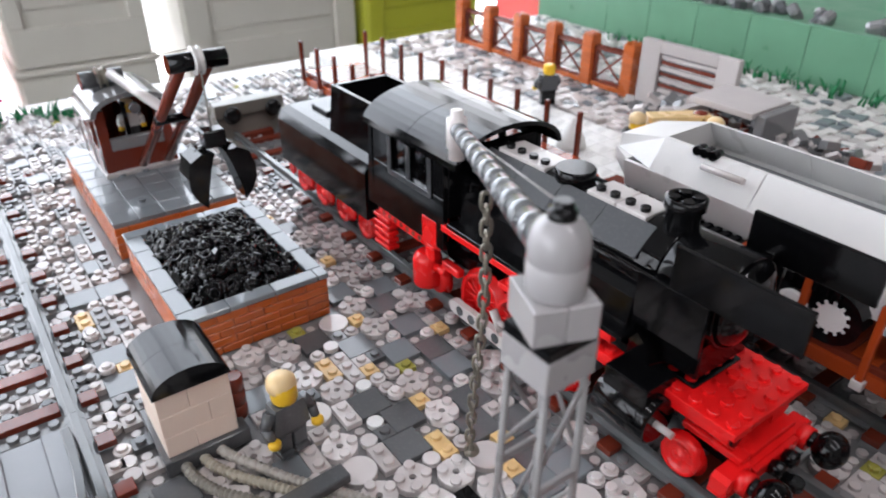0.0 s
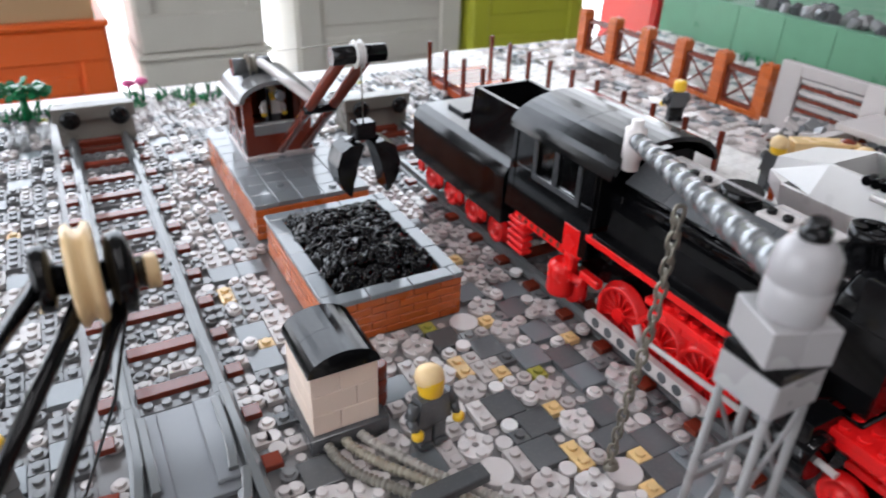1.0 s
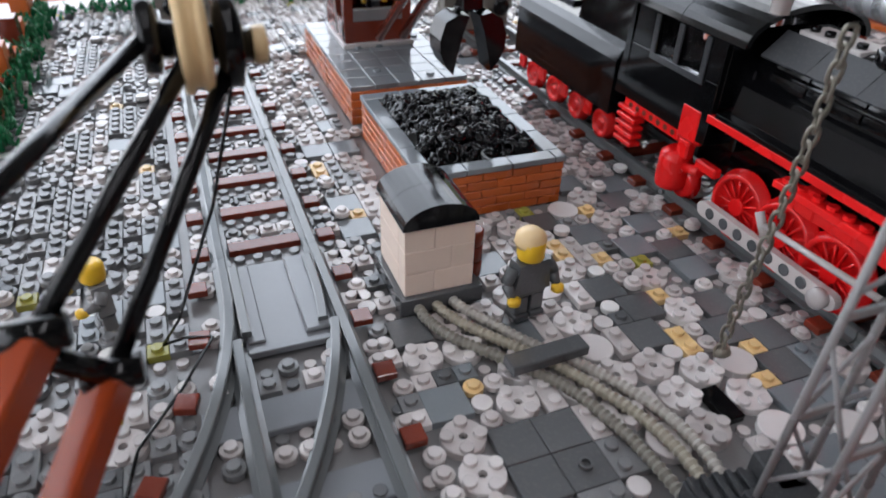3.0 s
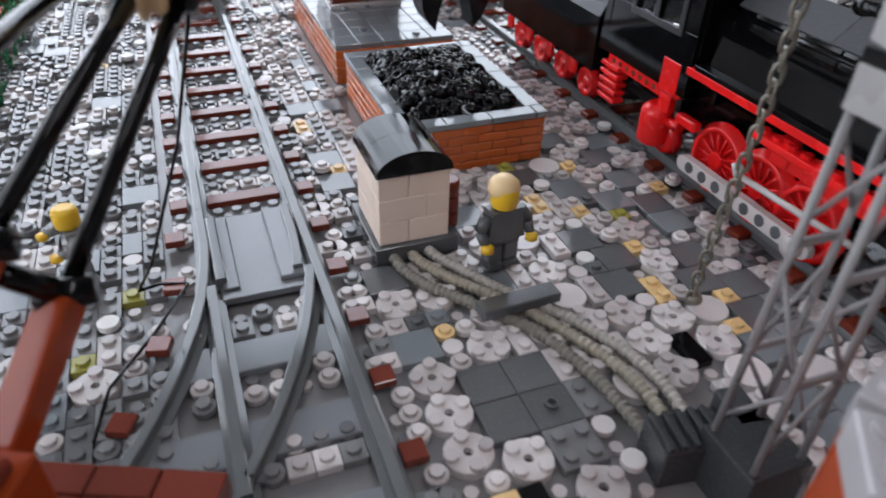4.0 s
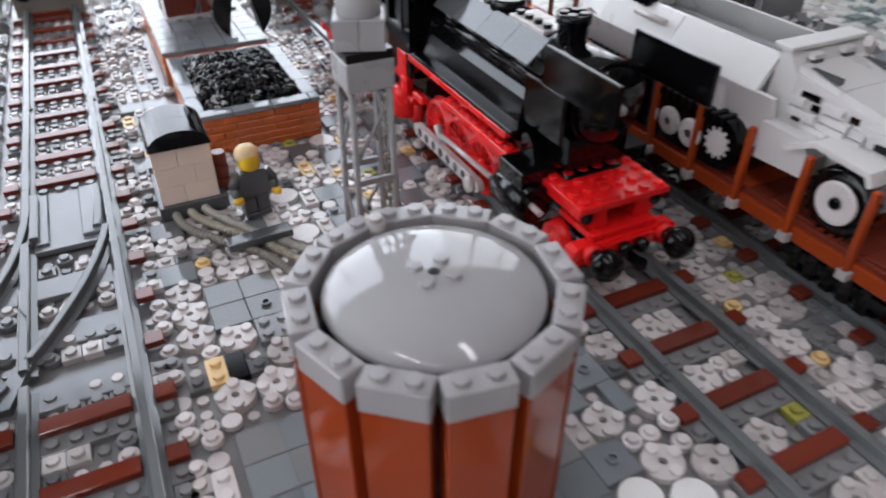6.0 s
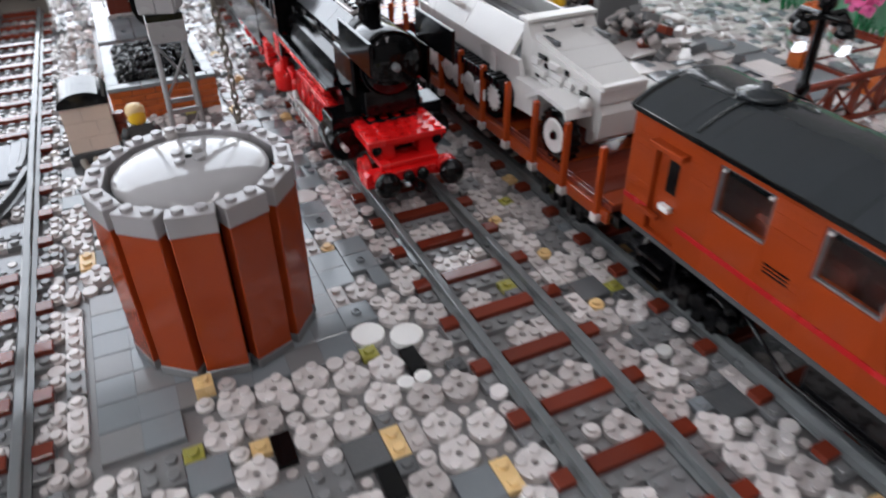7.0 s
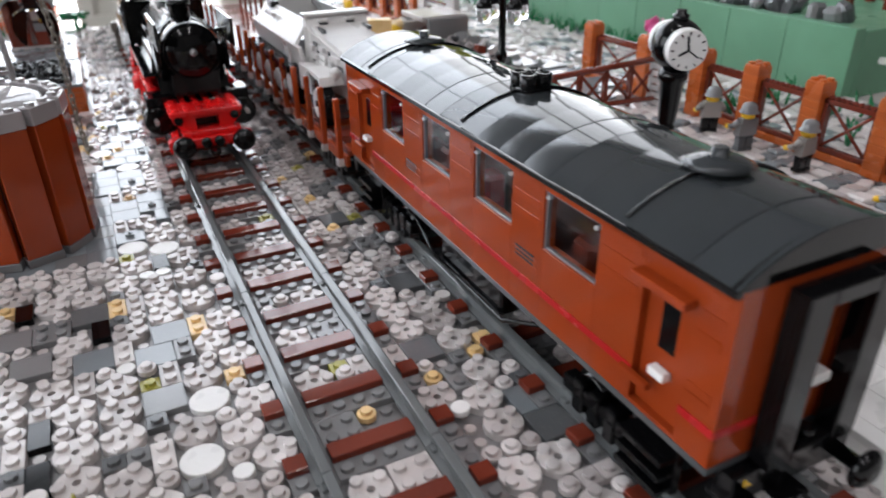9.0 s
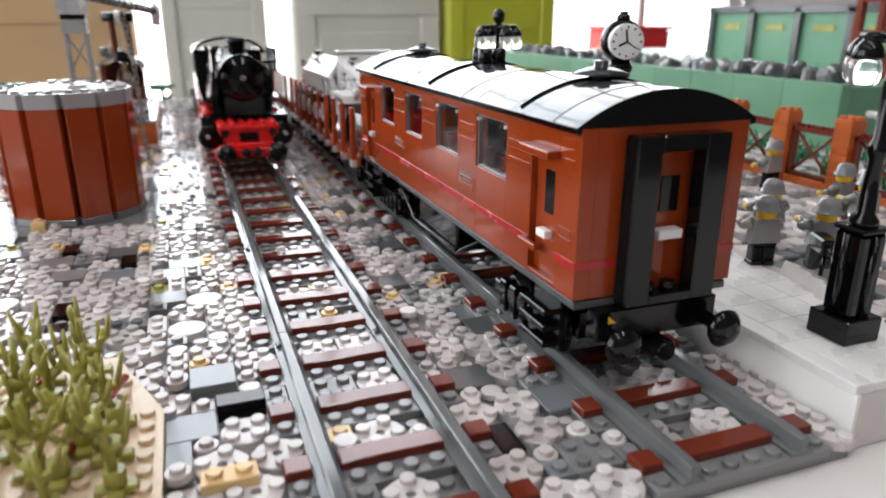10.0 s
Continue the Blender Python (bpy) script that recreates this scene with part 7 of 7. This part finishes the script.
# places kept free: tracks, pads, buildings
for cx in (0, 12):
    for j in range(-17, 108):
        on_sleeper = (j % 4) in (0, 3)
        for i in range(cx - 4, cx + 4):
            if on_sleeper or i in (cx - 3, cx + 2):
                taken.add((i, j))
block(-33, -24, -17, 121)
block(-22.6, -18, 22.2, 24.2)
block(-22.6, -9.0, 24.8, 36.2)
block(-19.2, -9.3, 64, 77.2)
block(-19.6, -9.4, 79.4, 97.3)
block(-23, -18.4, 55.8, 60.6)
block(-16.8, -12.6, 37.0, 43.0)
block(-18, -8, -15, -6.6)
block(-18, -9, -6.6, -4.0)
block(-18, -10, -4.0, -1.0)

block(-7, -5, -4.9, -3.0)
block(-6, -4, -6.9, -6.1)
pieces = []
rng = random.Random(21)


def put(nm, col, x, y, z=0.0, turn=0.0):
    pieces.append((nm, col, x, y, z, turn))


def claim2(i, j):
    cells = [(i, j), (i + 1, j), (i, j + 1), (i + 1, j + 1)]
    if any(c in taken for c in cells):
        return False
    taken.update(cells)
    return True


def place2(nm, col, x, y):
    """A two-by-two piece near a measured centre."""
    i, j = round(x) - 1, round(y - 0.5)
    if claim2(i, j):
        put(nm, col, i + 1, j + 0.5)


def place1(nm, col, x, y, z=0.0):
    i, j = math.floor(x), round(y)
    if (i, j) not in taken:
        taken.add((i, j)); put(nm, col, i + 0.5, j, z)


def place12(nm, col, x, y):
    i, j = math.floor(x), round(y - 0.5)
    if (i, j) not in taken and (i, j + 1) not in taken:
        taken.update(((i, j), (i, j + 1))); put(nm, col, i + 0.5, j + 0.5)


for x, y in ((-6.1, 6.4), (-17.1, 9.4), (-8.0, 25.5), (-6.1, 24.6), (-7.1, 2.4), (-15.1, 50.5), (-9.3, 47.9), (-9.75, 62.9)):
    place2("round_tile", W_ if y < 30 else P_, x, y)
for x, y in ((5.2, 5.8), (6.6, 12.4), (5.7, 23.5), (-8.2, 7.4), (-14.1, 13.6), (-15.4, 16.7), (5.3, -8.0), (4.0, 4.0)):
    place2("flat_tile", D_ if x > 0 else M_, x, y)
for x, y in ((-11.1, 12.5), (-7.2, 13.8), (-7.0, -8.0), (-7.7, 11.75), (-22.8, 64.9), (-22.6, 67.9)):
    place2("flat_tile", S_, x, y)
for x, y in ((-9.0, 37.5), (-9.0, 39.5), (-9.0, 41.5), (-7.0, 40.5), (-8.2, 44.6), (-6.2, 44.6), (-8.2, 46.6), (-8.0, 33.5), (-8.0, 31.5), (-8.2, 48.6), (-6.2, 34.4), (-6.2, 55.0), (-8.2, 57.2), (-6.2, 59.2), (-5.2, 64.0)):
    place2("flat_tile", S_, x, y)
for x, y in ((-7.0, 38.4), (-8.0, 36.4), (-8.0, 27.5), (-6.2, 32.4)):
    place2("jumper_plate", S_, x, y)
for x, y in ((-9.8, 59.2), (-6.0, 62.1), (-11.8, 61.1), (-12.0, 55.0), (-12.3, 50.0), (-20.9, 46.2), (-20.9, 44.0), (-18.8, 46.2), (-6.5, 57.0), (-7.2, 51.5), (-8.0, 65.2), (-10.6, 52.6), (-7.1, 46.6), (-6.0, 48.8)):
    place2("flat_tile", D_, x, y)
for x, y in ((-18.8, 44.1), (-23.75, 50.4), (-8.4, 50.9)):
    place2("jumper_plate", D_, x, y)
for x, y in ((-13.2, 7.1), (-14.6, 19.8), (-6.2, 22.2), (-10.5, 15.5), (4.3, -12.4), (-13.2, 4.4), (-8.1, 44.5), (-21.4, 40.4), (-11.5, 45.2)):
    place12("tile", K_, x, y)
for x, y in ((-9.6, 17.4), (-19.5, 12.5), (-5.6, 13.4), (-12.1, 58.7), (-10.1, 49.4), (-23.7, 73.0), (-22.6, 40.0)):
    place12("plate", T_, x, y)
for x, y in ((-4.6, 7.6), (-24.2, 22.0), (-10.2, 57.4), (-9.1, 52.9), (-36.3, 88.5), (-6.8, 69.7)):
    place1("small_plate", T_, x, y)
for x, y in ((7.3, 3.8), (-24.2, 53.9), (-21.3, 50.0), (4.5, 2.9), (5.4, 21.9), (5.3, 27.9), (0.4, 2.0), (-23.5, 68.2), (-7.3, 35.3), (4.6, 33.2)):
    place1("small_round_plate", T_, x, y)
for x, y in ((-8.6, 8.8), (-22.4, 12.1), (-18.4, 21.0), (0.4, 5.8), (1.4, 26.0), (-8.3, 55.6), (-8.6, 24.1), (6.4, 35.1)):
    place1("small_plate", O_, x, y)

# tiles under the water tower
put("flat_tile", S_, -6.0, -4.1, 0.4)
put("flat_tile", M_, -6.0, -4.1, 0.0)
put("tile", K_, -5.0, -6.5, 0.4, 90)
put("tile", K_, -5.0, -6.5, 0.0, 90)
put("plate", T_, -5.8, -11.7, 0.4, 90)
put("small_round_plate", T_, -6.5, -2.5, 0.35)
put("small_plate", T_, -17.3, 24.9, 0.35)
put("small_plate", T_, -17.3, 24.9, 0.75)
put("small_round_plate", L_, -16.2, 24.6, 0.35)
for i in range(7):
    for j in range(7):
        if j == 0 and i > 1:
            continue
        put("flat_tile", S_ if (i + j) % 3 else M_, -21.6 + 1.94 * i, 23.2 + 2.0 * j, -0.05)

cells = [(i, j) for i in range(-46, 17) for j in range(-17, 120)]
rng.shuffle(cells)
for i, j in cells:
    x, y = i + 0.5, j
    yard = -17 < x < -4 and 40 < y < 78
    left = x < -33
    dense = (-25 < x < -17 and 26 < y < 62) or (-15 < x < -4 and y < 23) or (4 < x < 8 and y < 30)
    p = 0.94 if dense else 0.10 if left else 0.22 if y > 66 else 0.80 if yard else 0.68
    if rng.random() > p or not claim2(i, j):
        continue
    u = rng.random()
    if yard:
        nm, col = ("round_plate", L_) if u < 0.30 else ("round_plate", P_) if u < 0.72 else ("flat_tile", D_) if u < 0.80 else ("square_plate", M_) if u < 0.84 else ("flat_tile", S_) if u < 0.94 else ("round_tile", P_)
    elif dense:
        nm, col = ("round_plate", P_) if u < 0.52 else ("round_plate", L_) if u < 0.86 else ("flat_tile", D_) if u < 0.90 else ("flat_tile", S_) if u < 0.94 else ("square_plate", M_)
    elif left:
        nm, col = ("round_plate", L_) if u < 0.3 else ("square_plate", L_) if u < 0.45 else ("square_plate", M_) if u < 0.68 else ("flat_tile", S_) if u < 0.80 else ("round_plate", M_)
    elif y > 66:
        nm, col = ("round_plate", L_) if u < 0.4 else ("square_plate", L_) if u < 0.62 else ("flat_tile", S_) if u < 0.80 else ("square_plate", M_)
    else:
        nm, col = ("round_plate", L_) if u < 0.40 else ("round_plate", P_) if u < 0.84 else ("flat_tile", S_) if u < 0.87 else ("square_plate", M_) if u < 0.93 else ("square_plate", L_) if u < 0.98 else ("jumper_plate", D_)
    put(nm, col, i + 1, j + 0.5, 0.0, 90 * rng.randrange(4) if nm != "round_plate" else rng.uniform(0, 90))
for i, j in cells:
    if (i, j) in taken or (i, j + 1) in taken or rng.random() > 0.26:
        continue
    taken.update(((i, j), (i, j + 1)))
    u = rng.random()
    pale = (-26 < i < -4 and j < 60) or 3 < i < 9
    if pale:
        put("plate" if u < 0.93 else "tile", L_ if u < 0.34 else P_ if u < 0.62 else M_ if u < 0.82 else D_ if u < 0.90 else S_ if u < 0.98 else K_, i + 0.5, j + 0.5)
    elif i < -33:
        put("plate" if u < 0.93 else "tile", L_ if u < 0.26 else M_ if u < 0.74 else D_ if u < 0.92 else S_ if u < 0.98 else K_, i + 0.5, j + 0.5)
    else:
        put("plate" if u < 0.9 else "tile", L_ if u < 0.3 else M_ if u < 0.62 else D_ if u < 0.84 else P_ if u < 0.9 else S_ if u < 0.97 else K_, i + 0.5, j + 0.5)
for i, j in cells:
    if (i, j) in taken:
        continue
    u = rng.random()
    inner = -2 <= i <= 1 or 10 <= i <= 13
    if u < (0.30 if not inner else 0.45):
        put("base_stud", M_ if inner or (i < -33 and u < 0.2) else L_, i + 0.5, j)
    elif u < 0.66:
        put("small_round_plate", (M_ if u < 0.52 else L_ if u < 0.63 else D_) if i < -33 else L_ if u < 0.50 else P_, i + 0.5, j, 0.0 if rng.random() < 0.85 else 0.4)
    elif u < 0.74:
        put("small_round_tile", P_ if u < 0.71 else W_, i + 0.5, j, 0.0 if rng.random() < 0.7 else 0.35)
    elif u < 0.97:
        put("small_plate", (M_ if i < -33 else L_) if u < 0.82 else M_ if u < 0.90 else D_, i + 0.5, j)
    else:
        put("small_plate", T_ if u < 0.98 else O_ if u < 0.985 else B_ if u < 0.99 else S_, i + 0.5, j)
# between the rails of the track that ends at the buffer stop, and around the switch
for k in range(-4, 28):
    for jj in (1, 2):
        j = 4 * k + jj
        if j > 104:
            continue
        for i in (-4, -2, -1, 0, 1, 3):
            x = XC + i + 0.5
            if 55 < j < 63 and i in (-2, -1, 0, 1):
                continue
            put(rng.choice(("base_stud", "small_round_plate", "small_round_plate", "small_plate")), rng.choice((L_, L_, M_, M_, D_, P_)), x, j)
for j in range(14, 118):
    if j % 4:
        put(rng.choice(("small_round_plate", "small_round_plate", "small_plate", "small_round_tile")), rng.choice((L_, L_, P_, M_)), -24.45, j)
near = {}
counts = {}
joined_v, joined_f, joined_mi, off = [], [], [], 0
for nm, col, x, y, z, turn in pieces:
    tv, tf_ = templates[nm]
    close = (y < 15 and -14 < x < 8) or (42 < y < 58 and -24 < x < -4.5)
    if close and nm != "base_stud" and counts.get(nm, 0) < 300:
        counts[nm] = counts.get(nm, 0) + 1
        key = (nm, col)
        if key not in near:
            me = bpy.data.meshes.new(nm)
            me.from_pydata((tv * U).tolist(), [], tf_)
            me.materials.append(PALETTE[col])
            near[key] = me
        ob = new(nm, near[key])
        ob.parent = baseboard
        ob.matrix_basis = Matrix.Translation(((x + 46) * U, (y + 17.3) * U, (z + 0.45) * U)) @ Matrix.Rotation(radians(turn), 4, "Z")
        continue
    c, s = math.cos(radians(turn)), math.sin(radians(turn))
    rv = tv @ np.array(((c, s, 0), (-s, c, 0), (0, 0, 1))) + (x + 46, y + 17.3, z + 0.45)
    joined_v.append(rv)
    joined_f.extend([[q + off for q in f] for f in tf_])
    joined_mi.extend([col] * len(tf_))
    off += len(tv)
me = bpy.data.meshes.new("ballast_pieces")
me.from_pydata((np.concatenate(joined_v) * U).tolist(), [], joined_f)
for mt in PALETTE:
    me.materials.append(mt)
me.polygons.foreach_set("material_index", joined_mi)
rest = new("ballast_pieces", me)
rest.parent = baseboard
tagged(rest, "loose light and dark grey studded pieces", kind="stuff")
